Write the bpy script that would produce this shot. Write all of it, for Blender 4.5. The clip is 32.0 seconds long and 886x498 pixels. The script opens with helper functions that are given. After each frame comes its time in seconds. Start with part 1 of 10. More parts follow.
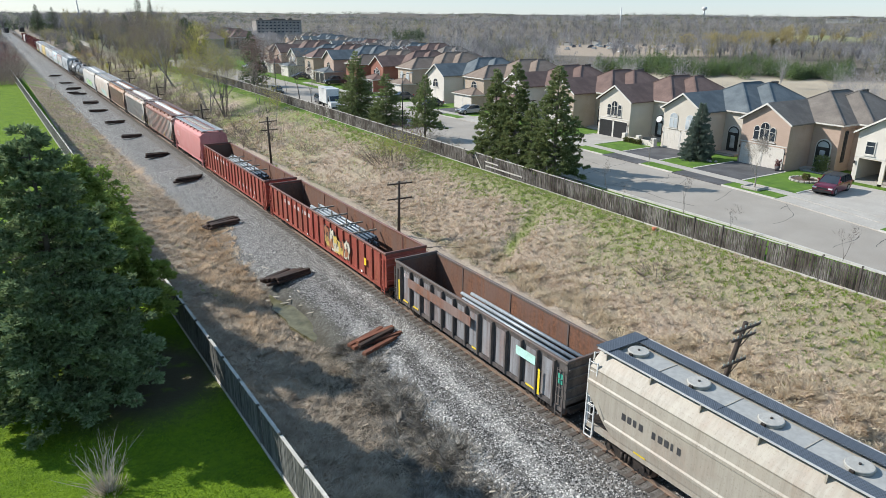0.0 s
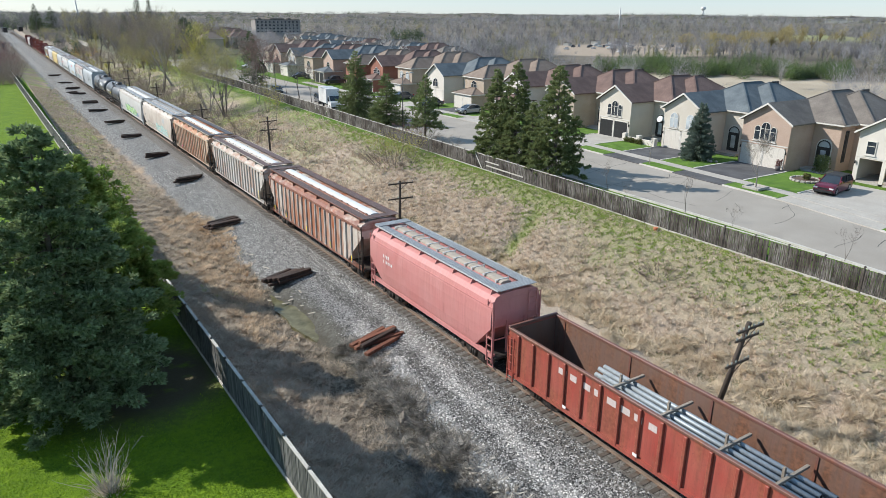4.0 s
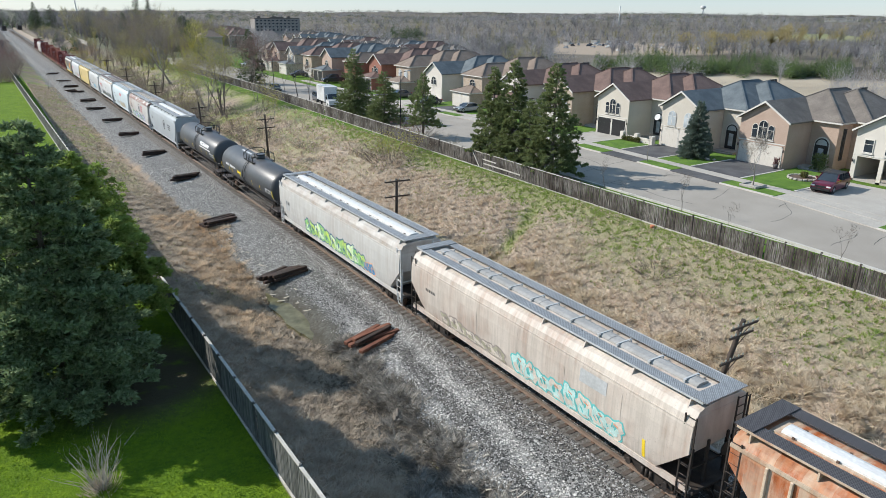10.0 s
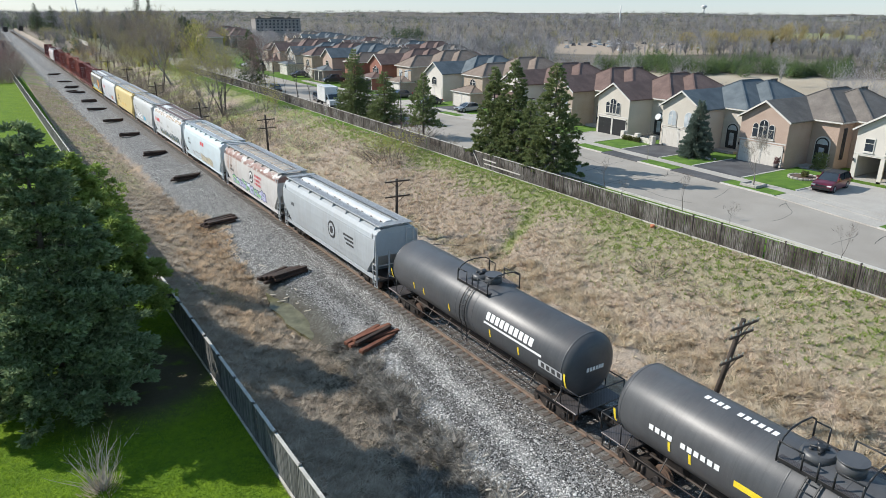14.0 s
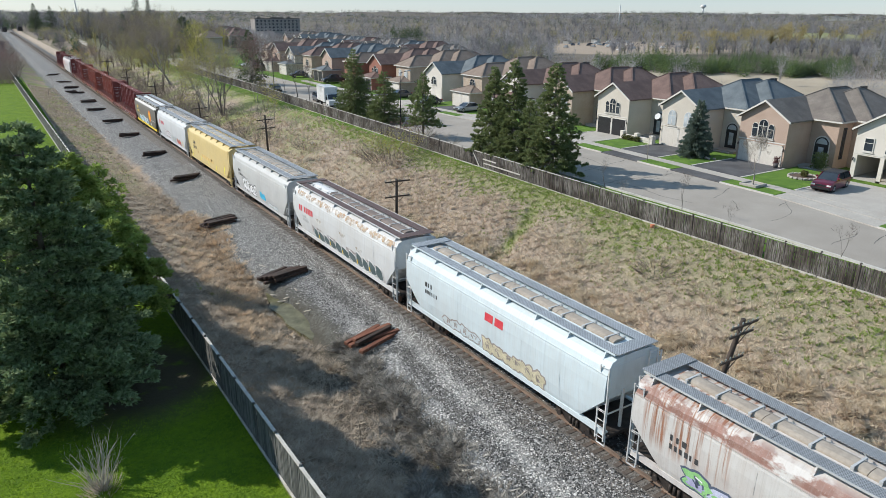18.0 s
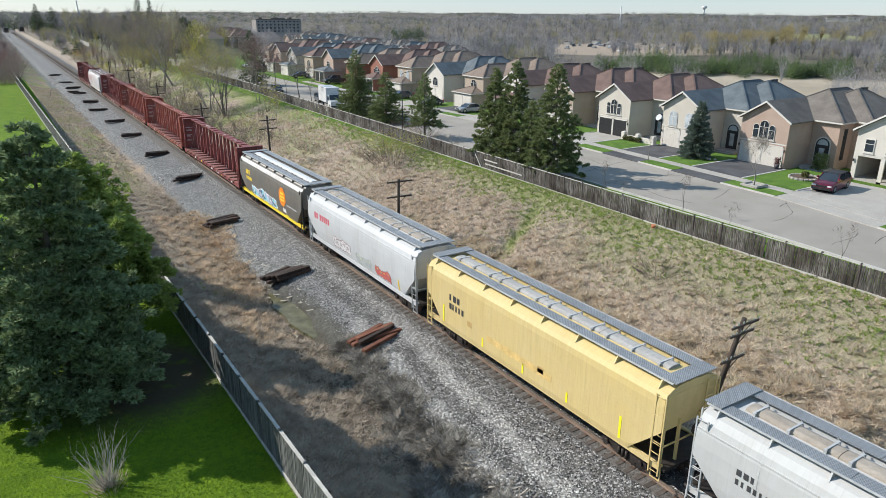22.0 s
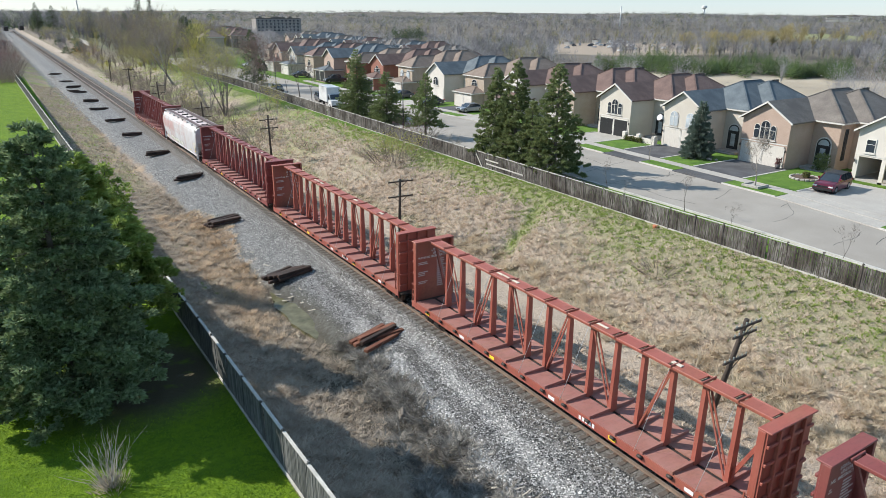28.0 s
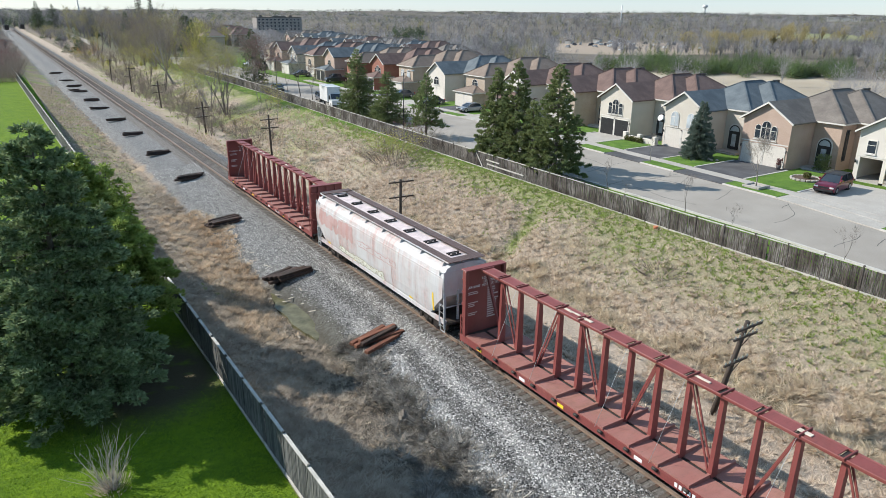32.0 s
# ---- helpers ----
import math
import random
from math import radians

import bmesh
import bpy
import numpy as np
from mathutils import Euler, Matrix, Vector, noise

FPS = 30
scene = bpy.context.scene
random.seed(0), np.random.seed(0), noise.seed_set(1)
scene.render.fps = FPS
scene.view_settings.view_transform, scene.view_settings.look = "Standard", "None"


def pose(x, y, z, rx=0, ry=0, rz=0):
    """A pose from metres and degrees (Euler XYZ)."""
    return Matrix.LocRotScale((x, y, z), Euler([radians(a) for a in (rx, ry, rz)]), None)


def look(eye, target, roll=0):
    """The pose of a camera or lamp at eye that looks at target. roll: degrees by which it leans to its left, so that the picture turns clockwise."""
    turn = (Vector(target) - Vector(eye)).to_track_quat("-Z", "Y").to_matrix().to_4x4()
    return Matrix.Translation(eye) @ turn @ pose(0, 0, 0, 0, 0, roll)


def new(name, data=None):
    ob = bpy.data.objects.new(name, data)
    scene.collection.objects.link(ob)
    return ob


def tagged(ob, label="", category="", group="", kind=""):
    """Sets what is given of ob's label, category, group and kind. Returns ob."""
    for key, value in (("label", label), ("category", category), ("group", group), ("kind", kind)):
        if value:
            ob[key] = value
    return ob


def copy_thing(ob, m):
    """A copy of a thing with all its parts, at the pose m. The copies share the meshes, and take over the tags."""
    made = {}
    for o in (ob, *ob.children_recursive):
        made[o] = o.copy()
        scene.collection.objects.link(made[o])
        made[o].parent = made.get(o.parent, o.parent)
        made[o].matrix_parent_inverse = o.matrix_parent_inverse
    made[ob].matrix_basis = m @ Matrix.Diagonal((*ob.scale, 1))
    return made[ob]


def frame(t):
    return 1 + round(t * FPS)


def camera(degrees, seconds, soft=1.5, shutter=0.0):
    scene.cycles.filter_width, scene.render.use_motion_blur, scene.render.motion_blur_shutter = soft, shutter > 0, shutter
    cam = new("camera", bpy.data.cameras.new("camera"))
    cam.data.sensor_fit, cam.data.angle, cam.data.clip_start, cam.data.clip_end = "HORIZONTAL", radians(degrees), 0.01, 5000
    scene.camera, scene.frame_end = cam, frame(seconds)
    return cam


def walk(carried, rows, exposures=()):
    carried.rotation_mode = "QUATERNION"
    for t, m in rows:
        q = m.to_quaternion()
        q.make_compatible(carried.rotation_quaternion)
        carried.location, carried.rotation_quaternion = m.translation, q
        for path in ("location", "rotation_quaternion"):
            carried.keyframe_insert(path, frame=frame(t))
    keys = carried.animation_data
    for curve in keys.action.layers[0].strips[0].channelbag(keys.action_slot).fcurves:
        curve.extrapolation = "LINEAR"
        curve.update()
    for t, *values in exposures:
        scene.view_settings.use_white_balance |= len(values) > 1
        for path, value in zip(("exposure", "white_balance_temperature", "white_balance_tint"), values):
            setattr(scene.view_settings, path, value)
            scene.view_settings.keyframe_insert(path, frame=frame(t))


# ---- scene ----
cam = camera(66.04, 32.0, soft=0.5)

# the hovering drone: eye, point looked at, lean
PATH = [
    (0, (-19.992, -0.025, 17.316), (10.741, 47.653, -2.237), 0.444),
    (1.5, (-20.131, 0.047, 17.347), (10.637, 47.719, -2.167), 0.434),
    (3.5, (-20.114, 0.140, 17.318), (10.693, 47.766, -2.244), 0.472),
    (5.5, (-20.081, 0.115, 17.279), (10.736, 47.724, -2.307), 0.483),
    (7, (-19.993, 0.079, 17.230), (10.849, 47.652, -2.407), 0.523),
    (9, (-19.886, 0.048, 17.228), (10.938, 47.620, -2.438), 0.542),
    (11, (-19.816, 0.001, 17.174), (10.971, 47.602, -2.481), 0.460),
    (13, (-19.762, -0.043, 17.189), (10.945, 47.608, -2.470), 0.397),
    (15.5, (-19.858, 0.045, 17.218), (10.921, 47.642, -2.458), 0.369),
    (18, (-19.820, -0.010, 17.215), (10.937, 47.602, -2.460), 0.334),
    (20, (-19.919, -0.095, 17.259), (10.787, 47.547, -2.422), 0.350),
    (22, (-20.020, -0.138, 17.221), (10.700, 47.525, -2.388), 0.385),
    (23.5, (-20.041, 0.008, 17.132), (10.723, 47.672, -2.405), 0.412),
    (25, (-20.115, 0.003, 17.224), (10.602, 47.667, -2.385), 0.447),
    (27.5, (-20.130, -0.045, 17.254), (10.610, 47.586, -2.402), 0.474),
    (30, (-20.109, -0.022, 17.324), (10.615, 47.609, -2.357), 0.491),
    (32, (-20.113, 0.014, 17.378), (10.584, 47.639, -2.358), 0.533),
]
# the camera darkens a little while pale wagons fill the picture
STOPS = [(0, 0.46), (8, 0.46), (10, 0.36), (11, 0.36), (12, 0.35), (13, 0.38), (15, 0.38), (17.5, 0.31), (19, 0.20), (20, 0.22), (22, 0.34), (24, 0.36), (26, 0.45), (30, 0.54), (32, 0.50)]
walk(cam, [(t, look(e, a, r)) for t, e, a, r in PATH], STOPS)

# ---------------------------------------------------------------- light
SUN_AZ, SUN_EL = -41.0, 35.5          # degrees: from +Y towards +X, above the horizon
world = bpy.data.worlds.new("sky")
scene.world = world
world.use_nodes = True
wn = world.node_tree.nodes
sky = wn.new("ShaderNodeTexSky")
sky.sky_type = 'NISHITA'
sky.sun_disc = False
sky.sun_elevation, sky.sun_rotation = radians(SUN_EL), radians(SUN_AZ)
sky.air_density, sky.dust_density, sky.ozone_density = 1.0, 0.05, 2.4
# thin high haze: a pale blue veil over the clear sky
veil = wn.new("ShaderNodeMix")
veil.data_type = 'RGBA'
veil.inputs[0].default_value = 0.55
veil.inputs[7].default_value = (2.3, 3.75, 5.4, 1)
world.node_tree.links.new(sky.outputs[0], veil.inputs[6])
world.node_tree.links.new(veil.outputs[2], wn["Background"].inputs[0])
wn["Background"].inputs[1].default_value = 0.118
sun = new("sun", bpy.data.lights.new("sun", 'SUN'))
sun.data.energy, sun.data.angle, sun.data.color = 4.9, radians(0.55), (1.0, 0.955, 0.885)
_az, _el = radians(SUN_AZ), radians(SUN_EL)
SUN_FROM = Vector((math.sin(_az) * math.cos(_el), math.cos(_az) * math.cos(_el), math.sin(_el)))
sun.matrix_world = look(SUN_FROM * 200, (0, 0, 0))

# ---------------------------------------------------------------- materials


def nodes(name, rough=0.8, metal=0.0, spec=0.4):
    m = bpy.data.materials.new(name)
    m.use_nodes = True
    t = m.node_tree
    b = t.nodes["Principled BSDF"]
    b.inputs["Roughness"].default_value = rough
    b.inputs["Metallic"].default_value = metal
    b.inputs["Specular IOR Level"].default_value = spec
    return m, t, b


def coords(t, stretch=(1, 1, 1), where="Object"):
    c = t.nodes.new("ShaderNodeTexCoord")
    mp = t.nodes.new("ShaderNodeMapping")
    mp.inputs["Scale"].default_value = stretch
    if where == "World":
        g = t.nodes.new("ShaderNodeNewGeometry")
        t.links.new(g.outputs["Position"], mp.inputs[0])
    else:
        t.links.new(c.outputs[where], mp.inputs[0])
    return mp.outputs[0]


def noise_of(t, vec, scale, detail=4.0, lo=0.35, hi=0.65, rough=0.55):
    n = t.nodes.new("ShaderNodeTexNoise")
    n.inputs["Scale"].default_value = scale
    n.inputs["Detail"].default_value = detail
    n.inputs["Roughness"].default_value = rough
    t.links.new(vec, n.inputs["Vector"])
    r = t.nodes.new("ShaderNodeMapRange")
    r.inputs[1].default_value, r.inputs[2].default_value = lo, hi
    t.links.new(n.outputs[0], r.inputs[0])
    return r.outputs[0]


def mixed(t, fac, a, b):
    m = t.nodes.new("ShaderNodeMix")
    m.data_type = 'RGBA'
    for s, v in ((m.inputs[0], fac), (m.inputs[6], a), (m.inputs[7], b)):
        if isinstance(v, (tuple, list)):
            s.default_value = (*v[:3], 1)
        elif isinstance(v, (int, float)):
            s.default_value = v
        else:
            t.links.new(v, s)
    return m.outputs[2]


def calc(t, op, a, b=0.0, clamp=False):
    m = t.nodes.new("ShaderNodeMath")
    m.operation = op
    m.use_clamp = clamp
    for s, v in ((m.inputs[0], a), (m.inputs[1], b)):
        if isinstance(v, (int, float)):
            s.default_value = v
        else:
            t.links.new(v, s)
    return m.outputs[0]


def bumped(t, b, height, strength, distance=0.02):
    n = t.nodes.new("ShaderNodeBump")
    n.inputs["Strength"].default_value = strength
    n.inputs["Distance"].default_value = distance
    t.links.new(height, n.inputs["Height"])
    t.links.new(n.outputs[0], b.inputs["Normal"])


def plain(name, c1, c2=None, scale=3.0, rough=0.8, metal=0.0, bump=0.15, fine=None, vary=0.0, where="Object", stretch=(1, 1, 1), spec=0.4, dist=0.02):
    """Two colours mixed at a broad and a fine scale; vary: a share of difference from object to object."""
    m, t, b = nodes(name, rough, metal, spec)
    c2 = c2 or tuple(min(1, v * 1.35) for v in c1)
    v = coords(t, stretch, where)
    broad = noise_of(t, v, scale, 4)
    small = noise_of(t, v, fine or scale * 9, 3, 0.3, 0.7)
    col = mixed(t, broad, c1, c2)
    dark = tuple(x * 0.62 for x in c1)
    col = mixed(t, calc(t, 'MULTIPLY', small, 0.45), col, dark)
    if vary:
        o = t.nodes.new("ShaderNodeObjectInfo")
        col = mixed(t, calc(t, 'MULTIPLY', o.outputs["Random"], vary), col, tuple(x * 0.35 for x in c1))
    t.links.new(col, b.inputs["Base Color"])
    if bump:
        bumped(t, b, small, bump, dist)
    return m


def painted(name, base, dirt=(0.12, 0.085, 0.06), rust=(0.30, 0.10, 0.035), amount=0.3, streak=0.5, rough=0.5, pale=None, band=None, spot=None, bays=None, worst=None):
    """Old car paint: broad fading, grime, and rust that runs down in streaks."""
    m, t, b = nodes(name, rough, 0.0, 0.35)
    o = coords(t)
    down = coords(t, (1.0, 3.2, 0.22))
    fade = noise_of(t, o, 0.55, 4)
    col = mixed(t, calc(t, 'MULTIPLY', fade, 0.6), base, pale or tuple(min(1, x * 0.8 + 0.04) for x in base))
    run = noise_of(t, down, 1.5, 6, 0.42, 0.72, 0.65)
    col = mixed(t, calc(t, 'MULTIPLY', run, streak), col, dirt)
    patch = noise_of(t, o, 0.45, 3, 0.5 - amount * 0.28, 0.62 - amount * 0.1)
    vein = noise_of(t, down, 0.9, 5, 0.36, 0.62)
    r = calc(t, 'MULTIPLY', patch, vein)
    deep = mixed(t, noise_of(t, o, 6.0, 4), rust, tuple(x * 0.45 for x in rust))
    col = mixed(t, calc(t, 'MULTIPLY', r, min(1.0, amount * 1.6), True), col, deep)
    if band or spot or bays:
        xyz = t.nodes.new("ShaderNodeSeparateXYZ")
        t.links.new(o, xyz.inputs[0])

    def between(src, a, c):
        r_ = t.nodes.new("ShaderNodeMapRange")
        r_.inputs[1].default_value, r_.inputs[2].default_value = a, c
        t.links.new(src, r_.inputs[0])
        return r_.outputs[0]
    if bays:
        # side sheets between the ribs rust each in its own degree
        cell = t.nodes.new("ShaderNodeTexWhiteNoise")
        cell.noise_dimensions = '1D'
        t.links.new(calc(t, 'FLOOR', calc(t, 'DIVIDE', calc(t, 'SUBTRACT', xyz.outputs[1], bays[0]), bays[1])), cell.inputs["W"])
        own = between(cell.outputs["Value"], bays[2], bays[3])
        if worst:
            # the middle bays have lost nearly all their paint
            mid = calc(t, 'MULTIPLY', between(xyz.outputs[1], worst[0] - 0.6, worst[0]), between(xyz.outputs[1], worst[1] + 0.6, worst[1]))
            own = calc(t, 'MAXIMUM', own, calc(t, 'MULTIPLY', mid, calc(t, 'ADD', calc(t, 'MULTIPLY', cell.outputs["Value"], 0.45), 0.6)), True)
        eat = noise_of(t, coords(t, (1.0, 1.6, 0.5)), 1.1, 6, 0.28, 0.52, 0.7)
        col = mixed(t, calc(t, 'MULTIPLY', own, eat), col, mixed(t, noise_of(t, down, 1.2, 4), rust, tuple(x * 0.55 for x in rust)))
    if spot:
        # rust that runs down from the roof along one stretch
        here = calc(t, 'MULTIPLY', between(xyz.outputs[1], spot[0], spot[0] + 0.3), between(xyz.outputs[1], spot[1] + 0.3, spot[1]))
        comb = noise_of(t, coords(t, (1.0, 4.5, 0.16)), 1.4, 4, 0.46, 0.6, 0.6)
        here = calc(t, 'MULTIPLY', calc(t, 'MULTIPLY', here, comb), between(xyz.outputs[2], 1.9, 2.5))
        col = mixed(t, here, col, mixed(t, noise_of(t, o, 3.0, 4), spot[2], tuple(x * 0.7 for x in spot[2])))
    if band:
        # stains on the curved upper side below the roof walk
        top_ = calc(t, 'MULTIPLY', between(xyz.outputs[2], 3.70, 3.80), between(xyz.outputs[2], 4.40, 4.2))
        blot = noise_of(t, coords(t, (0.6, 0.75, 1.6)), 1.1, 4, *band[1], 0.6)
        col = mixed(t, calc(t, 'MULTIPLY', calc(t, 'MULTIPLY', top_, blot), 0.92), col, mixed(t, noise_of(t, o, 2.5, 4), band[0], tuple(x * 0.75 for x in band[0])))
    speck = noise_of(t, o, 14.0, 4, 0.58, 0.75)
    col = mixed(t, calc(t, 'MULTIPLY', speck, 0.5), col, dirt)
    drip = noise_of(t, coords(t, (1.0, 9.0, 0.35)), 1.3, 5, 0.52, 0.78, 0.7)
    col = mixed(t, calc(t, 'MULTIPLY', drip, 0.45), col, tuple(x * 0.55 for x in base))
    blotch = noise_of(t, o, 2.2, 5, 0.5, 0.75, 0.7)
    col = mixed(t, calc(t, 'MULTIPLY', blotch, 0.3), col, tuple(0.5 * (x + y) for x, y in zip(base, dirt)))
    t.links.new(col, b.inputs["Base Color"])
    bumped(t, b, speck, 0.12, 0.01)
    return m


def grating(name, c):
    """Expanded-metal walkway: a fine diamond relief and dark openings."""
    m, t, b = nodes(name, 0.55, 0.6)
    v = coords(t, (1, 1, 1))
    w = t.nodes.new("ShaderNodeTexWave")
    w.bands_direction = 'DIAGONAL'
    w.inputs["Scale"].default_value = 6.5
    t.links.new(v, w.inputs[0])
    w2 = t.nodes.new("ShaderNodeTexWave")
    w2.bands_direction = 'DIAGONAL'
    w2.inputs["Scale"].default_value = 6.5
    t.links.new(coords(t, (-1, 1, 1)), w2.inputs[0])
    h = calc(t, 'MAXIMUM', w.outputs[1], w2.outputs[1])
    col = mixed(t, noise_of(t, v, 1.2), c, tuple(x * 0.75 for x in c))
    r = t.nodes.new("ShaderNodeMapRange")
    r.inputs[1].default_value, r.inputs[2].default_value = 0.72, 0.9
    t.links.new(h, r.inputs[0])
    col = mixed(t, r.outputs[0], tuple(x * 0.45 for x in c), col)
    t.links.new(col, b.inputs["Base Color"])
    bumped(t, b, h, 0.4, 0.01)
    return m


def striped(name, c1, c2, scale, axis='Z', rough=0.85, where="Object", vary=0.0, c3=None, joint=0.06):
    """Courses of brick, shingle or board: joints in lines across one axis, with uneven courses."""
    m, t, b = nodes(name, rough)
    v = coords(t, (1, 1, 1), where)
    w = t.nodes.new("ShaderNodeTexWave")
    w.wave_type, w.bands_direction, w.wave_profile = 'BANDS', axis, 'SAW'
    w.inputs["Scale"].default_value = scale
    t.links.new(v, w.inputs[0])
    col = mixed(t, noise_of(t, v, 0.7, 4), c1, c2)
    col = mixed(t, calc(t, 'MULTIPLY', noise_of(t, v, 9.0, 3), 0.55), col, c3 or tuple(x * 0.55 for x in c1))
    col = mixed(t, calc(t, 'MULTIPLY', calc(t, 'LESS_THAN', w.outputs[1], joint), 0.45), col, tuple(x * 0.5 for x in c1))
    if vary:
        o = t.nodes.new("ShaderNodeObjectInfo")
        col = mixed(t, calc(t, 'MULTIPLY', o.outputs["Random"], vary), col, tuple(x * 0.4 for x in c1))
    t.links.new(col, b.inputs["Base Color"])
    bumped(t, b, w.outputs[1], 0.25, 0.02)
    return m


def foliage(name, c1, c2, c3, scale=0.6, where="World", through_light=0.35, clump=None):
    m, t, b = nodes(name, 0.75, 0.0, 0.25)
    v = coords(t, (1, 1, 1), where)
    g = t.nodes.new("ShaderNodeNewGeometry")
    col = mixed(t, noise_of(t, v, scale, 3), c1, c2)
    col = mixed(t, calc(t, 'MULTIPLY', g.outputs["Random Per Island"], 0.65), col, c3)
    if clump:
        # whole tussocks differ in tone: size of the patches, how strongly, and the tone
        col = mixed(t, calc(t, 'MULTIPLY', noise_of(t, v, clump[0], 3, 0.42, 0.62, 0.6), clump[1]), col, clump[2])
    t.links.new(col, b.inputs["Base Color"])
    # thin leaves and stems let some light through
    tl = t.nodes.new("ShaderNodeBsdfTranslucent")
    t.links.new(col, tl.inputs["Color"])
    ms = t.nodes.new("ShaderNodeMixShader")
    ms.inputs[0].default_value = through_light
    t.links.new(b.outputs[0], ms.inputs[1])
    t.links.new(tl.outputs[0], ms.inputs[2])
    t.links.new(ms.outputs[0], t.nodes["Material Output"].inputs["Surface"])
    return m


STEEL = plain("dark_steel", (0.035, 0.03, 0.028), (0.075, 0.06, 0.05), 2.0, 0.6, 0.3)
BLACK = plain("black_paint", (0.018, 0.018, 0.019), (0.035, 0.034, 0.034), 1.2, 0.42, 0.0, 0.05)
RUSTY = plain("rusty_steel", (0.10, 0.062, 0.045), (0.19, 0.125, 0.09), 1.5, 0.75, 0.25)
RAILSIDE = plain("brown_rail_steel", (0.17, 0.12, 0.09), (0.26, 0.19, 0.145), 1.2, 0.7, 0.1)
RAILTOP = plain("worn_rail", (0.30, 0.25, 0.21), (0.42, 0.37, 0.33), 1.0, 0.42, 0.7)
GALV = grating("galvanised_grating", (0.50, 0.505, 0.505))
GALVPALE = grating("pale_grating", (0.58, 0.60, 0.61))
GALVDARK = grating("dark_grating", (0.17, 0.155, 0.155))
GALVBROWN = grating("rusty_grating", (0.25, 0.165, 0.14))
GALVBLUE = grating("weathered_grating", (0.19, 0.215, 0.25))
WHITE = plain("white_paint", (0.62, 0.62, 0.605), (0.70, 0.70, 0.685), 0.8, 0.5, 0, 0.05)
GREYPAINT = plain("grey_paint", (0.42, 0.43, 0.43), (0.52, 0.53, 0.53), 0.8, 0.55, 0, 0.05)
TAN = plain("tan_fibreglass", (0.33, 0.28, 0.225), (0.42, 0.365, 0.30), 0.7, 0.6, 0, 0.05)
YELLOW = plain("yellow_reflector", (0.85, 0.62, 0.03), (0.9, 0.70, 0.06), 3.0, 0.45, 0, 0)
REDMARK = plain("red_mark", (0.62, 0.05, 0.07), (0.66, 0.09, 0.10), 2.0, 0.5, 0, 0)
BLACKMARK = plain("dark_mark", (0.04, 0.04, 0.045), (0.07, 0.07, 0.07), 2.0, 0.6, 0, 0)
WHITEMARK = plain("white_mark", (0.75, 0.75, 0.74), (0.8, 0.8, 0.8), 2.0, 0.6, 0, 0)
PALEMARK = plain("pale_stencil", (0.52, 0.45, 0.43), (0.6, 0.52, 0.5), 2.0, 0.6, 0, 0)
ORANGEMARK = plain("orange_mark", (0.85, 0.22, 0.02), (0.9, 0.3, 0.03), 2.0, 0.5, 0, 0)
YELLOWMARK = plain("gold_mark", (0.85, 0.6, 0.03), (0.9, 0.66, 0.06), 2.0, 0.5, 0, 0)
WOOD = plain("grey_timber", (0.26, 0.22, 0.18), (0.38, 0.33, 0.27), 4.0, 0.85, 0, 0.3, stretch=(6, 6, 0.6), vary=0.35)
NEWWOOD = plain("pale_timber", (0.55, 0.48, 0.38), (0.66, 0.6, 0.5), 3.0, 0.8, 0, 0.2)
TIEWOOD = plain("sleeper_wood", (0.085, 0.07, 0.06), (0.17, 0.142, 0.12), 2.5, 0.9, 0, 0.4, vary=0.5)
CREOSOTE = plain("creosoted_wood", (0.035, 0.024, 0.019), (0.09, 0.05, 0.035), 1.6, 0.75, 0, 0.35, vary=0.35)
REDTIE = plain("reddish_sleeper_wood", (0.17, 0.06, 0.035), (0.26, 0.11, 0.065), 1.8, 0.8, 0, 0.3, vary=0.35)
GLASS = None


def glass_like(name, c):
    m, t, b = nodes(name, 0.06, 0.0, 0.7)
    v = coords(t)
    t.links.new(mixed(t, noise_of(t, v, 0.8), c, tuple(min(1, x * 1.6) for x in c)), b.inputs["Base Color"])
    return m


GLASS = glass_like("window_glass", (0.022, 0.028, 0.035))
# pale blue-grey put into the pane colour to imitate reflected sky
SKYGLASS = glass_like("sky_pale_glass", (0.30, 0.33, 0.35))

# ---------------------------------------------------------------- mesh building


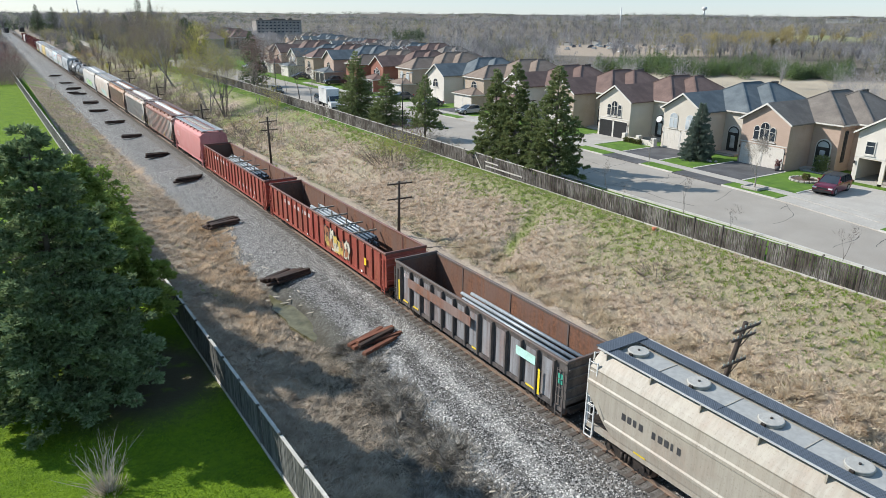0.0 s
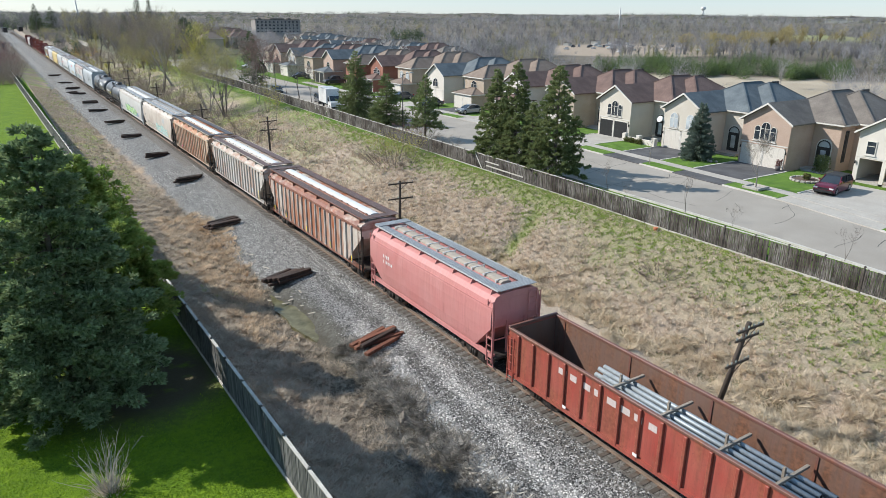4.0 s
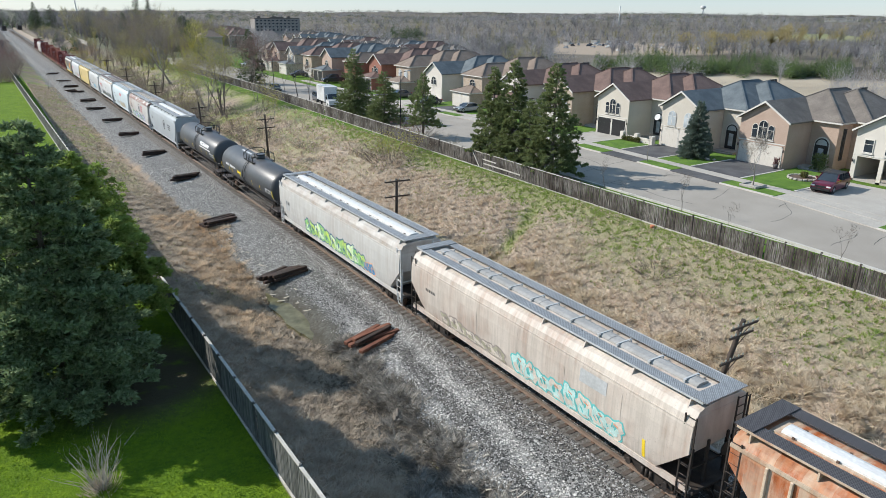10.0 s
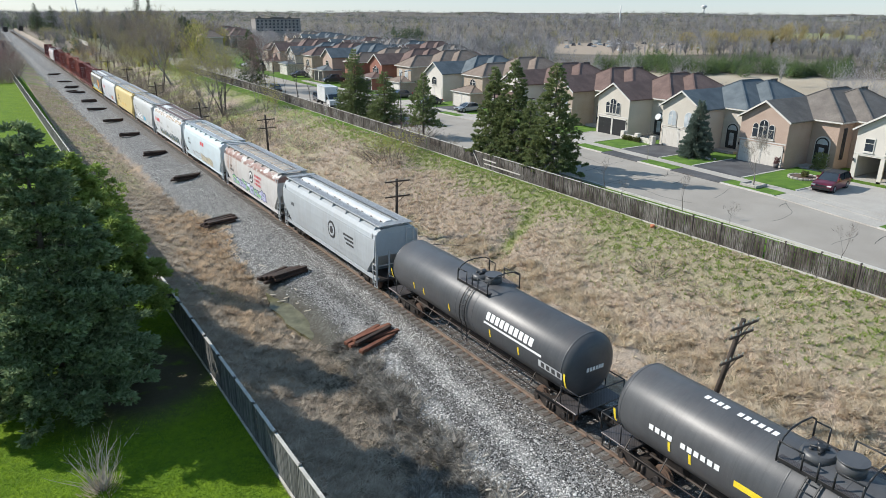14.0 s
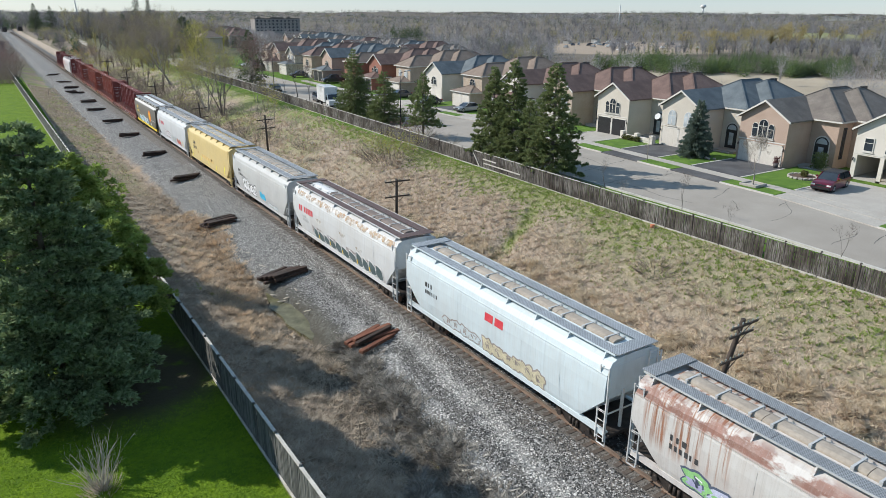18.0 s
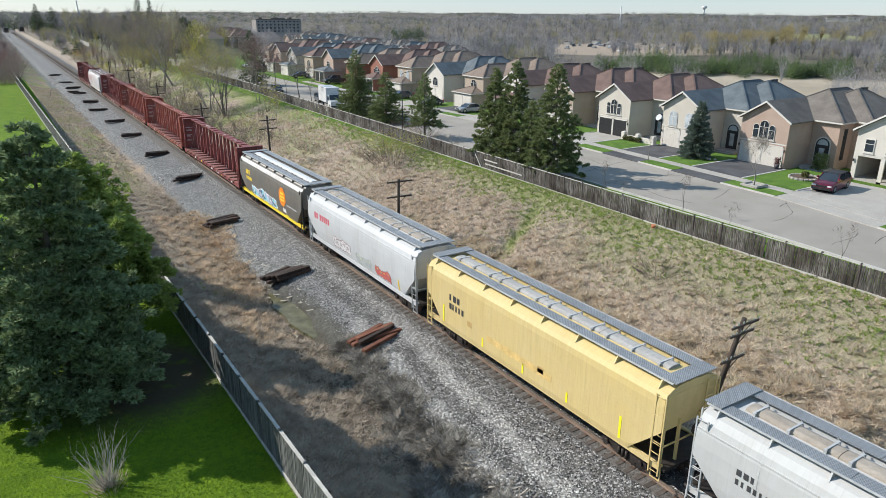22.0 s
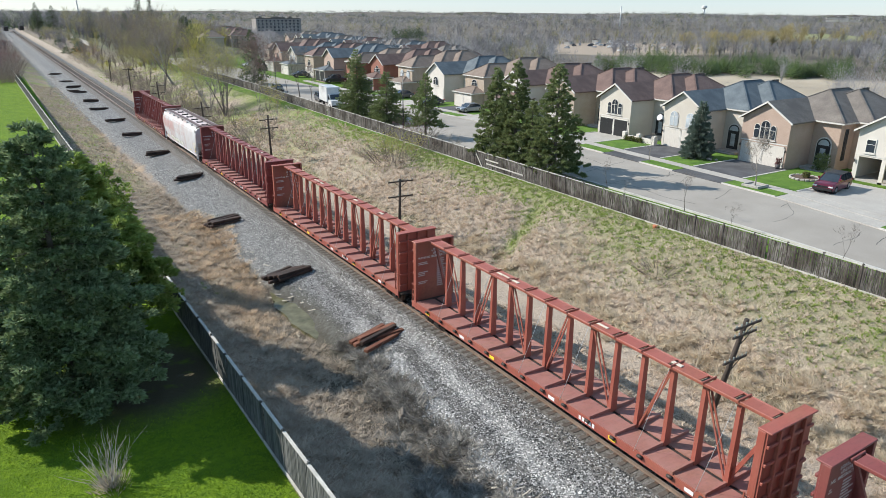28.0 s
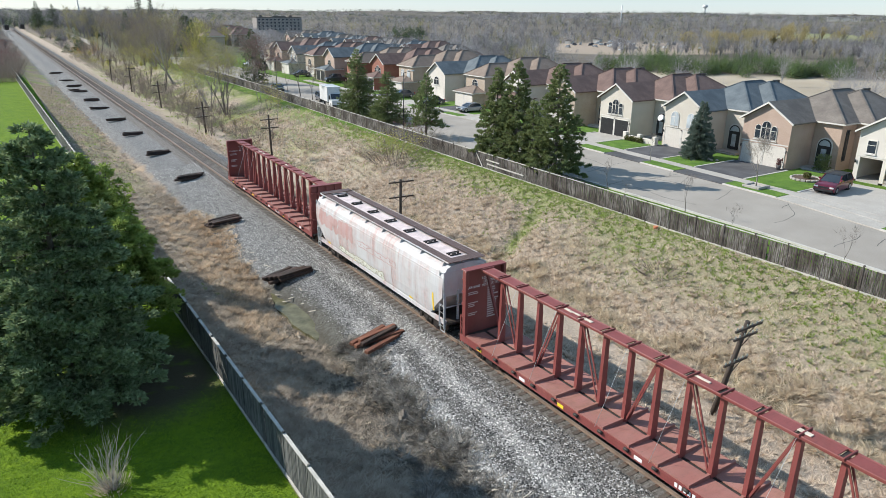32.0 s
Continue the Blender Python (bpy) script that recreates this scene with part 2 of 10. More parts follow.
class Mb:
    """Collects vertices and faces of one mesh."""

    def __init__(self):
        self.v, self.f, self.s = [], [], []

    def add(self, vs, fs, smooth=False):
        k = len(self.v)
        self.v += [tuple(p) for p in vs]
        for q in fs:
            self.f.append(tuple(i + k for i in q))
            self.s.append(smooth)
        return self

    def box(self, x0, x1, y0, y1, z0, z1):
        vs = [(x, y, z) for z in (z0, z1) for y in (y0, y1) for x in (x0, x1)]
        return self.add(vs, [(0, 2, 3, 1), (4, 5, 7, 6), (0, 1, 5, 4), (2, 6, 7, 3), (0, 4, 6, 2), (1, 3, 7, 5)])

    def cbox(self, x0, x1, y0, y1, z0, z1, c=0.02):
        """A box with chamfered edges."""
        rings = []
        for z, d in ((z0, c), (z0 + c, 0), (z1 - c, 0), (z1, c)):
            a, b, e, g = x0 + d, x1 - d, y0 + d, y1 - d
            rings.append([(a + c, e, z), (b - c, e, z), (b, e + c, z), (b, g - c, z), (b - c, g, z), (a + c, g, z), (a, g - c, z), (a, e + c, z)])
        return self.loft(rings, True, True)

    def loft(self, rings, cap=True, closed=True, smooth=False):
        n = len(rings[0])
        vs = [p for r in rings for p in r]
        fs = []
        m = n if closed else n - 1
        for i in range(len(rings) - 1):
            for j in range(m):
                a, b = i * n + j, i * n + (j + 1) % n
                fs.append((a, b, b + n, a + n))
        k = len(self.f)
        self.add(vs, fs, smooth)
        if cap:
            off = len(self.v) - len(vs)
            self.f.append(tuple(off + j for j in reversed(range(n))))
            self.f.append(tuple(off + len(vs) - n + j for j in range(n)))
            self.s += [False, False]
        return self

    def cyl(self, p, q, r, seg=8, r2=None, smooth=True, cap=True):
        p, q = Vector(p), Vector(q)
        d = (q - p)
        if d.length < 1e-6:
            return self
        d.normalize()
        a = d.orthogonal().normalized()
        b = d.cross(a)
        r2 = r if r2 is None else r2
        ring = lambda c, rr: [c + (a * math.cos(2 * math.pi * i / seg) + b * math.sin(2 * math.pi * i / seg)) * rr for i in range(seg)]
        return self.loft([ring(p, r), ring(q, r2)], cap, True, smooth)

    def bar(self, p, q, w, h):
        """A straight bar of w by h between two points; h stands upright where it can."""
        p, q = Vector(p), Vector(q)
        d = (q - p).normalized()
        up = Vector((0, 0, 1)) if abs(d.z) < 0.95 else Vector((0, 1, 0))
        a = d.cross(up).normalized() * (w / 2)
        b = a.cross(d).normalized() * (h / 2)
        ring = lambda c: [c - a - b, c + a - b, c + a + b, c - a + b]
        return self.loft([ring(p), ring(q)], True, True)

    def prism(self, pts, axis, lo, hi):
        """A flat outline pushed out along an axis (0, 1 or 2); pts hold the other two coordinates in order."""
        def at(p, w):
            l = list(p)
            l.insert(axis, w)
            return tuple(l)
        return self.loft([[at(p, lo) for p in pts], [at(p, hi) for p in pts]], True, True)

    def data(self, name, material):
        me = bpy.data.meshes.new(name)
        me.from_pydata(self.v, [], self.f)
        me.materials.append(material)
        if any(self.s):
            me.polygons.foreach_set("use_smooth", self.s)
        me.validate()
        return me


def fixed(me):
    """Turn all faces outwards."""
    b = bmesh.new()
    b.from_mesh(me)
    bmesh.ops.recalc_face_normals(b, faces=b.faces)
    b.to_mesh(me)
    b.free()
    return me


def part(name, mb, material, parent, label="", at=None):
    me = mb if isinstance(mb, bpy.types.Mesh) else fixed(mb.data(name, material))
    ob = new(name, me)
    ob.parent = parent
    if at is not None:
        ob.matrix_basis = at
    if label:
        ob["label"] = label
    return ob


def thing(name, m, label, category, group="", mb=None, material=None, kind=""):
    ob = new(name, fixed(mb.data(name, material)) if mb else None)
    ob.matrix_basis = m
    return tagged(ob, label, category, group, kind)


rnd = random.Random(7)

# ---------------------------------------------------------------- the lie of the land
# heights across the line: x, z (z = 0 at the top of the rail)
CROSS = [(-400, 3.0), (-120, 1.0), (-60, 0.2), (-13.2, -0.02), (-12.6, -0.15), (-11.0, -0.62), (-9.0, -1.15), (-7.6, -1.36), (-6.9, -1.34), (-6.2, -0.98), (-5.4, -0.72),
         (-3.3, -0.58), (-2.3, -0.40), (-1.7, -0.235), (-1.25, -0.195), (1.25, -0.195), (1.7, -0.235), (2.3, -0.40), (3.5, -0.85), (5.0, -1.25), (7.0, -1.5), (9.5, -1.62), (10.6, -1.75), (11.4, -1.5),
         (14.0, -0.75), (18.0, 0.3), (21.5, 1.2), (22.6, 1.32), (24.5, 1.36), (70.0, 1.38), (84.0, 0.4), (120.0, -6.5), (220.0, -8.8), (340.0, -8.0), (620.0, -2.0),
         (1000.0, 0.0), (1600.0, 3.0), (2400.0, 6.5), (3600.0, 10.0), (4800.0, 11.0)]
CX, CZ = np.array([c[0] for c in CROSS]), np.array([c[1] for c in CROSS])


def lie(x, y):
    """Height of the ground."""
    x, y = np.asarray(x, float), np.asarray(y, float)
    z = np.interp(x, CX, CZ) + np.interp(y, [-500, 0, 700, 1500, 3000, 4800], [0, 0, 0, 2, 5, 7]) * np.clip(1.2 - np.abs(x) / 4000, 0.2, 1)
    far = np.clip((np.hypot(x, y) - 350) / 900, 0, 1) * np.clip((np.abs(x - 5) - 45) / 80, 0, 1)
    z = z + far * (6.5 * np.sin(x / 310 + 1.3) * np.cos(y / 270) + 5.0 * np.sin((x + y) / 190) + 2.5 * np.sin(x / 95 - y / 140))
    z = z + 9.0 * np.exp(-((x - 556) / 60) ** 2 - ((y - 324) / 45) ** 2)
    rough = np.where((x > -12.5) & (x < -6.3), 0.09, np.where((x > 3.6) & (x < 21.5), 0.13, np.where((x > -6.3) & (x < -2.2), 0.035, 0.0)))
    rough = rough * np.clip((175 - y) / 70, 0, 1)
    z = z + rough * (0.7 * np.sin(x * 2.1 + y * 0.7 + np.sin(y * 0.53)) * np.sin(y * 1.3 - x) + 0.6 * np.sin(x * 4.3 - y * 2.9 + 2 * np.sin(x * 0.9)) + 0.5 * np.sin(x * 3.1 + y * 3.7 + 1.5 * np.sin(y * 1.1)))
    # a small gully that runs down the slope to the ditch
    g = np.exp(-((y - 41.8 - (x - 12.9) * 0.53) / 1.1) ** 2) * np.clip((x - 10) / 2, 0, 1) * np.clip((21 - x) / 5, 0, 1)
    # the hollow where water stands
    z = z - 0.42 * np.exp(-((x + 5.95) / 0.75) ** 2 - ((y - 38.6) / 3.6) ** 2)
    return z - 0.5 * g


def zed(x, y):
    return float(lie(x, y))


def ground_material():
    m, t, b = nodes("ground_cover", 0.95, 0.0, 0.2)
    g = t.nodes.new("ShaderNodeNewGeometry")
    s = t.nodes.new("ShaderNodeSeparateXYZ")
    t.links.new(g.outputs["Position"], s.inputs[0])
    w = coords(t, (1, 1, 1), "World")
    wob = noise_of(t, w, 0.35, 5, 0.0, 1.0)
    x = calc(t, 'ADD', s.outputs[0], calc(t, 'MULTIPLY', calc(t, 'SUBTRACT', wob, 0.5), 3.4))
    xs = s.outputs[0]

    def step(src, a, c):
        r = t.nodes.new("ShaderNodeMapRange")
        r.inputs[1].default_value, r.inputs[2].default_value = a, c
        t.links.new(src, r.inputs[0])
        return r.outputs[0]
    fine = noise_of(t, w, 7.0, 5, 0.25, 0.75, 0.7)
    vfine = noise_of(t, w, 30.0, 3, 0.3, 0.7)
    tuft = noise_of(t, coords(t, (1, 0.55, 1), "World"), 1.6, 5, 0.3, 0.7, 0.65)
    lawn = mixed(t, noise_of(t, w, 0.5, 5), (0.135, 0.235, 0.007), (0.215, 0.325, 0.01))
    lawn = mixed(t, calc(t, 'MULTIPLY', noise_of(t, w, 3.2, 5, 0.35, 0.7, 0.7), 0.75), lawn, (0.05, 0.11, 0.008))
    lawn = mixed(t, calc(t, 'MULTIPLY', vfine, 0.4), lawn, (0.05, 0.10, 0.012))
    # bare brown soil, spread wider and darker to imitate the shade beside it
    under = t.nodes.new("ShaderNodeVectorMath")
    under.operation = 'DISTANCE'
    under.inputs[1].default_value = (-16.2, 33.0, 0)
    t.links.new(g.outputs["Position"], under.inputs[0])
    lawn = mixed(t, calc(t, 'MULTIPLY', calc(t, 'MULTIPLY', step(under.outputs["Value"], 5.4, 2.6), noise_of(t, w, 0.9, 4, 0.2, 0.45)), 0.95), lawn, (0.075, 0.06, 0.042))
    straw = mixed(t, tuft, (0.52, 0.425, 0.325), (0.33, 0.262, 0.20))
    straw = mixed(t, calc(t, 'MULTIPLY', fine, 0.85), straw, (0.12, 0.09, 0.068))
    straw = mixed(t, calc(t, 'MULTIPLY', noise_of(t, w, 0.22, 3, 0.52, 0.66), 0.75), straw, (0.46, 0.34, 0.225))
    cell = t.nodes.new("ShaderNodeTexVoronoi")
    cell.inputs["Scale"].default_value = 9.0
    t.links.new(w, cell.inputs[0])
    grey = t.nodes.new("ShaderNodeRGBToBW")
    t.links.new(cell.outputs["Color"], grey.inputs[0])
    stone = mixed(t, grey.outputs[0], (0.035, 0.036, 0.035), (0.40, 0.40, 0.39))
    stone = mixed(t, calc(t, 'MULTIPLY', vfine, 0.35), stone, (0.10, 0.09, 0.08))
    # pale fines along one line and dark cinders beside it
    near = t.nodes.new("ShaderNodeMath")
    near.operation = 'MAXIMUM'
    near.inputs[1].default_value = 0.0
    t.links.new(calc(t, 'SUBTRACT', 33.0, s.outputs[1]), near.inputs[0])
    line = calc(t, 'ADD', calc(t, 'ADD', xs, calc(t, 'MULTIPLY', near.outputs[0], 0.11)), calc(t, 'MULTIPLY', calc(t, 'SUBTRACT', noise_of(t, w, 1.1, 4, 0, 1), 0.5), 0.9))
    dark = calc(t, 'MULTIPLY', step(line, -3.5, -3.3), step(line, -2.45, -2.65))
    pale = calc(t, 'MULTIPLY', step(line, -4.7, -4.4), step(line, -1.5, -1.7))
    stone = mixed(t, calc(t, 'MULTIPLY', calc(t, 'MULTIPLY', pale, step(s.outputs[1], 52, 40)), 0.3), stone, (0.46, 0.457, 0.445))
    stone = mixed(t, calc(t, 'MULTIPLY', calc(t, 'MULTIPLY', dark, step(s.outputs[1], 52, 40)), 0.75), stone, (0.105, 0.10, 0.09))
    stone = mixed(t, calc(t, 'MULTIPLY', calc(t, 'MULTIPLY', step(line, -4.4, -5.2), step(s.outputs[1], 52, 40)), 0.7), stone, (0.085, 0.08, 0.06))
    bed = calc(t, 'MULTIPLY', step(xs, -2.5, -2.1), step(xs, 2.5, 2.1))
    stone = mixed(t, calc(t, 'MULTIPLY', bed, 0.55), stone, (0.15, 0.128, 0.108))
    path = mixed(t, fine, (0.56, 0.465, 0.37), (0.38, 0.305, 0.235))
    green = mixed(t, noise_of(t, w, 1.1, 5), (0.145, 0.205, 0.04), (0.255, 0.285, 0.095))
    floor = mixed(t, noise_of(t, w, 0.012, 4), (0.34, 0.285, 0.21), (0.46, 0.395, 0.30))
    floor = mixed(t, calc(t, 'MULTIPLY', noise_of(t, w, 0.006, 3, 0.6, 0.68), 0.8), floor, (0.16, 0.19, 0.06))
    col = mixed(t, step(xs, -13.15, -13.05), lawn, straw)
    wl = calc(t, 'ADD', xs, calc(t, 'MULTIPLY', calc(t, 'SUBTRACT', wob, 0.5), 2.0))
    wl = calc(t, 'ADD', wl, calc(t, 'MULTIPLY', step(s.outputs[1], 90, 190), 1.9))
    col = mixed(t, step(wl, -6.9, -6.2), col, stone)
    # dark ditch mud, also painted for the shaded gaps among the reeds
    mud_shade = calc(t, 'MULTIPLY', calc(t, 'MULTIPLY', step(x, -8.8, -8.2), step(x, -5.6, -6.3)), step(s.outputs[1], 48, 40))
    col = mixed(t, calc(t, 'MULTIPLY', mud_shade, 0.75), col, (0.075, 0.068, 0.052))
    # weeds creep over the bed farther along
    thatch = mixed(t, tuft, (0.64, 0.525, 0.41), (0.43, 0.345, 0.265))
    thatch = mixed(t, calc(t, 'MULTIPLY', fine, 0.7), thatch, (0.125, 0.095, 0.07))
    col = mixed(t, step(x, 3.2, 4.0), col, thatch)
    col = mixed(t, calc(t, 'MULTIPLY', step(x, 5.0, 6.2), calc(t, 'MULTIPLY', step(x, 10.4, 9.3), 0.75)), col, path)
    gully = calc(t, 'MULTIPLY', step(x, 9.9, 10.4), step(x, 11.6, 11.0))
    col = mixed(t, calc(t, 'MULTIPLY', gully, 0.55), col, (0.10, 0.12, 0.035))
    patch = noise_of(t, w, 0.13, 4, 0.46, 0.62)
    up = calc(t, 'MULTIPLY', calc(t, 'MULTIPLY', step(x, 18.6, 21.0), step(s.outputs[1], 30, 44)), 0.95)
    blend = calc(t, 'MULTIPLY', calc(t, 'MULTIPLY', step(x, 13.0, 17.5), step(s.outputs[1], 42, 34)), calc(t, 'ADD', calc(t, 'MULTIPLY', patch, 0.4), 0.45))
    rill = calc(t, 'ABSOLUTE', calc(t, 'SUBTRACT', calc(t, 'SUBTRACT', s.outputs[1], 41.8), calc(t, 'MULTIPLY', calc(t, 'SUBTRACT', x, 12.9), 0.53)))
    rill = calc(t, 'MULTIPLY', step(rill, 1.0, 0.3), calc(t, 'MULTIPLY', step(xs, 11.5, 13.0), step(xs, 23, 22)))
    up = calc(t, 'MULTIPLY', calc(t, 'ADD', calc(t, 'ADD', up, blend), rill, True), calc(t, 'ADD', calc(t, 'MULTIPLY', fine, 0.7), 0.3))
    col = mixed(t, up, col, green)
    col = mixed(t, step(xs, 22.4, 22.9), col, mixed(t, noise_of(t, w, 0.5, 5), (0.07, 0.15, 0.012), (0.11, 0.19, 0.03)))
    away = t.nodes.new("ShaderNodeVectorMath")
    away.operation = 'DISTANCE'
    away.inputs[1].default_value = (-20, 0, 0)
    t.links.new(g.outputs["Position"], away.inputs[0])
    litter = mixed(t, noise_of(t, w, 0.02, 4), (0.105, 0.092, 0.076), (0.165, 0.145, 0.115))
    lot = t.nodes.new("ShaderNodeVectorMath")
    lot.operation = 'DISTANCE'
    lot.inputs[1].default_value = (385, 378, -4)
    t.links.new(g.outputs["Position"], lot.inputs[0])
    deep = mixed(t, step(lot.outputs["Value"], 95, 80), litter, (0.33, 0.27, 0.21))
    floor = mixed(t, step(away.outputs["Value"], 335, 350), floor, deep)
    col = mixed(t, step(xs, 74, 80), col, floor)
    # the far end of the line: brush instead of lawn on the garden side
    out = calc(t, 'MULTIPLY', step(s.outputs[1], 205, 240), step(xs, -11.5, -13.0))
    col = mixed(t, out, col, litter)
    wild = calc(t, 'MULTIPLY', step(s.outputs[1], 235, 290), calc(t, 'MULTIPLY', step(xs, 9, 12), step(xs, 80, 70)))
    col = mixed(t, calc(t, 'MULTIPLY', wild, 0.8), col, litter)
    scrub = calc(t, 'MULTIPLY', step(s.outputs[1], 200, 260), step(xs, -7.4, -8.4))
    col = mixed(t, calc(t, 'MULTIPLY', scrub, 0.75), col, litter)
    # grass comes through on the far banks
    sprout = calc(t, 'MULTIPLY', calc(t, 'MULTIPLY', calc(t, 'MULTIPLY', step(s.outputs[1], 60, 110), step(s.outputs[1], 320, 230)), noise_of(t, w, 0.16, 4, 0.42, 0.6)), calc(t, 'ADD', calc(t, 'MULTIPLY', step(xs, 5, 8), step(xs, 26, 24)), calc(t, 'MULTIPLY', step(xs, -13.0, -12.6), step(xs, -7.2, -8.2))))
    col = mixed(t, calc(t, 'MULTIPLY', sprout, 0.75), col, green)
    d = t.nodes.new("ShaderNodeVectorMath")
    d.operation = 'DISTANCE'
    d.inputs[1].default_value = (556, 324, 6)
    t.links.new(g.outputs["Position"], d.inputs[0])
    meadow = mixed(t, noise_of(t, w, 0.03, 4), (0.20, 0.215, 0.095), (0.29, 0.28, 0.145))
    col = mixed(t, calc(t, 'MULTIPLY', step(d.outputs["Value"], 48, 30), 0.9), col, meadow)
    t.links.new(col, b.inputs["Base Color"])
    bumped(t, b, calc(t, 'ADD', fine, calc(t, 'MULTIPLY', grey.outputs[0], 0.6)), 0.8, 0.12)
    return m


GROUND = ground_material()
xs = sorted(set([round(v, 2) for v in list(CX) + list(np.arange(-14, 24, 0.55)) + list(np.arange(-60, -14, 6)) + list(np.arange(24, 80, 6)) + list(np.arange(90, 700, 35)) + list(np.arange(700, 4800, 110)) + [-4800, -3000, -1800, -1000, -600, -250]]))
ys = sorted(set([round(v, 2) for v in list(np.arange(-8, 70, 0.7)) + list(np.arange(70, 180, 2.2)) + list(np.arange(180, 800, 14)) + list(np.arange(800, 4800, 120)) + [-4800, -2500, -1200, -500, -200, -100, -60, -30]]))
GX, GY = np.meshgrid(xs, ys)
GZ = lie(GX, GY)
n = len(xs)
me = bpy.data.meshes.new("ground")
me.from_pydata(np.stack([GX.ravel(), GY.ravel(), GZ.ravel()], 1).tolist(), [], [(j * n + i, j * n + i + 1, (j + 1) * n + i + 1, (j + 1) * n + i) for j in range(len(ys) - 1) for i in range(n - 1)])
me.materials.append(GROUND)
me.polygons.foreach_set("use_smooth", [True] * len(me.polygons))
tagged(new("ground", me), "lawn, dry grass banks and stone ballast around the line", "ground", kind="structure")


def strip(name, xa, xb, y0, y1, top, depth, material, label, category, step=3.0, parent=None):
    """A slab between two lines x = xa(y) and x = xb(y)."""
    k = max(2, int((y1 - y0) / step) + 1)
    rings = []
    for y in np.linspace(y0, y1, k):
        a, b = float(xa(y)), float(xb(y))
        rings.append([(a, y, top - depth), (b, y, top - depth), (b, y, top), (a, y, top)])
    mb = Mb().loft(rings)
    if parent:
        return part(name, mb, material, parent)
    return thing(name, Matrix(), label, category, mb=mb, material=material, kind="structure")


# the street beyond the board fence
ASPHALT = plain("pale_asphalt", (0.295, 0.268, 0.232), (0.35, 0.322, 0.282), 0.25, 0.9, 0, 0.2, fine=14.0, where="World")
DRIVE = plain("black_asphalt", (0.062, 0.062, 0.066), (0.11, 0.11, 0.115), 0.5, 0.85, 0, 0.2, fine=12.0, where="World")
CONCRETE = plain("concrete", (0.37, 0.345, 0.308), (0.43, 0.405, 0.365), 0.6, 0.85, 0, 0.12, fine=9.0, where="World")
KERB = plain("kerb_concrete", (0.46, 0.44, 0.40), (0.55, 0.53, 0.49), 0.8, 0.85, 0, 0.12, where="World")
LAWN = plain("spring_lawn", (0.06, 0.135, 0.012), (0.125, 0.225, 0.024), 0.7, 0.95, 0, 0.5, fine=16.0, where="World", dist=0.05)
near_edge = lambda y: np.interp(y, [-60, 0, 19, 24, 30, 48, 84, 104, 300], [18, 25.0, 27.0, 27.5, 27.9, 28.3, 27.4, 26.9, 28.6])
far_edge = lambda y: np.interp(y, [-60, 0, 23, 27, 34, 48, 62, 88, 110, 128, 300], [27, 33.2, 36.2, 37.0, 38.5, 39.4, 40.3, 41.6, 40.6, 40.2, 41.5])
strip("road", near_edge, far_edge, -40, 260, 1.42, 0.3, ASPHALT, "pale worn asphalt of the residential street", "road")
strip("kerb", lambda y: near_edge(y) - 0.2, near_edge, -40, 260, 1.52, 0.4, KERB, "concrete kerb along the street", "kerb")
walk_in = lambda y: far_edge(y) + 2.1
strip("pavement", walk_in, lambda y: far_edge(y) + 3.5, -40, 160, 1.535, 0.3, CONCRETE, "concrete footpath before the houses", "pavement")
# front gardens: pieces of lawn between the drives
DRIVES = [(24.5, 34.6, CONCRETE), (40.6, 47.0, DRIVE), (51.9, 57.9, DRIVE), (63.2, 69.2, CONCRETE), (75.2, 80.6, DRIVE), (86.2, 91.8, CONCRETE), (97.0, 102.6, DRIVE), (108.0, 114.0, CONCRETE), (119.0, 125.0, DRIVE), (130.0, 136.0, CONCRETE)]
FRONT = 50.3
last = 5.0
for a, b, mt in DRIVES:
    strip("verge_lawn", lambda y: far_edge(y) + 0.18, walk_in, last, a, 1.53, 0.3, LAWN, "green strip of lawn between street and footpath", "lawn")
    strip("front_lawn", lambda y: far_edge(y) + 3.5, lambda y: FRONT + 1.5, last, a, 1.56, 0.3, LAWN, "mown green front lawn of a house", "lawn")
    strip("kerb", far_edge, lambda y: far_edge(y) + 0.18, last, a, 1.545, 0.4, KERB, "concrete kerb along the street", "kerb")
    strip("driveway", far_edge, walk_in, a, b, 1.50, 0.3, mt, "driveway apron between street and footpath", "driveway")
    strip("driveway", lambda y: far_edge(y) + 3.5, lambda y: FRONT, a, b, 1.55, 0.3, mt, "black asphalt driveway before a garage" if mt is DRIVE else "pale concrete driveway before a garage", "driveway")
    last = b
for a, b, mt in DRIVES[:4]:
    for yy in (a, b):
        strip("drive_edging", lambda y: far_edge(y) + 3.55, lambda y: FRONT - 0.4, yy - 0.11, yy + 0.11, 1.60, 0.3, KERB, "pale concrete edging beside a driveway", "edging", step=0.3)

# ---------------------------------------------------------------- the railway
RAIL = [(-0.07, -0.17), (0.07, -0.17), (0.07, -0.155), (0.012, -0.14), (0.012, -0.045), (0.036, -0.035), (0.036, -0.004), (0.028, 0), (-0.028, 0), (-0.036, -0.004), (-0.036, -0.035), (-0.012, -0.045), (-0.012, -0.14), (-0.07, -0.155)]
track = thing("track", Matrix(), "single railway track of rusty rails on wooden sleepers", "track", kind="structure")
for side in (-0.7525, 0.7525):
    part("rail", Mb().prism([(side + a, b) for a, b in RAIL], 1, -40, 760), RAILSIDE, track)
    part("rail_head", Mb().box(side - 0.027, side + 0.027, -40, 760, -0.003, 0.003), RAILTOP, track, "polished running surface")

# ---------------------------------------------------------------- board fences


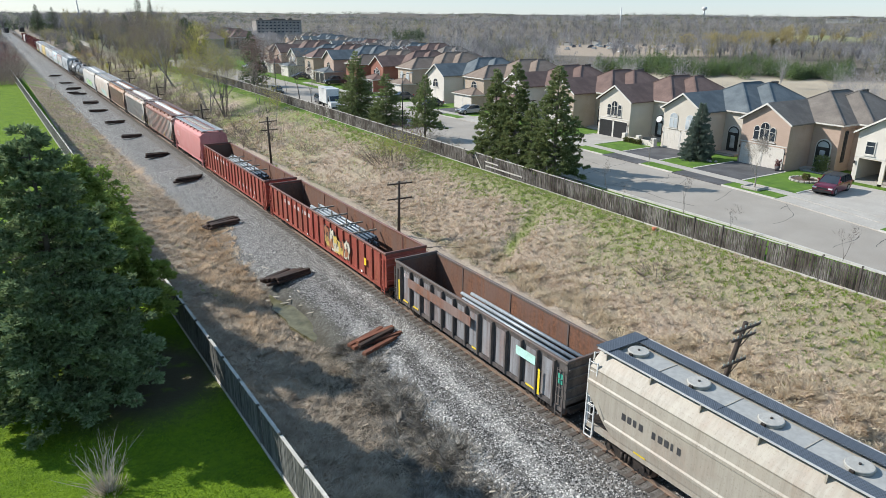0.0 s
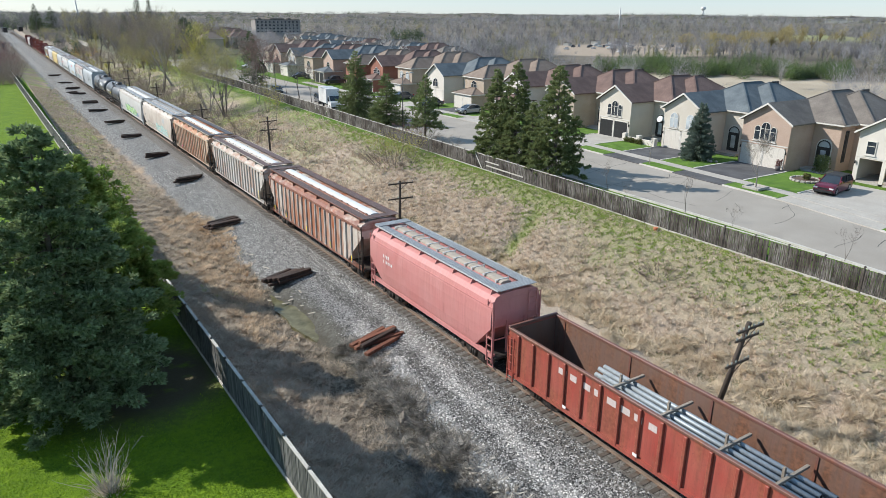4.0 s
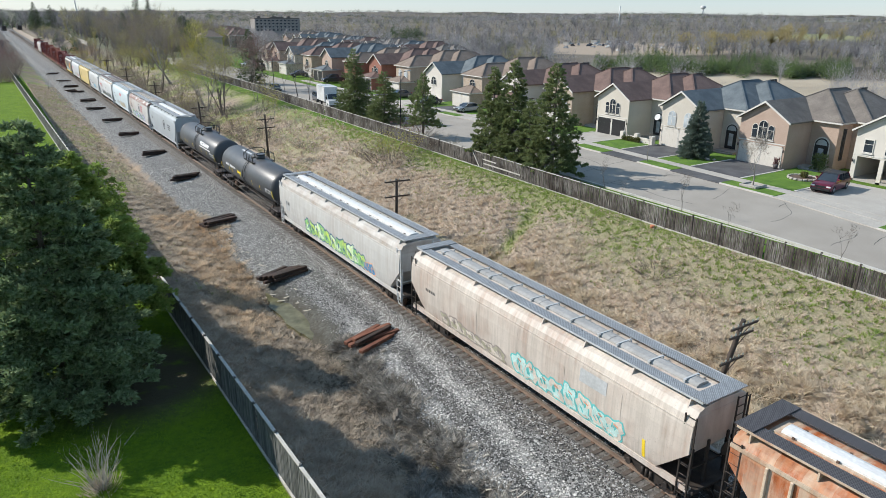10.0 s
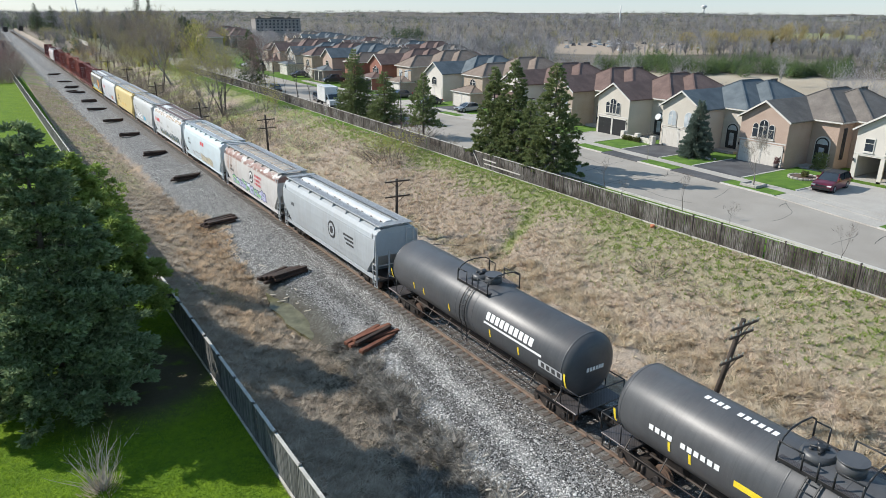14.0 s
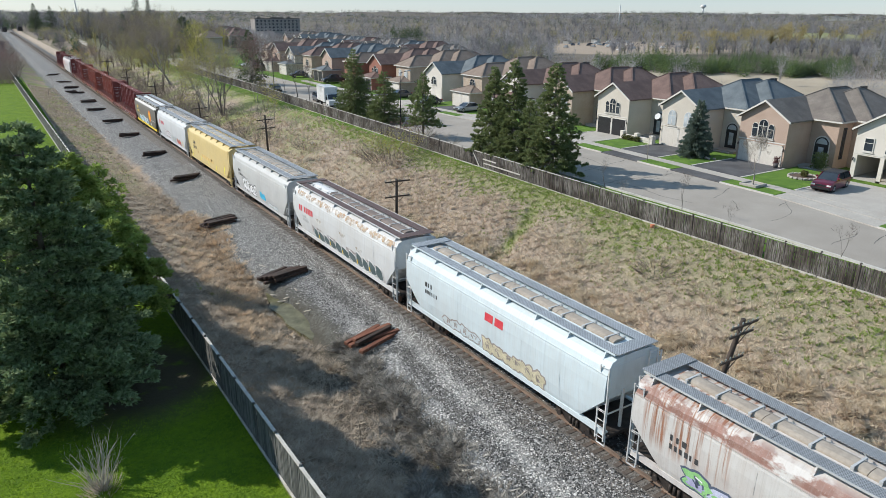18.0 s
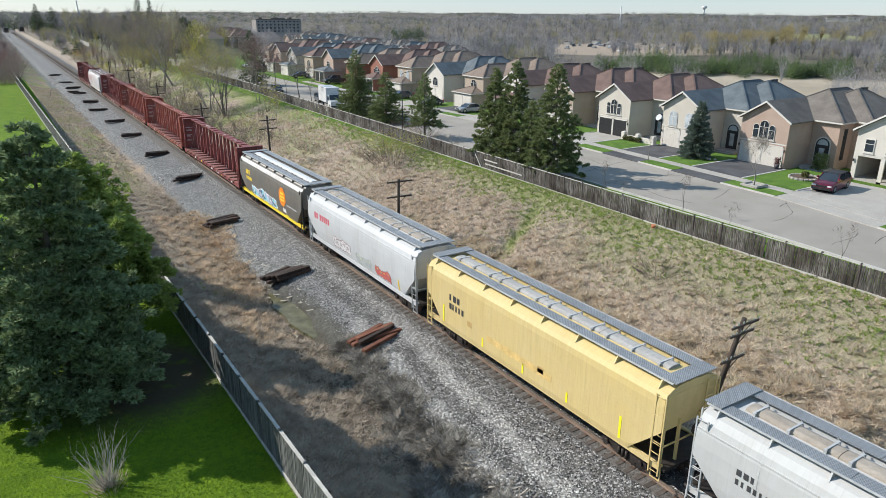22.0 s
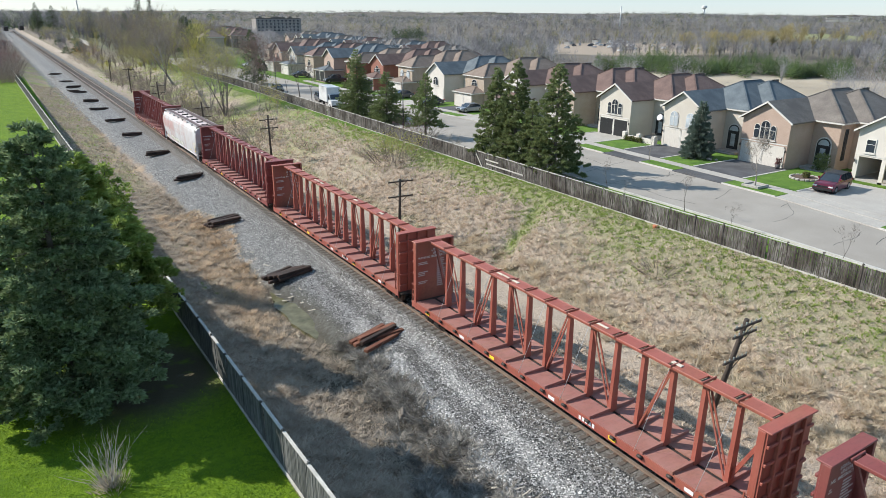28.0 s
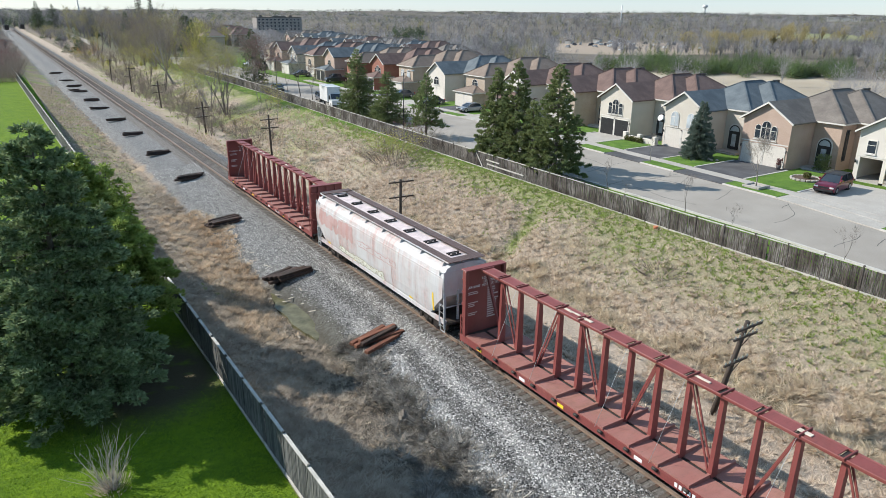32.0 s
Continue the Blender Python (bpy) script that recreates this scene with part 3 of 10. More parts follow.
def board_material(name, dark, mid, light):
    """Old boards: each one its own shade, with grain and pale lichen running upright."""
    m, t, b = nodes(name, 0.92, 0, 0.2)
    o = t.nodes.new("ShaderNodeObjectInfo")
    g = t.nodes.new("ShaderNodeNewGeometry")
    v = coords(t, (1, 1, 1), "World")
    own = calc(t, 'FRACT', calc(t, 'ADD', o.outputs["Random"], g.outputs["Random Per Island"]))
    col = mixed(t, own, dark, mid)
    grain = noise_of(t, coords(t, (9, 9, 0.8), "World"), 1.6, 5, 0.42, 0.7, 0.7)
    col = mixed(t, calc(t, 'MULTIPLY', grain, calc(t, 'MULTIPLY', noise_of(t, v, 0.5, 3, 0.35, 0.65), 0.8)), col, light)
    col = mixed(t, calc(t, 'MULTIPLY', noise_of(t, coords(t, (14, 14, 1.0), "World"), 1.1, 4, 0.5, 0.7), 0.6), col, tuple(x * 0.4 for x in dark))
    t.links.new(col, b.inputs["Base Color"])
    bumped(t, b, grain, 0.3, 0.01)
    return m


BOARD = board_material("weathered_board", (0.022, 0.018, 0.015), (0.085, 0.07, 0.06), (0.46, 0.44, 0.41))
BOARDPALE = plain("pale_weathered_rail", (0.42, 0.395, 0.355), (0.56, 0.53, 0.485), 2.0, 0.88, 0, 0.25)
BOARDGREY = board_material("grey_green_board", (0.05, 0.052, 0.05), (0.135, 0.135, 0.128), (0.26, 0.26, 0.245))


def board_fence(label, line, y0, y1, height, side, near, boards, rails, base):
    """Posts every 2.45 m, two rails, a cap and a kickboard, and upright boards on one side. near: the stretch whose boards are single pieces."""
    f = thing("fence", Matrix(), label, "fence")
    rest, restr = Mb(), Mb()
    shapes = [fixed(Mb().cbox(-0.011, 0.011, -0.0605, 0.0605, 0.10, height - 0.10 - 0.03 * k, 0.006).data("board", boards)) for k in range(3)]
    post_me = fixed(Mb().cbox(-0.055, 0.055, -0.055, 0.055, -0.5, height + 0.05, 0.015).data("post", boards))
    bays = int((y1 - y0) / 2.45)
    for i in range(bays + 1):
        ya = y0 + i * 2.45
        yb = ya + 2.45
        xa, xb = line(ya), line(yb)
        za, zb = base(xa, ya), base(xb, yb)
        tilt = rnd.uniform(-1.5, 1.5)
        part("post", post_me, boards, f, at=pose(xa, ya, za, rnd.uniform(-1, 1), tilt, 0))
        if i == bays:
            break
        d = 0.03 * side
        for zz, h, mt in ((height - 0.05, 0.045, rails), (0.06, 0.16, rails), (height * 0.68, 0.09, boards), (height * 0.3, 0.09, boards)):
            wide = 0.13 if zz > height - 0.1 else 0.04
            off = -d * 0.4 if zz > height - 0.1 else (d * 2.0 if zz < 0.1 else -d * 1.3)
            ends = (xa + off, ya + 0.05, za + zz), (xb + off, yb - 0.05, zb + zz)
            if near[0] <= ya < near[1]:
                part("rail", Mb().bar(*ends, wide, h), mt, f)
            else:
                (restr if mt is rails else rest).bar(*ends, wide, h)
        for k in range(17):
            w = (k + 0.5) / 17
            y = ya + 0.06 + w * 2.33
            x, z = xa + (xb - xa) * w + d, za + (zb - za) * w
            if rnd.random() < 0.012:
                continue
            if near[0] <= ya < near[1]:
                part("board", rnd.choice(shapes), boards, f, at=pose(x, y, z + rnd.uniform(-0.015, 0.015), rnd.uniform(-0.7, 0.7), 0, rnd.uniform(-2, 2)))
            else:
                j = rnd.uniform(-0.012, 0.012)
                rest.box(x - 0.011, x + 0.011, y - 0.0605, y + 0.0605, z + 0.1, z + height - 0.11 + j)
    part("board_stretch", rest, boards, f)["kind"] = "stuff"
    part("rail_stretch", restr, rails, f)["kind"] = "stuff"
    return f


right_line = lambda y: float(np.interp(y, [0, 33, 90, 140, 204, 300], [22.2, 22.55, 23.9, 25.5, 26.0, 27.4]))
left_line = lambda y: -13.02 - 0.0128 * (y - 22)
board_fence("weathered dark board fence with a pale cap rail along the street", right_line, 6.5, 205, 1.74, -1, (14, 56), BOARD, BOARDPALE, lambda x, y: 1.28)
mend = bpy.data.objects["fence"]
for ya, yb, zz in ((56.2, 58.6, 1.05), (52.0, 58.4, 0.62)):
    xa, xb = right_line(ya) - 0.085, right_line(yb) - 0.085
    part("mending_board", Mb().bar((xa, ya, 1.28 + zz), (xb, yb, 1.28 + zz), 0.03, 0.13), BOARDPALE, mend, "pale newer board nailed across")
part("mending_board", Mb().bar((right_line(59.2) - 0.11, 59.2, 1.4), (right_line(60.6) - 0.11, 60.6, 2.95), 0.04, 0.13), BOARDPALE, mend, "pale slanting brace board")
board_fence("grey weathered board fence between lawn and railway bank", left_line, 12.5, 235, 1.95, -1, (16, 58), BOARDGREY, BOARDPALE, lambda x, y: 0.0)
board_fence("distant pale board fence beside the line", lambda y: float(np.interp(y, [370, 449, 560], [20.5, 22.0, 26.0])), 372, 560, 1.9, -1, (0, 0), BOARDPALE, BOARDPALE, lambda x, y: 1.2)

# ---------------------------------------------------------------- the goods train
MOVERS = []                    # things that ride: object, place along the line at the start, x, z
SHARED = {}


def shared(key, make):
    if key not in SHARED:
        SHARED[key] = make()
    return SHARED[key]


def wheel_mesh():
    mb = Mb()
    seg = 20
    ring = lambda x, r: [(x, r * math.cos(2 * math.pi * i / seg), r * math.sin(2 * math.pi * i / seg)) for i in range(seg)]
    mb.loft([ring(-0.07, 0.36), ring(-0.07, 0.42), ring(0.05, 0.425), ring(0.052, 0.45), ring(0.075, 0.45), ring(0.075, 0.36)], True, True)
    mb.loft([ring(-0.11, 0.09), ring(-0.09, 0.30), ring(0.09, 0.30), ring(0.11, 0.09)], True, True)
    return fixed(mb.data("wheel", RUSTY))


def bogie_mesh():
    mb = Mb()
    for s in (-1, 1):
        x0, x1 = sorted((s * 0.93, s * 1.10))
        out = [(-1.18, 0.34), (-1.18, 0.60), (-0.80, 0.66), (-0.42, 0.80), (0.42, 0.80), (0.80, 0.66), (1.18, 0.60), (1.18, 0.34), (0.78, 0.40), (0.46, 0.20), (-0.46, 0.20), (-0.78, 0.40)]
        mb.prism(out, 0, x0, x1)
        for dy in (-0.2, -0.0, 0.2):
            mb.cyl((s * 1.14, dy, 0.26), (s * 1.14, dy, 0.62), 0.07, 8)
        for dy in (-0.9, 0.9):
            mb.cyl((s * 1.08, dy, 0.45), (s * 1.22, dy, 0.45), 0.13, 10)
    mb.cbox(-0.95, 0.95, -0.22, 0.22, 0.42, 0.78, 0.04)
    for dy in (-0.9, 0.9):
        mb.cyl((-0.9, dy, 0.45), (0.9, dy, 0.45), 0.075, 8)
    return fixed(mb.data("bogie", STEEL))


def bogie(car, y):
    b = part("bogie", shared("bogie", bogie_mesh), None, car, "cast steel bogie frame with springs", pose(0, y, 0))
    for s in (-1, 1):
        for dy in (-0.9, 0.9):
            part("wheel", shared("wheel", wheel_mesh), None, b, at=pose(s * 0.79, dy, 0.45, 0, 0, 180 if s > 0 else 0))


def coupler_mesh():
    mb = Mb().cbox(-0.14, 0.14, -0.55, 0.0, 0.72, 1.02, 0.03)
    mb.prism([(-0.15, 0.0), (0.16, 0.0), (0.20, 0.22), (0.05, 0.26), (-0.02, 0.10), (-0.15, 0.16)], 2, 0.70, 1.00)
    mb.cyl((0.3, -0.3, 0.95), (0.5, 0.25, 0.5), 0.03, 6)
    return fixed(mb.data("coupler", STEEL))


def running_gear(car, L, bogie_in=2.1):
    for s in (-1, 1):
        bogie(car, s * (L / 2 - 0.6 - bogie_in))
        part("coupler", shared("coupler", coupler_mesh), None, car, at=pose(0, s * (L / 2 - 0.24), 0, 0, 0, 0 if s > 0 else 180))


def ladder_mesh(mat, h0=0.75, h1=4.1, wide=0.45, n=9):
    mb = Mb()
    for y in (-wide / 2, wide / 2):
        mb.bar((0, y, h0), (0, y, h1), 0.05, 0.05)
    for i in range(n):
        z = h0 + 0.12 + (h1 - h0 - 0.2) * i / (n - 1)
        mb.cyl((0, -wide / 2, z), (0, wide / 2, z), 0.018, 5)
    return fixed(mb.data("ladder", mat))


def car_root(name, label, category, y0, L):
    c = thing(name, pose(0, y0, 0), label, category, "cars of the goods train")
    MOVERS.append((c, y0))
    return c


def width_at(prof, z):
    return float(np.interp(z, [p[1] for p in prof], [p[0] for p in prof]))


def mark(car, prof, y0, y1, z0, z1, mat, lift=0.012, name="marking", slant=0.0, label=""):
    """A painted block on the side that faces the lawn."""
    n = max(1, int((z1 - z0) / 0.25))
    vs, fs = [], []
    for i in range(n + 1):
        z = z0 + (z1 - z0) * i / n
        x = -(width_at(prof, z) + lift)
        vs += [(x, y0 + slant * (z - z0), z), (x, y1 + slant * (z - z0), z)]
    for i in range(n):
        fs.append((2 * i, 2 * i + 1, 2 * i + 3, 2 * i + 2))
    return part(name, Mb().add(vs, fs), mat, car, label)


def bars(car, prof, y0, z, n, mat, w=0.16, h=0.28, gap=0.08):
    """Lettering that stands as plain bars; it reads from the far end to the near end."""
    mb = Mb()
    r = random.Random(int(abs(y0) * 100) + n)
    for i in range(n):
        ya = y0 - i * (w + gap)
        ww = w * r.choice((0.55, 0.8, 1.0))
        zz = [z, z + h]
        vs = [(-(width_at(prof, q) + 0.012), yy, q) for q in zz for yy in (ya, ya - ww)]
        mb.add(vs, [(0, 1, 3, 2)])
    part("lettering", mb, mat, car)["kind"] = "stuff"


def graffiti(car, prof, y0, y1, z0, z1, colours, seed, letters=7):
    """Spray-painted letter shapes: crossing strokes with an outline, a fill and thin highlights, each a flat coat on the side sheet."""
    r = random.Random(seed)
    coats = [Mb() for _ in colours]

    def coat(mb, pts, lift):
        cy = sum(p[0] for p in pts) / len(pts)
        cz = sum(p[1] for p in pts) / len(pts)
        vs = [(-(width_at(prof, q[1]) + lift), q[0], q[1]) for q in [(cy, cz)] + pts]
        k = len(pts)
        mb.add(vs, [(0, 1 + i, 1 + (i + 1) % k) for i in range(k)])

    def stroke(mb, ya, za, yb, zb, w, lift):
        d = math.hypot(yb - ya, zb - za) or 1
        uy, uz = (yb - ya) / d, (zb - za) / d
        ends = []
        for cy, cz, sg in ((ya, za, -1), (yb, zb, 1)):
            for a in (-75, -35, 0, 35, 75):
                ca, sa = math.cos(radians(a)) * sg, math.sin(radians(a)) * sg
                ends.append((cy + w * (uy * ca - uz * sa), min(3.92, max(1.2, cz + w * (uz * ca + uy * sa)))))
        coat(mb, ends, lift)
    step = (y1 - y0) / letters
    tall = z1 - z0

    def blob(cy, cz, ry, rz, grow, shape):
        pts = []
        for j in range(24):
            a = 2 * math.pi * j / 24
            k = (abs(math.cos(a)) ** 5 + abs(math.sin(a)) ** 5) ** -0.2
            k *= 1 + shape[0] * math.sin(2 * a + shape[1]) + shape[2] * math.sin(3 * a + shape[3]) + 0.12 * math.sin(5 * a + shape[1]) + 0.09 * math.sin(7 * a + shape[3])
            pts.append((cy + (ry * k + grow) * math.cos(a) + shape[4] * rz * math.sin(a), min(3.9, max(1.19, cz + (rz * k + grow) * math.sin(a)))))
        return pts
    for i in range(letters):
        cy = y0 + step * (i + 0.5) + r.uniform(-0.08, 0.08) * step
        wave = 0.5 + 0.5 * math.sin(i * 1.3 + seed)
        ry, rz = step * r.uniform(0.48, 0.62), tall * (0.34 + 0.12 * wave)
        cz = z0 + rz + tall * 0.08 * r.random()
        pen = min(step, tall) * 0.04 + 0.012
        shape = (r.uniform(-0.2, 0.2), r.uniform(0, 6.3), r.uniform(-0.16, 0.16), r.uniform(0, 6.3), r.uniform(-0.3, 0.3))
        lift = 0.0095 + 0.0006 * i
        fill = 1 + i % max(1, len(coats) - 2)
        coat(coats[0], blob(cy, cz, ry, rz, pen * 1.5, shape), lift)
        coat(coats[fill], blob(cy, cz, ry, rz, -pen * 0.5, shape), lift + 0.003)
        coat(coats[1 + (i + 1) % max(1, len(coats) - 2)], blob(cy + 0.12 * ry, cz - 0.3 * rz, ry * 0.62, rz * 0.45, 0.0, shape), lift + 0.0045)
        # counters and inner lines of the letter
        for _ in range(r.choice((3, 4, 5))):
            ay, az_ = cy + r.uniform(-0.45, 0.35) * ry, cz + r.uniform(-0.5, 0.3) * rz
            stroke(coats[0], ay, az_, ay + r.uniform(-0.15, 0.35) * ry, az_ + r.uniform(0.25, 0.6) * rz, pen * r.uniform(0.7, 1.2), lift + 0.006)
        ay, az_ = cy - 0.35 * ry, cz + 0.45 * rz
        stroke(coats[-1], ay, az_, ay + 0.4 * ry, az_ + 0.15 * rz, pen * 0.7, lift + 0.0075)
    for mb, c in zip(coats, colours):
        if mb.v:
            part("graffiti", mb, c, car, "spray-painted lettering")["kind"] = "stuff"


CURVED = [(1.40, 1.10), (1.48, 1.40), (1.545, 1.9), (1.575, 2.5), (1.575, 3.1), (1.54, 3.6), (1.44, 3.98), (1.28, 4.24), (0.95, 4.37), (0.0, 4.42)]
FLAT = [(1.50, 1.10), (1.53, 1.3), (1.53, 2.5), (1.53, 3.7), (1.50, 3.98), (1.40, 4.16), (1.10, 4.32), (0.80, 4.40), (0.0, 4.43)]
BEADED = [(1.44, 1.10), (1.50, 1.3), (1.54, 1.62), (1.60, 1.68), (1.60, 1.80), (1.545, 1.86), (1.55, 3.05), (1.61, 3.11), (1.61, 3.24), (1.55, 3.30), (1.50, 3.72), (1.52, 3.80), (1.40, 3.98), (1.0, 4.34), (0.0, 4.42)]


def hopper(label, y0, y1, paint, prof=CURVED, grate=GALV, cover=WHITE, covers="long", cut=(1.5, 1.5), ribs=0, rib_mat=None, trim=None, walks=True, walk_x=(0.62, 1.16), top=None, posts=STEEL, stripe=None):
    """A covered hopper wagon between the coupling points y0 and y1."""
    L = y1 - y0
    car = car_root("hopper_wagon", label, "hopper wagon", (y0 + y1) / 2, L)
    hb = L / 2 - 0.72
    trim = trim or paint
    roof = prof[-1][1]
    # body: rings along the car, cut away under the ends
    ylist = sorted(set([-hb, hb] + [s * (hb - cut[0] * q) for s in (-1, 1) for q in (0.06, 0.35, 0.7, 1.0)] + list(np.linspace(-hb + cut[0], hb - cut[0], 7))))
    rings = []
    for y in ylist:
        e = max(0.0, 1 - (hb - abs(y)) / cut[0])
        lo = 1.12 + cut[1] * e
        zs = [lo] + [p[1] for p in prof if p[1] > lo + 0.05]
        while len(zs) < len(prof):
            zs.insert(1, lo + (zs[1] - lo) * 0.5)
        left = [(-width_at(prof, z), y, z) for z in zs]
        right = [(width_at(prof, z), y, z) for z in reversed(zs[:-1])]
        rings.append(left + right)
    part("body", Mb().loft(rings, True, True), paint, car)
    if top:
        part("roof_paint", Mb().loft([[(-width_at(prof, z) - 0.012, y, z + 0.006) for z in (3.92, 4.06, 4.2, 4.34, 4.44)] for y in (-hb + 0.02, 0, hb - 0.02)], False, False), top, car, "white-painted upper edge")
    # seams of the side sheets
    if prof is CURVED:
        seam = Mb()
        for k in range(1, 6):
            y = -hb + 2 * hb * k / 6
            vs, n = [], 9
            for i in range(n):
                z = 1.3 + 2.7 * i / (n - 1)
                x = -(width_at(prof, z) + 0.009)
                vs += [(x, y - 0.02, z), (x, y + 0.02, z)]
            seam.add(vs, [(2 * i, 2 * i + 1, 2 * i + 3, 2 * i + 2) for i in range(n - 1)])
        z = 3.72
        for s in (-1, 1):
            seam.box(*sorted((s * (width_at(prof, z) - 0.02), s * (width_at(prof, z) + 0.03))), -hb, hb, z - 0.02, z + 0.03)
        part("seam", seam, trim, car)
    # sills, ends
    sill = Mb()
    for s in (-1, 1):
        sill.box(*sorted((s * 1.30, s * 1.47)), -hb - 0.1, hb + 0.1, 0.98, 1.20)
    part("side_sill", sill, stripe or trim, car)
    part("centre_sill", Mb().box(-0.26, 0.26, -L / 2 + 0.45, L / 2 - 0.45, 0.72, 1.06), STEEL, car)
    lad = shared(("ladder", posts.name), lambda: ladder_mesh(posts))
    lade = shared(("ladder_end", posts.name), lambda: ladder_mesh(posts, 1.2, 4.3, 0.5))
    for s in (-1, 1):
        part("end_platform", Mb().cbox(-1.42, 1.42, *sorted((s * (hb - 1.5), s * (hb + 0.28))), 1.0, 1.13, 0.02), STEEL, car)
        part("slope_sheet", Mb().prism([(s * (hb - cut[0] - 0.3), 1.14), (s * (hb - 0.25), 1.14 + cut[1]), (s * (hb - 0.25), 1.25 + cut[1]), (s * (hb - cut[0] - 0.3), 1.25)], 0, -1.25, 1.25), STEEL, car)
        post = Mb()
        for q in (-1, 1):
            post.bar((q * 1.44, s * (hb + 0.02), 1.1), (q * 1.40, s * (hb + 0.02), 1.3 + cut[1]), 0.09, 0.09)
            post.bar((q * 0.55, s * (hb + 0.02), 1.1), (q * 0.55, s * (hb + 0.02), 1.4 + cut[1]), 0.1, 0.1)
        post.bar((-1.4, s * (hb + 0.06), 2.0), (1.4, s * (hb + 0.06), 2.0), 0.05, 0.05)
        part("end_post", post, posts, car)
        part("end_sheet", Mb().box(-1.36, 1.36, *sorted((s * (hb - 0.02), s * (hb + 0.012))), 1.5 + cut[1], roof - 0.35), paint, car)
        part("hand_rail", Mb().cyl((-1.47, s * (hb + 0.1), 1.15), (-1.47, s * (hb + 0.1), 2.1), 0.022, 6).cyl((-1.47, s * (hb + 0.1), 2.1), (-1.47, s * (hb - 0.75), 2.1), 0.022, 6), posts, car)
        part("stirrup", Mb().bar((-1.46, s * (hb + 0.12), 0.55), (-1.46, s * (hb + 0.12), 1.0), 0.04, 0.04).bar((-1.46, s * (hb - 0.32), 0.55), (-1.46, s * (hb - 0.32), 1.0), 0.04, 0.04).bar((-1.46, s * (hb + 0.12), 0.55), (-1.46, s * (hb - 0.32), 0.55), 0.04, 0.04), posts, car)
        for q in (-1, 1):
            part("ladder", lad, None, car, at=pose(q * (1.52 if prof is FLAT else 1.50), s * (hb - 0.16), 0))
        part("ladder", lade, None, car, at=pose(-0.95 * s, s * (hb + 0.12), 0, 0, 0, 90))
    part("brake_wheel", Mb().cyl((0.3, -hb - 0.16, 2.3), (0.3, -hb - 0.2, 2.3), 0.26, 14), STEEL, car)
    # discharge bays between the bogies
    nb = 4 if L > 17 else 3
    a = hb - 3.6
    for k in range(nb):
        y = -a + 2 * a * (k + 0.5) / nb
        h = a / nb * 0.92
        rings = [[(-1.25, y - h, 1.14), (1.25, y - h, 1.14), (1.25, y + h, 1.14), (-1.25, y + h, 1.14)], [(-0.55, y - 0.32, 0.45), (0.55, y - 0.32, 0.45), (0.55, y + 0.32, 0.45), (-0.55, y + 0.32, 0.45)]]
        part("discharge_bay", Mb().loft(rings), trim if k % 2 else STEEL, car)
    # ribs
    if ribs:
        rm = shared(("rib", (rib_mat or trim).name), lambda: fixed(Mb().cbox(-0.05, 0.05, -0.055, 0.055, 1.22, 3.86, 0.02).data("rib", rib_mat or trim)))
        for k in range(ribs):
            y = -hb + 1.35 + (2 * hb - 2.7) * k / (ribs - 1)
            for s in (-1, 1):
                part("rib", rm, None, car, at=pose(s * 1.575, y, 0))
        part("top_chord", Mb().box(-1.58, -1.50, -hb, hb, 3.86, 3.98).box(1.50, 1.58, -hb, hb, 3.86, 3.98), trim, car)
    # roof walks with brackets
    if walks:
        for s in (-1, 1):
            for k in range(3):
                ya, yb = -hb + 2 * hb * k / 3, -hb + 2 * hb * (k + 1) / 3
                part("roof_walk", Mb().box(*sorted((s * walk_x[0], s * walk_x[1])), ya + 0.01, yb - 0.01, roof + 0.11, roof + 0.145), grate, car)
            edge = Mb().box(*sorted((s * (walk_x[1] + 0.005), s * (walk_x[1] + 0.035))), -hb, hb, roof + 0.09, roof + 0.16)
            part("walk_edge", edge, GREYPAINT if grate in (GALV, GALVBLUE) else trim, car)
        for s in (-1, 1):
            part("cross_walk", Mb().box(-walk_x[1], walk_x[1], *sorted((s * (hb - 0.55), s * (hb + 0.12))), roof + 0.155, roof + 0.19), grate, car)
        w0 = width_at(prof, roof - 0.25)
        bm = shared(("walk_bracket", walk_x, trim.name, round(w0, 3), roof), lambda: fixed(Mb().prism([(walk_x[0] + 0.08, roof + 0.10), (walk_x[1] + 0.01, roof + 0.10), (w0, roof - 0.24), (w0 - 0.13, roof - 0.23), (0.95, roof - 0.02)], 1, -0.028, 0.028).data("walk_bracket", trim)))
        nbk = 8
        for k in range(nbk):
            y = -hb + 0.5 + (2 * hb - 1.0) * k / (nbk - 1)
            for s in (-1, 1):
                part("walk_bracket", bm, None, car, at=pose(0, y, 0, 0, 0, 0 if s > 0 else 180))
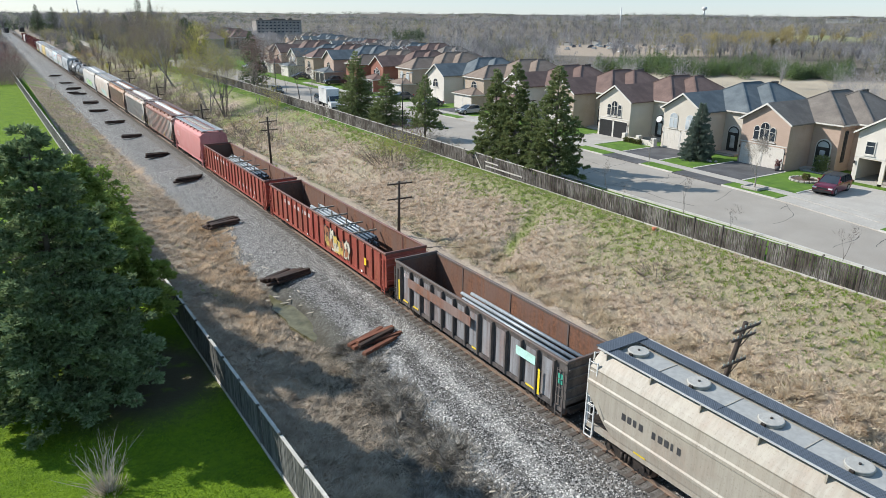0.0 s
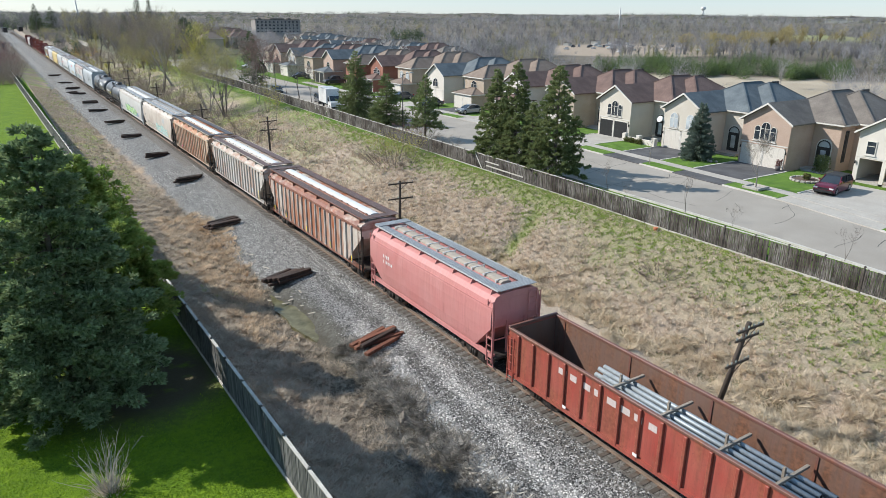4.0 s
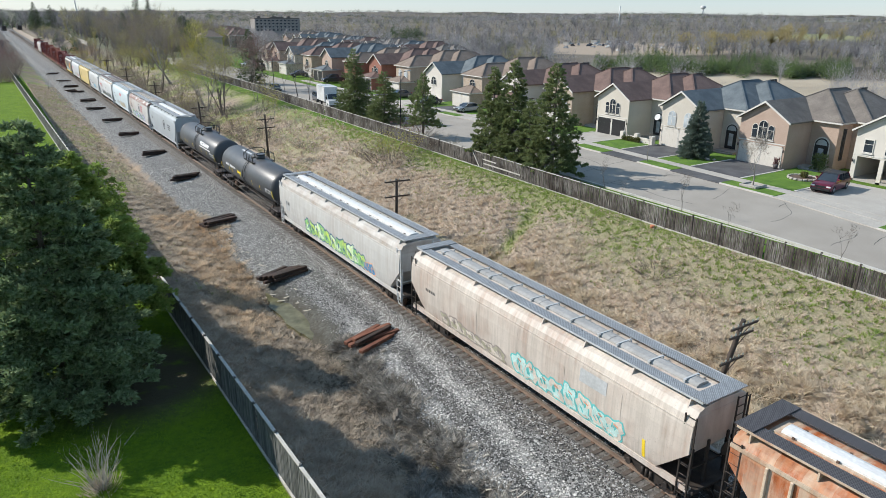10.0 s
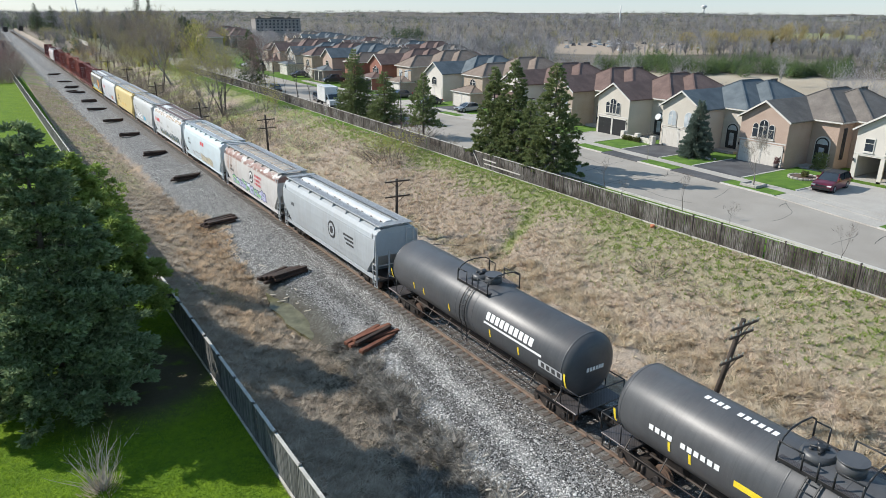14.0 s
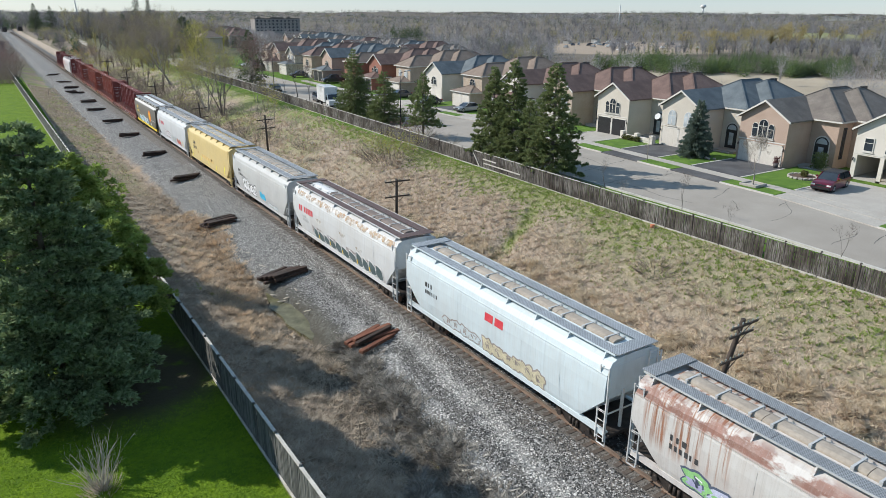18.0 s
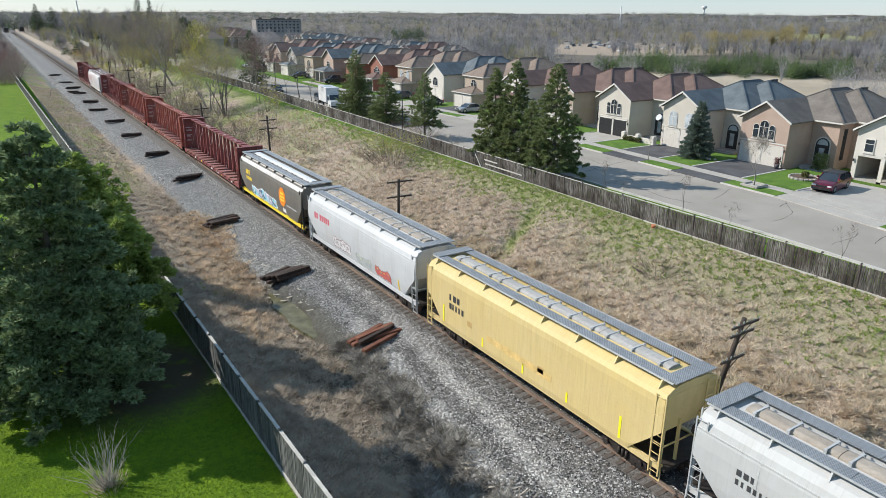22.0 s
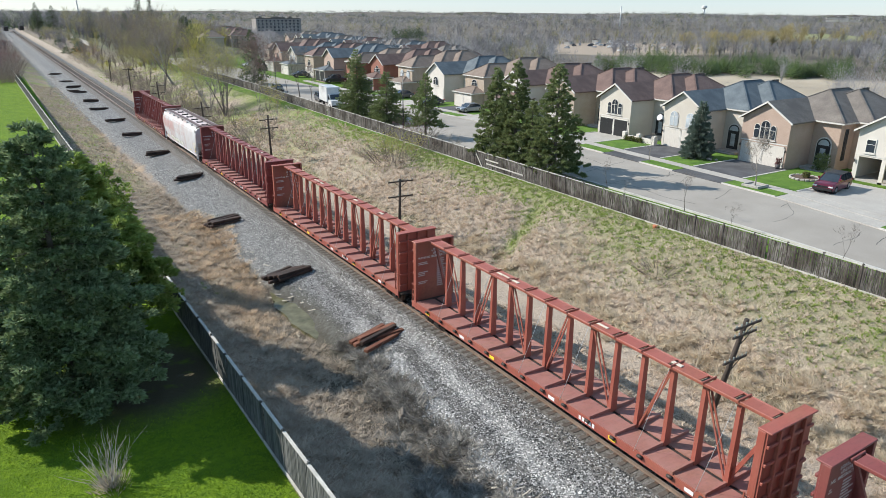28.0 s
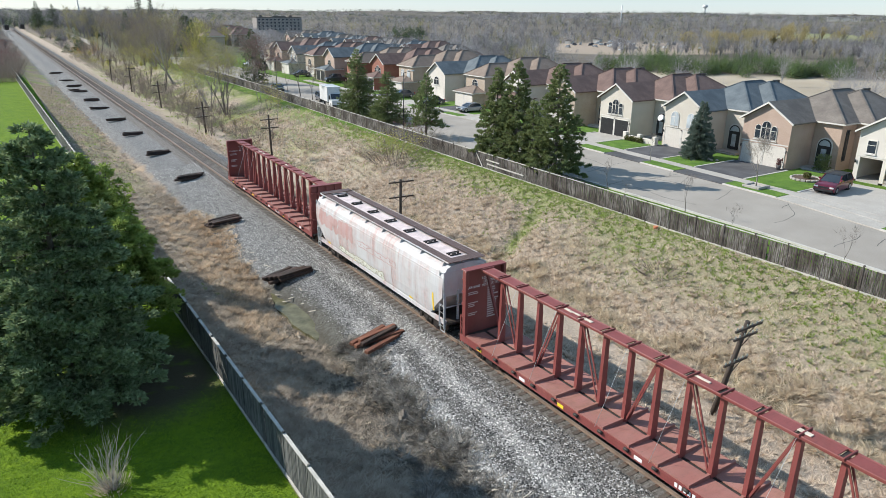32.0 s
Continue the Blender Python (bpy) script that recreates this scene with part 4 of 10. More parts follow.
    # hatches
    if covers == "long":
        n = 4
        for k in range(n):
            ya, yb = -hb + 0.9 + (2 * hb - 1.8) * k / n, -hb + 0.9 + (2 * hb - 1.8) * (k + 1) / n
            part("hatch_cover", Mb().loft([[(-0.34, y, roof - 0.02), (0.34, y, roof - 0.02), (0.32, y, roof + 0.10), (0.16, y, roof + 0.155), (-0.16, y, roof + 0.155), (-0.32, y, roof + 0.10)] for y in (ya + 0.012, yb - 0.012)]), cover, car)
            for q in (0.12, 0.5, 0.88):
                y = ya + (yb - ya) * q
                if cover is WHITE:
                    strap = Mb().box(-0.41, -0.345, y - 0.04, y + 0.04, roof + 0.0, roof + 0.10).box(0.345, 0.41, y - 0.04, y + 0.04, roof + 0.0, roof + 0.10)
                else:
                    strap = Mb().box(-0.385, 0.385, y - 0.035, y + 0.035, roof + 0.158, roof + 0.18).box(-0.42, -0.375, y - 0.05, y + 0.05, roof + 0.02, roof + 0.17).box(0.375, 0.42, y - 0.05, y + 0.05, roof + 0.02, roof + 0.17).bar((0.40, y, roof + 0.15), (0.52, y + 0.12, roof + 0.17), 0.025, 0.025)
                part("hatch_strap", strap, RUSTY if cover is WHITE else GREYPAINT, car)
        part("hatch_seat", Mb().box(-0.44, 0.44, -hb + 0.7, hb - 0.7, roof - 0.05, roof + 0.03), trim, car)
    elif covers == "round":
        n = 6
        for k in range(n):
            y = -hb + 1.1 + (2 * hb - 2.2) * k / (n - 1)
            h = part("hatch_cover", Mb().cyl((0, y, roof), (0, y, roof + 0.12), 0.40, 20).cyl((0, y, roof + 0.12), (0, y, roof + 0.17), 0.44, 20, 0.40), cover, car)
            part("hatch_boss", Mb().cyl((0, y, roof + 0.17), (0, y, roof + 0.21), 0.05, 8), STEEL, h)
            part("hatch_lug", Mb().box(-0.5, -0.38, y - 0.07, y + 0.07, roof, roof + 0.14).box(0.38, 0.5, y - 0.07, y + 0.07, roof, roof + 0.14), STEEL, car)
        for k in range(n - 1):
            y = -hb + 1.1 + (2 * hb - 2.2) * (k + 0.5) / (n - 1)
            part("roof_seam", Mb().box(-0.6, 0.6, y - 0.02, y + 0.02, roof - 0.02, roof + 0.04), trim, car)
    elif covers == "seven":
        part("roof_centre", Mb().loft([[(-0.6, y, roof - 0.03), (0.6, y, roof - 0.03), (0.5, y, roof + 0.05), (-0.5, y, roof + 0.05)] for y in (-hb + 0.4, hb - 0.4)]), cover, car)
        for k in range(7):
            y = -hb + 1.3 + (2 * hb - 2.6) * k / 6
            part("hatch_clamp", Mb().box(-0.36, 0.36, y - 0.22, y - 0.18, roof + 0.055, roof + 0.13).box(-0.36, 0.36, y + 0.18, y + 0.22, roof + 0.055, roof + 0.13).cyl((-0.3, y, roof + 0.05), (-0.3, y, roof + 0.2), 0.07, 8).cyl((0.3, y, roof + 0.05), (0.3, y, roof + 0.2), 0.07, 8).cyl((0, y, roof + 0.05), (0, y, roof + 0.14), 0.12, 10), STEEL, car)
    running_gear(car, L)
    return car, prof, hb


def colour(name, c, c2=None):
    return shared(("c", name), lambda: plain(name, c, c2, 2.0, 0.6, 0, 0.0))


# car 0: tan hopper with round hatches
GAPS = [0.1, 18.2, 34.6, 57.1, 78.8, 93.2, 112.4, 130.6, 148.8, 169.5, 191.0, 208.9, 227.1, 244.6, 261.4, 278.6, 296.5, 312.5, 330.4, 347.8, 364.9, 388.9, 413.1, 437.1, 461.1, 480.0, 504.2]
P_TAN = painted("tan_car_paint", (0.37, 0.34, 0.285), amount=0.1, streak=0.3)
car, pf, hb = hopper("tan covered hopper wagon with round roof hatches", GAPS[0], GAPS[1], P_TAN, BEADED, GALVBLUE, plain("tan_grey_hatch", (0.33, 0.325, 0.30), (0.40, 0.39, 0.36), 1.0, 0.6), "round", posts=WHITE)
part("roof_band", Mb().box(-0.56, 0.56, -hb + 0.5, hb - 0.5, 4.40, 4.435), plain("grey_tan_roof", (0.31, 0.315, 0.305), (0.38, 0.38, 0.36), 0.5, 0.6), car, "grey-tan roof between the walkways")
bars(car, pf, hb - 1.9, 2.35, 4, BLACKMARK, 0.2, 0.3, 0.09)
bars(car, pf, hb - 3.4, 2.35, 5, BLACKMARK, 0.2, 0.3, 0.09)
mark(car, pf, hb - 9.2, hb - 7.8, 1.95, 2.45, WHITEMARK)
mark(car, pf, hb - 3.2, hb - 2.6, 1.2, 1.3, YELLOW)


def gondola(label, y0, y1, paint, inside, ribs, heavy, chord):
    """An open wagon with outside ribs."""
    L = y1 - y0
    car = car_root("gondola_wagon", label, "gondola wagon", (y0 + y1) / 2, L)
    hb = L / 2 - 0.62
    top = 3.16
    for s in (-1, 1):
        part("side_wall", Mb().box(*sorted((s * 1.40, s * 1.45)), -hb, hb, 0.95, top), paint, car)
        part("side_lining", Mb().box(*sorted((s * 1.385, s * 1.397)), -hb + 0.06, hb - 0.06, 1.2, top - 0.02), inside, car, "rusty brown inner face")
        part("top_chord", Mb().cbox(*sorted((s * 1.36, s * 1.52)), -hb, hb, top, top + 0.13, 0.02), chord, car)
        part("side_sill", Mb().box(*sorted((s * 1.40, s * 1.53)), -hb, hb, 0.82, 1.02), paint, car)
        part("end_wall", Mb().box(-1.40, 1.40, *sorted((s * (hb - 0.06), s * hb)), 0.95, top + 0.1), paint, car)
        part("end_lining", Mb().box(-1.36, 1.36, *sorted((s * (hb - 0.075), s * (hb - 0.064))), 1.2, top), inside, car)
        part("end_chord", Mb().cbox(-1.50, 1.50, *sorted((s * (hb - 0.10), s * (hb + 0.05))), top + 0.06, top + 0.2, 0.02), chord, car)
        eb = Mb()
        for z in (1.4, 1.9, 2.4, 2.85):
            eb.cbox(-1.42, 1.42, *sorted((s * hb, s * (hb + 0.09))), z, z + 0.13, 0.02)
        part("end_rib", eb, paint, car)
        part("end_platform", Mb().box(-1.3, 1.3, *sorted((s * hb, s * (hb + 0.2))), 0.85, 1.0), STEEL, car)
        for q in (-1, 1):
            part("ladder", shared(("glad", paint.name), lambda: ladder_mesh(paint, 0.6, 2.9, 0.42, 6)), None, car, at=pose(q * 1.56, s * (hb - 0.28), 0))
    part("floor", Mb().box(-1.40, 1.40, -hb, hb, 1.05, 1.17), inside, car)
    part("centre_sill", Mb().box(-0.3, 0.3, -L / 2 + 0.4, L / 2 - 0.4, 0.7, 1.0), STEEL, car)
    if heavy:
        rm = fixed(Mb().prism([(1.45, 0.85), (1.60, 0.85), (1.62, 2.2), (1.60, 3.12), (1.45, 3.12)], 1, -0.05, 0.05).data("rib", paint))
    else:
        rm = fixed(Mb().cbox(1.45, 1.55, -0.075, 0.075, 0.9, 3.14, 0.02).data("rib", paint))
    for k in range(ribs):
        y = -hb + 0.75 + (2 * hb - 1.5) * k / (ribs - 1)
        for s in (-1, 1):
            part("rib", rm, None, car, at=pose(0, y, 0, 0, 0, 0 if s > 0 else 180))
        if k % 4 == 2:
            part("lining_strap", Mb().box(1.35, 1.384, y - 0.05, y + 0.05, 1.2, 3.14), chord, car)
    running_gear(car, L, 1.9)
    return car, hb


INSIDE = painted("rusty_lining", (0.145, 0.08, 0.06), amount=0.55, streak=0.5, rust=(0.22, 0.095, 0.05), rough=0.8)
P_BLACKG = painted("worn_black_car", (0.055, 0.05, 0.05), dirt=(0.22, 0.19, 0.17), amount=0.18, streak=0.7, rust=(0.2, 0.1, 0.07), rough=0.6)
P_CHORD = painted("worn_chord", (0.10, 0.085, 0.08), amount=0.25, streak=0.5, rough=0.65)
P_REDG = painted("faded_red_car", (0.33, 0.060, 0.045), dirt=(0.11, 0.045, 0.036), amount=0.42, streak=0.5, rust=(0.28, 0.11, 0.06), pale=(0.40, 0.125, 0.095))
P_REDCH = painted("faded_red_chord", (0.15, 0.062, 0.05), amount=0.3, streak=0.4)
gside = [(1.45, 0.8), (1.45, 3.3)]
P_GREYSIDE = painted("grey_panel", (0.27, 0.275, 0.29), dirt=(0.08, 0.07, 0.07), amount=0.25, streak=0.9, rough=0.65)
car, hb = gondola("black gondola wagon with grey worn panels, carrying pipes", GAPS[1], GAPS[2], P_BLACKG, INSIDE, 13, True, P_CHORD)
for k in range(12):
    y = -hb + 0.75 + (2 * hb - 1.5) * (k + 0.5) / 12
    mark(car, gside, y - 0.42, y + 0.30, 1.05, 2.95, P_GREYSIDE, 0.008, "worn_panel", label="grey scuffed panel between ribs")
P_PATCH = painted("scraped_plate", (0.24, 0.17, 0.15), amount=0.4, streak=0.5)
part("side_plate", Mb().box(-1.66, -1.625, -0.6, hb - 5.4 + 3.6, 2.2, 2.75), P_PATCH, car, "scraped reinforcing plate")
mark(car, gside, -hb + 1.9, -hb + 3.3, 2.35, 2.8, colour("pale_teal", (0.42, 0.66, 0.58)), 0.185, "patch")
mark(car, gside, -hb + 0.25, -hb + 0.6, 2.1, 2.6, colour("sea_green", (0.07, 0.36, 0.26)), 0.02, "patch")
for y in (-hb + 1.55, hb - 0.75):
    mark(car, gside, y, y + 0.14, 1.0, 2.3, YELLOW, 0.175)
for y in (-hb + 2.0, -1.2, 4.8, hb - 1.6):
    mark(car, gside, y, y + 0.6, 1.03, 1.13, YELLOW, 0.09)
bars(car, gside, hb - 1.0, 2.55, 4, PALEMARK, 0.14, 0.24)
PIPE = plain("grey_pipe", (0.25, 0.285, 0.31), (0.36, 0.40, 0.43), 0.6, 0.5, 0.4, 0.05)
PIPEEND = plain("pipe_bore_shade", (0.012, 0.012, 0.012), (0.02, 0.02, 0.02), 2, 0.9, 0, 0)


def pipes(label, yc, length, rows, xs, base, seed, timbers):
    """A load of pipes with timbers across; it rides on a wagon."""
    r = random.Random(seed)
    load = thing("pipe_load", pose(0, yc, 0), label, "pipe load", "loads of pipes")
    MOVERS.append((load, yc))
    for row in range(rows):
        for i in range(xs):
            x = -1.15 + 2.1 * (i + (0.5 if row % 2 else 0)) / xs
            a, c = -length / 2 + r.uniform(-0.5, 0.4), length / 2 + r.uniform(-0.4, 0.5)
            z = base + 0.12 + row * 0.21
            p = part("pipe", Mb().cyl((x, a, z), (x, c, z), 0.10, 12), PIPE, load)
            # near-black disc imitates the shaded hollow; the pipe itself is solid
            part("bore", Mb().cyl((x, a - 0.004, z), (x, a + 0.05, z), 0.082, 12), PIPEEND, p)
    for y in timbers:
        part("timber", Mb().cbox(-1.1, 1.2, y - 0.06, y + 0.06, base + 0.04 + rows * 0.21, base + 0.15 + rows * 0.21, 0.01), WOOD, load)
        part("stake", Mb().cbox(-0.1, 0.0, y + 0.1, y + 0.2, base + rows * 0.2, base + 0.45 + rows * 0.21, 0.01), WOOD, load)
    return load


c1 = (GAPS[1] + GAPS[2]) / 2
pipes("bundle of grey steel pipes lying in a gondola wagon", c1 - 2.2, 9.6, 6, 5, 1.17, 3, [])
for idx, lab in ((2, "faded red gondola wagon carrying pipes under timbers"), (3, "faded red gondola wagon with a load of pipes")):
    car, hb = gondola(lab, GAPS[idx], GAPS[idx + 1], P_REDG, INSIDE, 19, False, P_REDCH)
    bars(car, gside, hb - 3.5, 2.5, 8 if idx == 3 else 9, PALEMARK, 0.5, 0.3, 0.22)
    if idx == 2:
        outer = [(1.556, 0.8), (1.556, 3.3)]
        graffiti(car, outer, -hb + 5.2, -hb + 9.2, 1.1, 2.8, [colour("black_spray", (0.03, 0.03, 0.03)), colour("cream_paint_spray", (0.5, 0.47, 0.38)), colour("rust_spray", (0.3, 0.12, 0.06)), colour("mustard_spray", (0.5, 0.36, 0.09)), colour("black_spray", (0.03, 0.03, 0.03))], 91, 5)
        mark(car, gside, -hb + 2.6, -hb + 2.9, 1.7, 2.2, YELLOWMARK, 0.115, "patch")
    else:
        bars(car, gside, -hb + 8.0, 1.4, 5, PALEMARK, 0.25, 0.3, 0.9)
    for y in (-hb + 3.2, 2.0, hb - 4.2):
        mark(car, gside, y, y + 0.22, 1.05, 1.2, WHITEMARK, 0.115)
    cc = (GAPS[idx] + GAPS[idx + 1]) / 2
    pipes("load of grey pipes with timbers across, in a wagon", cc - (0.6 if idx == 2 else -0.6), 9.8, 7, 6, 1.17, idx, (-3.6, -1.4, 1.2, 3.7))

# car 4: pink hopper
P_PINK = painted("faded_pink_paint", (0.50, 0.20, 0.19), dirt=(0.40, 0.16, 0.14), amount=0.06, streak=0.35, pale=(0.54, 0.275, 0.26))
car, pf, hb = hopper("faded pink covered hopper wagon", GAPS[4], GAPS[5], P_PINK, CURVED, GALV, TAN, posts=P_PINK)
bars(car, pf, hb - 1.8, 3.0, 4, WHITEMARK, 0.12, 0.2)
bars(car, pf, hb - 1.8, 2.65, 6, WHITEMARK, 0.12, 0.2)

# cars 5 to 7: ribbed hoppers, rusting
P_RUST = painted("rusting_white_paint", (0.58, 0.545, 0.49), amount=0.4, streak=0.3, rust=(0.40, 0.105, 0.032), dirt=(0.40, 0.26, 0.16), band=((0.25, 0.095, 0.065), (0.3, 0.5)), bays=(-8.05, 0.97, 0.5, 1.0), worst=(-4.6, 4.4))
P_RIBW = painted("chalky_rib_paint", (0.60, 0.565, 0.51), amount=0.3, streak=0.4)
P_RIBT = painted("tan_rib_paint", (0.58, 0.47, 0.35), amount=0.35, streak=0.4, rust=(0.45, 0.16, 0.06))
P_RTRIM = painted("rusty_trim", (0.27, 0.12, 0.088), amount=0.6, streak=0.5, rust=(0.22, 0.08, 0.045))
car, pf, hb = hopper("white ribbed hopper wagon heavily streaked with rust", GAPS[5], GAPS[6], P_RUST, FLAT, GALVBROWN, WHITE, cut=(2.2, 2.1), walk_x=(0.74, 1.34), ribs=18, rib_mat=P_RIBW, trim=P_RTRIM)
bars(car, pf, hb - 2.0, 1.5, 5, BLACKMARK, 0.3, 0.32, 0.2)
for k in (0, 4, 9, 14, 17):
    mark(car, pf, -hb + 1.30 + (2 * hb - 2.7) * k / 17, -hb + 1.40 + (2 * hb - 2.7) * k / 17, 1.25, 1.75, YELLOW, 0.10)
P_CHALK = painted("chalky_white_paint", (0.56, 0.53, 0.485), amount=0.3, streak=0.35, rust=(0.38, 0.14, 0.06), dirt=(0.36, 0.27, 0.2), band=((0.42, 0.26, 0.19), (0.42, 0.62)), bays=(-7.5, 0.9, 0.62, 1.05))
car, pf, hb = hopper("chalky white ribbed hopper wagon with rust runs", GAPS[6], GAPS[7], P_CHALK, FLAT, GALVBROWN, WHITE, cut=(2.2, 2.1), walk_x=(0.74, 1.34), ribs=18, rib_mat=P_RIBW, trim=P_RIBW)
bars(car, pf, hb - 2.0, 1.5, 5, BLACKMARK, 0.2, 0.25, 0.25)
mark(car, pf, -hb + 3.1, -hb + 3.7, 1.5, 1.9, GREYPAINT)
mark(car, pf, -hb + 4.6, -hb + 5.2, 1.5, 1.9, GREYPAINT)
mark(car, pf, -hb + 1.35, -hb + 1.48, 1.25, 2.1, YELLOW, 0.10)
P_ORANGE = painted("orange_rust_paint", (0.58, 0.49, 0.38), amount=0.6, streak=0.4, rust=(0.42, 0.115, 0.035), dirt=(0.42, 0.2, 0.09), band=((0.52, 0.30, 0.17), (0.4, 0.65)), bays=(-7.5, 0.9, 0.3, 0.9), worst=(-2.6, 3.4))
car, pf, hb = hopper("tan ribbed hopper wagon with orange rust and faint graffiti", GAPS[7], GAPS[8], P_ORANGE, FLAT, GALVDARK, WHITE, cut=(2.2, 2.1), walk_x=(0.74, 1.34), ribs=18, rib_mat=P_RIBT, trim=P_RIBT)
graffiti(car, pf, hb - 10.4, hb - 2.6, 1.7, 3.0, [colour("brown_spray", (0.24, 0.15, 0.11)), P_ORANGE, P_ORANGE, colour("brown_spray", (0.24, 0.15, 0.11))], 17, 8)
mark(car, pf, hb - 4.2, hb - 3.6, 1.4, 1.7, colour("magenta_spray", (0.65, 0.1, 0.25)))

P_HATCHGREY = plain("worn_grey_hatch", (0.30, 0.295, 0.28), (0.38, 0.37, 0.355), 0.8, 0.6)
# car 8: cream with teal and orange graffiti; car 9: off-white with green graffiti
P_CREAM = painted("cream_paint", (0.585, 0.52, 0.455), amount=0.22, streak=0.5, dirt=(0.28, 0.24, 0.2))
car, pf, hb = hopper("cream covered hopper wagon with teal and orange graffiti", GAPS[8], GAPS[9], P_CREAM, CURVED, GALV, P_HATCHGREY)
graffiti(car, pf, -hb + 3.0, hb - 9.4, 1.25, 2.35, [colour("teal_spray", (0.12, 0.45, 0.44)), colour("cream_spray", (0.56, 0.50, 0.43)), colour("pale_teal_spray", (0.45, 0.62, 0.58)), colour("orange_spray", (0.62, 0.24, 0.13))], 5, 8)
graffiti(car, pf, hb - 8.6, hb - 3.2, 1.3, 2.0, [colour("grey_spray", (0.30, 0.26, 0.24)), colour("olive_spray", (0.35, 0.33, 0.24)), colour("cream_spray", (0.56, 0.50, 0.43)), colour("grey_spray", (0.3, 0.26, 0.24))], 8, 7)
mark(car, pf, -hb + 4.0, -hb + 5.5, 2.9, 3.5, GREYPAINT)
bars(car, pf, hb - 1.6, 2.6, 6, BLACKMARK, 0.1, 0.16)
mark(car, pf, -hb + 1.9, -hb + 2.05, 1.3, 2.1, YELLOWMARK)
P_OFFW = painted("off_white_paint", (0.56, 0.555, 0.53), amount=0.1, streak=0.45, dirt=(0.34, 0.31, 0.27), band=((0.36, 0.29, 0.235), (0.25, 0.7)))
car, pf, hb = hopper("off-white covered hopper wagon with bright green graffiti", GAPS[9], GAPS[10], P_OFFW, CURVED, GALV, WHITE, posts=WHITE)
mark(car, pf, hb - 2.2, hb - 1.4, 2.0, 2.8, GREYPAINT)
bars(car, pf, hb - 1.5, 2.5, 4, BLACKMARK, 0.12, 0.22)
graffiti(car, pf, -hb + 4.6, hb - 5.4, 1.25, 2.55, [colour("navy_spray", (0.05, 0.13, 0.22)), colour("lime_spray", (0.42, 0.62, 0.16)), colour("green_spray", (0.25, 0.5, 0.2)), colour("mint_spray", (0.6, 0.75, 0.5)), colour("yellow_spray", (0.85, 0.75, 0.12))], 11, 11)
graffiti(car, pf, -hb + 3.4, -hb + 4.8, 1.25, 2.1, [colour("peach_spray", (0.75, 0.42, 0.25)), colour("blue_spray", (0.08, 0.25, 0.45)), colour("peach_spray", (0.75, 0.42, 0.25))], 3, 2)

# cars 10 and 11: tank wagons
P_TANK = painted("black_tank_paint", (0.058, 0.060, 0.064), dirt=(0.10, 0.10, 0.10), amount=0.02, streak=0.25, rough=0.40, pale=(0.085, 0.088, 0.093))
TR, TZ = 1.52, 2.66


def arc_mark(car, y0, y1, a0, a1, mat, lift=0.012, name="marking"):
    """A block on the tank, between two angles from the top (degrees, towards the lawn side)."""
    n = max(1, int(abs(a1 - a0) / 6))
    vs = []
    for i in range(n + 1):
        a = radians(a0 + (a1 - a0) * i / n)
        x, z = -(TR + lift) * math.sin(a), TZ + (TR + lift) * math.cos(a)
        vs += [(x, y0, z), (x, y1, z)]
    part(name, Mb().add(vs, [(2 * i, 2 * i + 1, 2 * i + 3, 2 * i + 2) for i in range(n)]), mat, car)


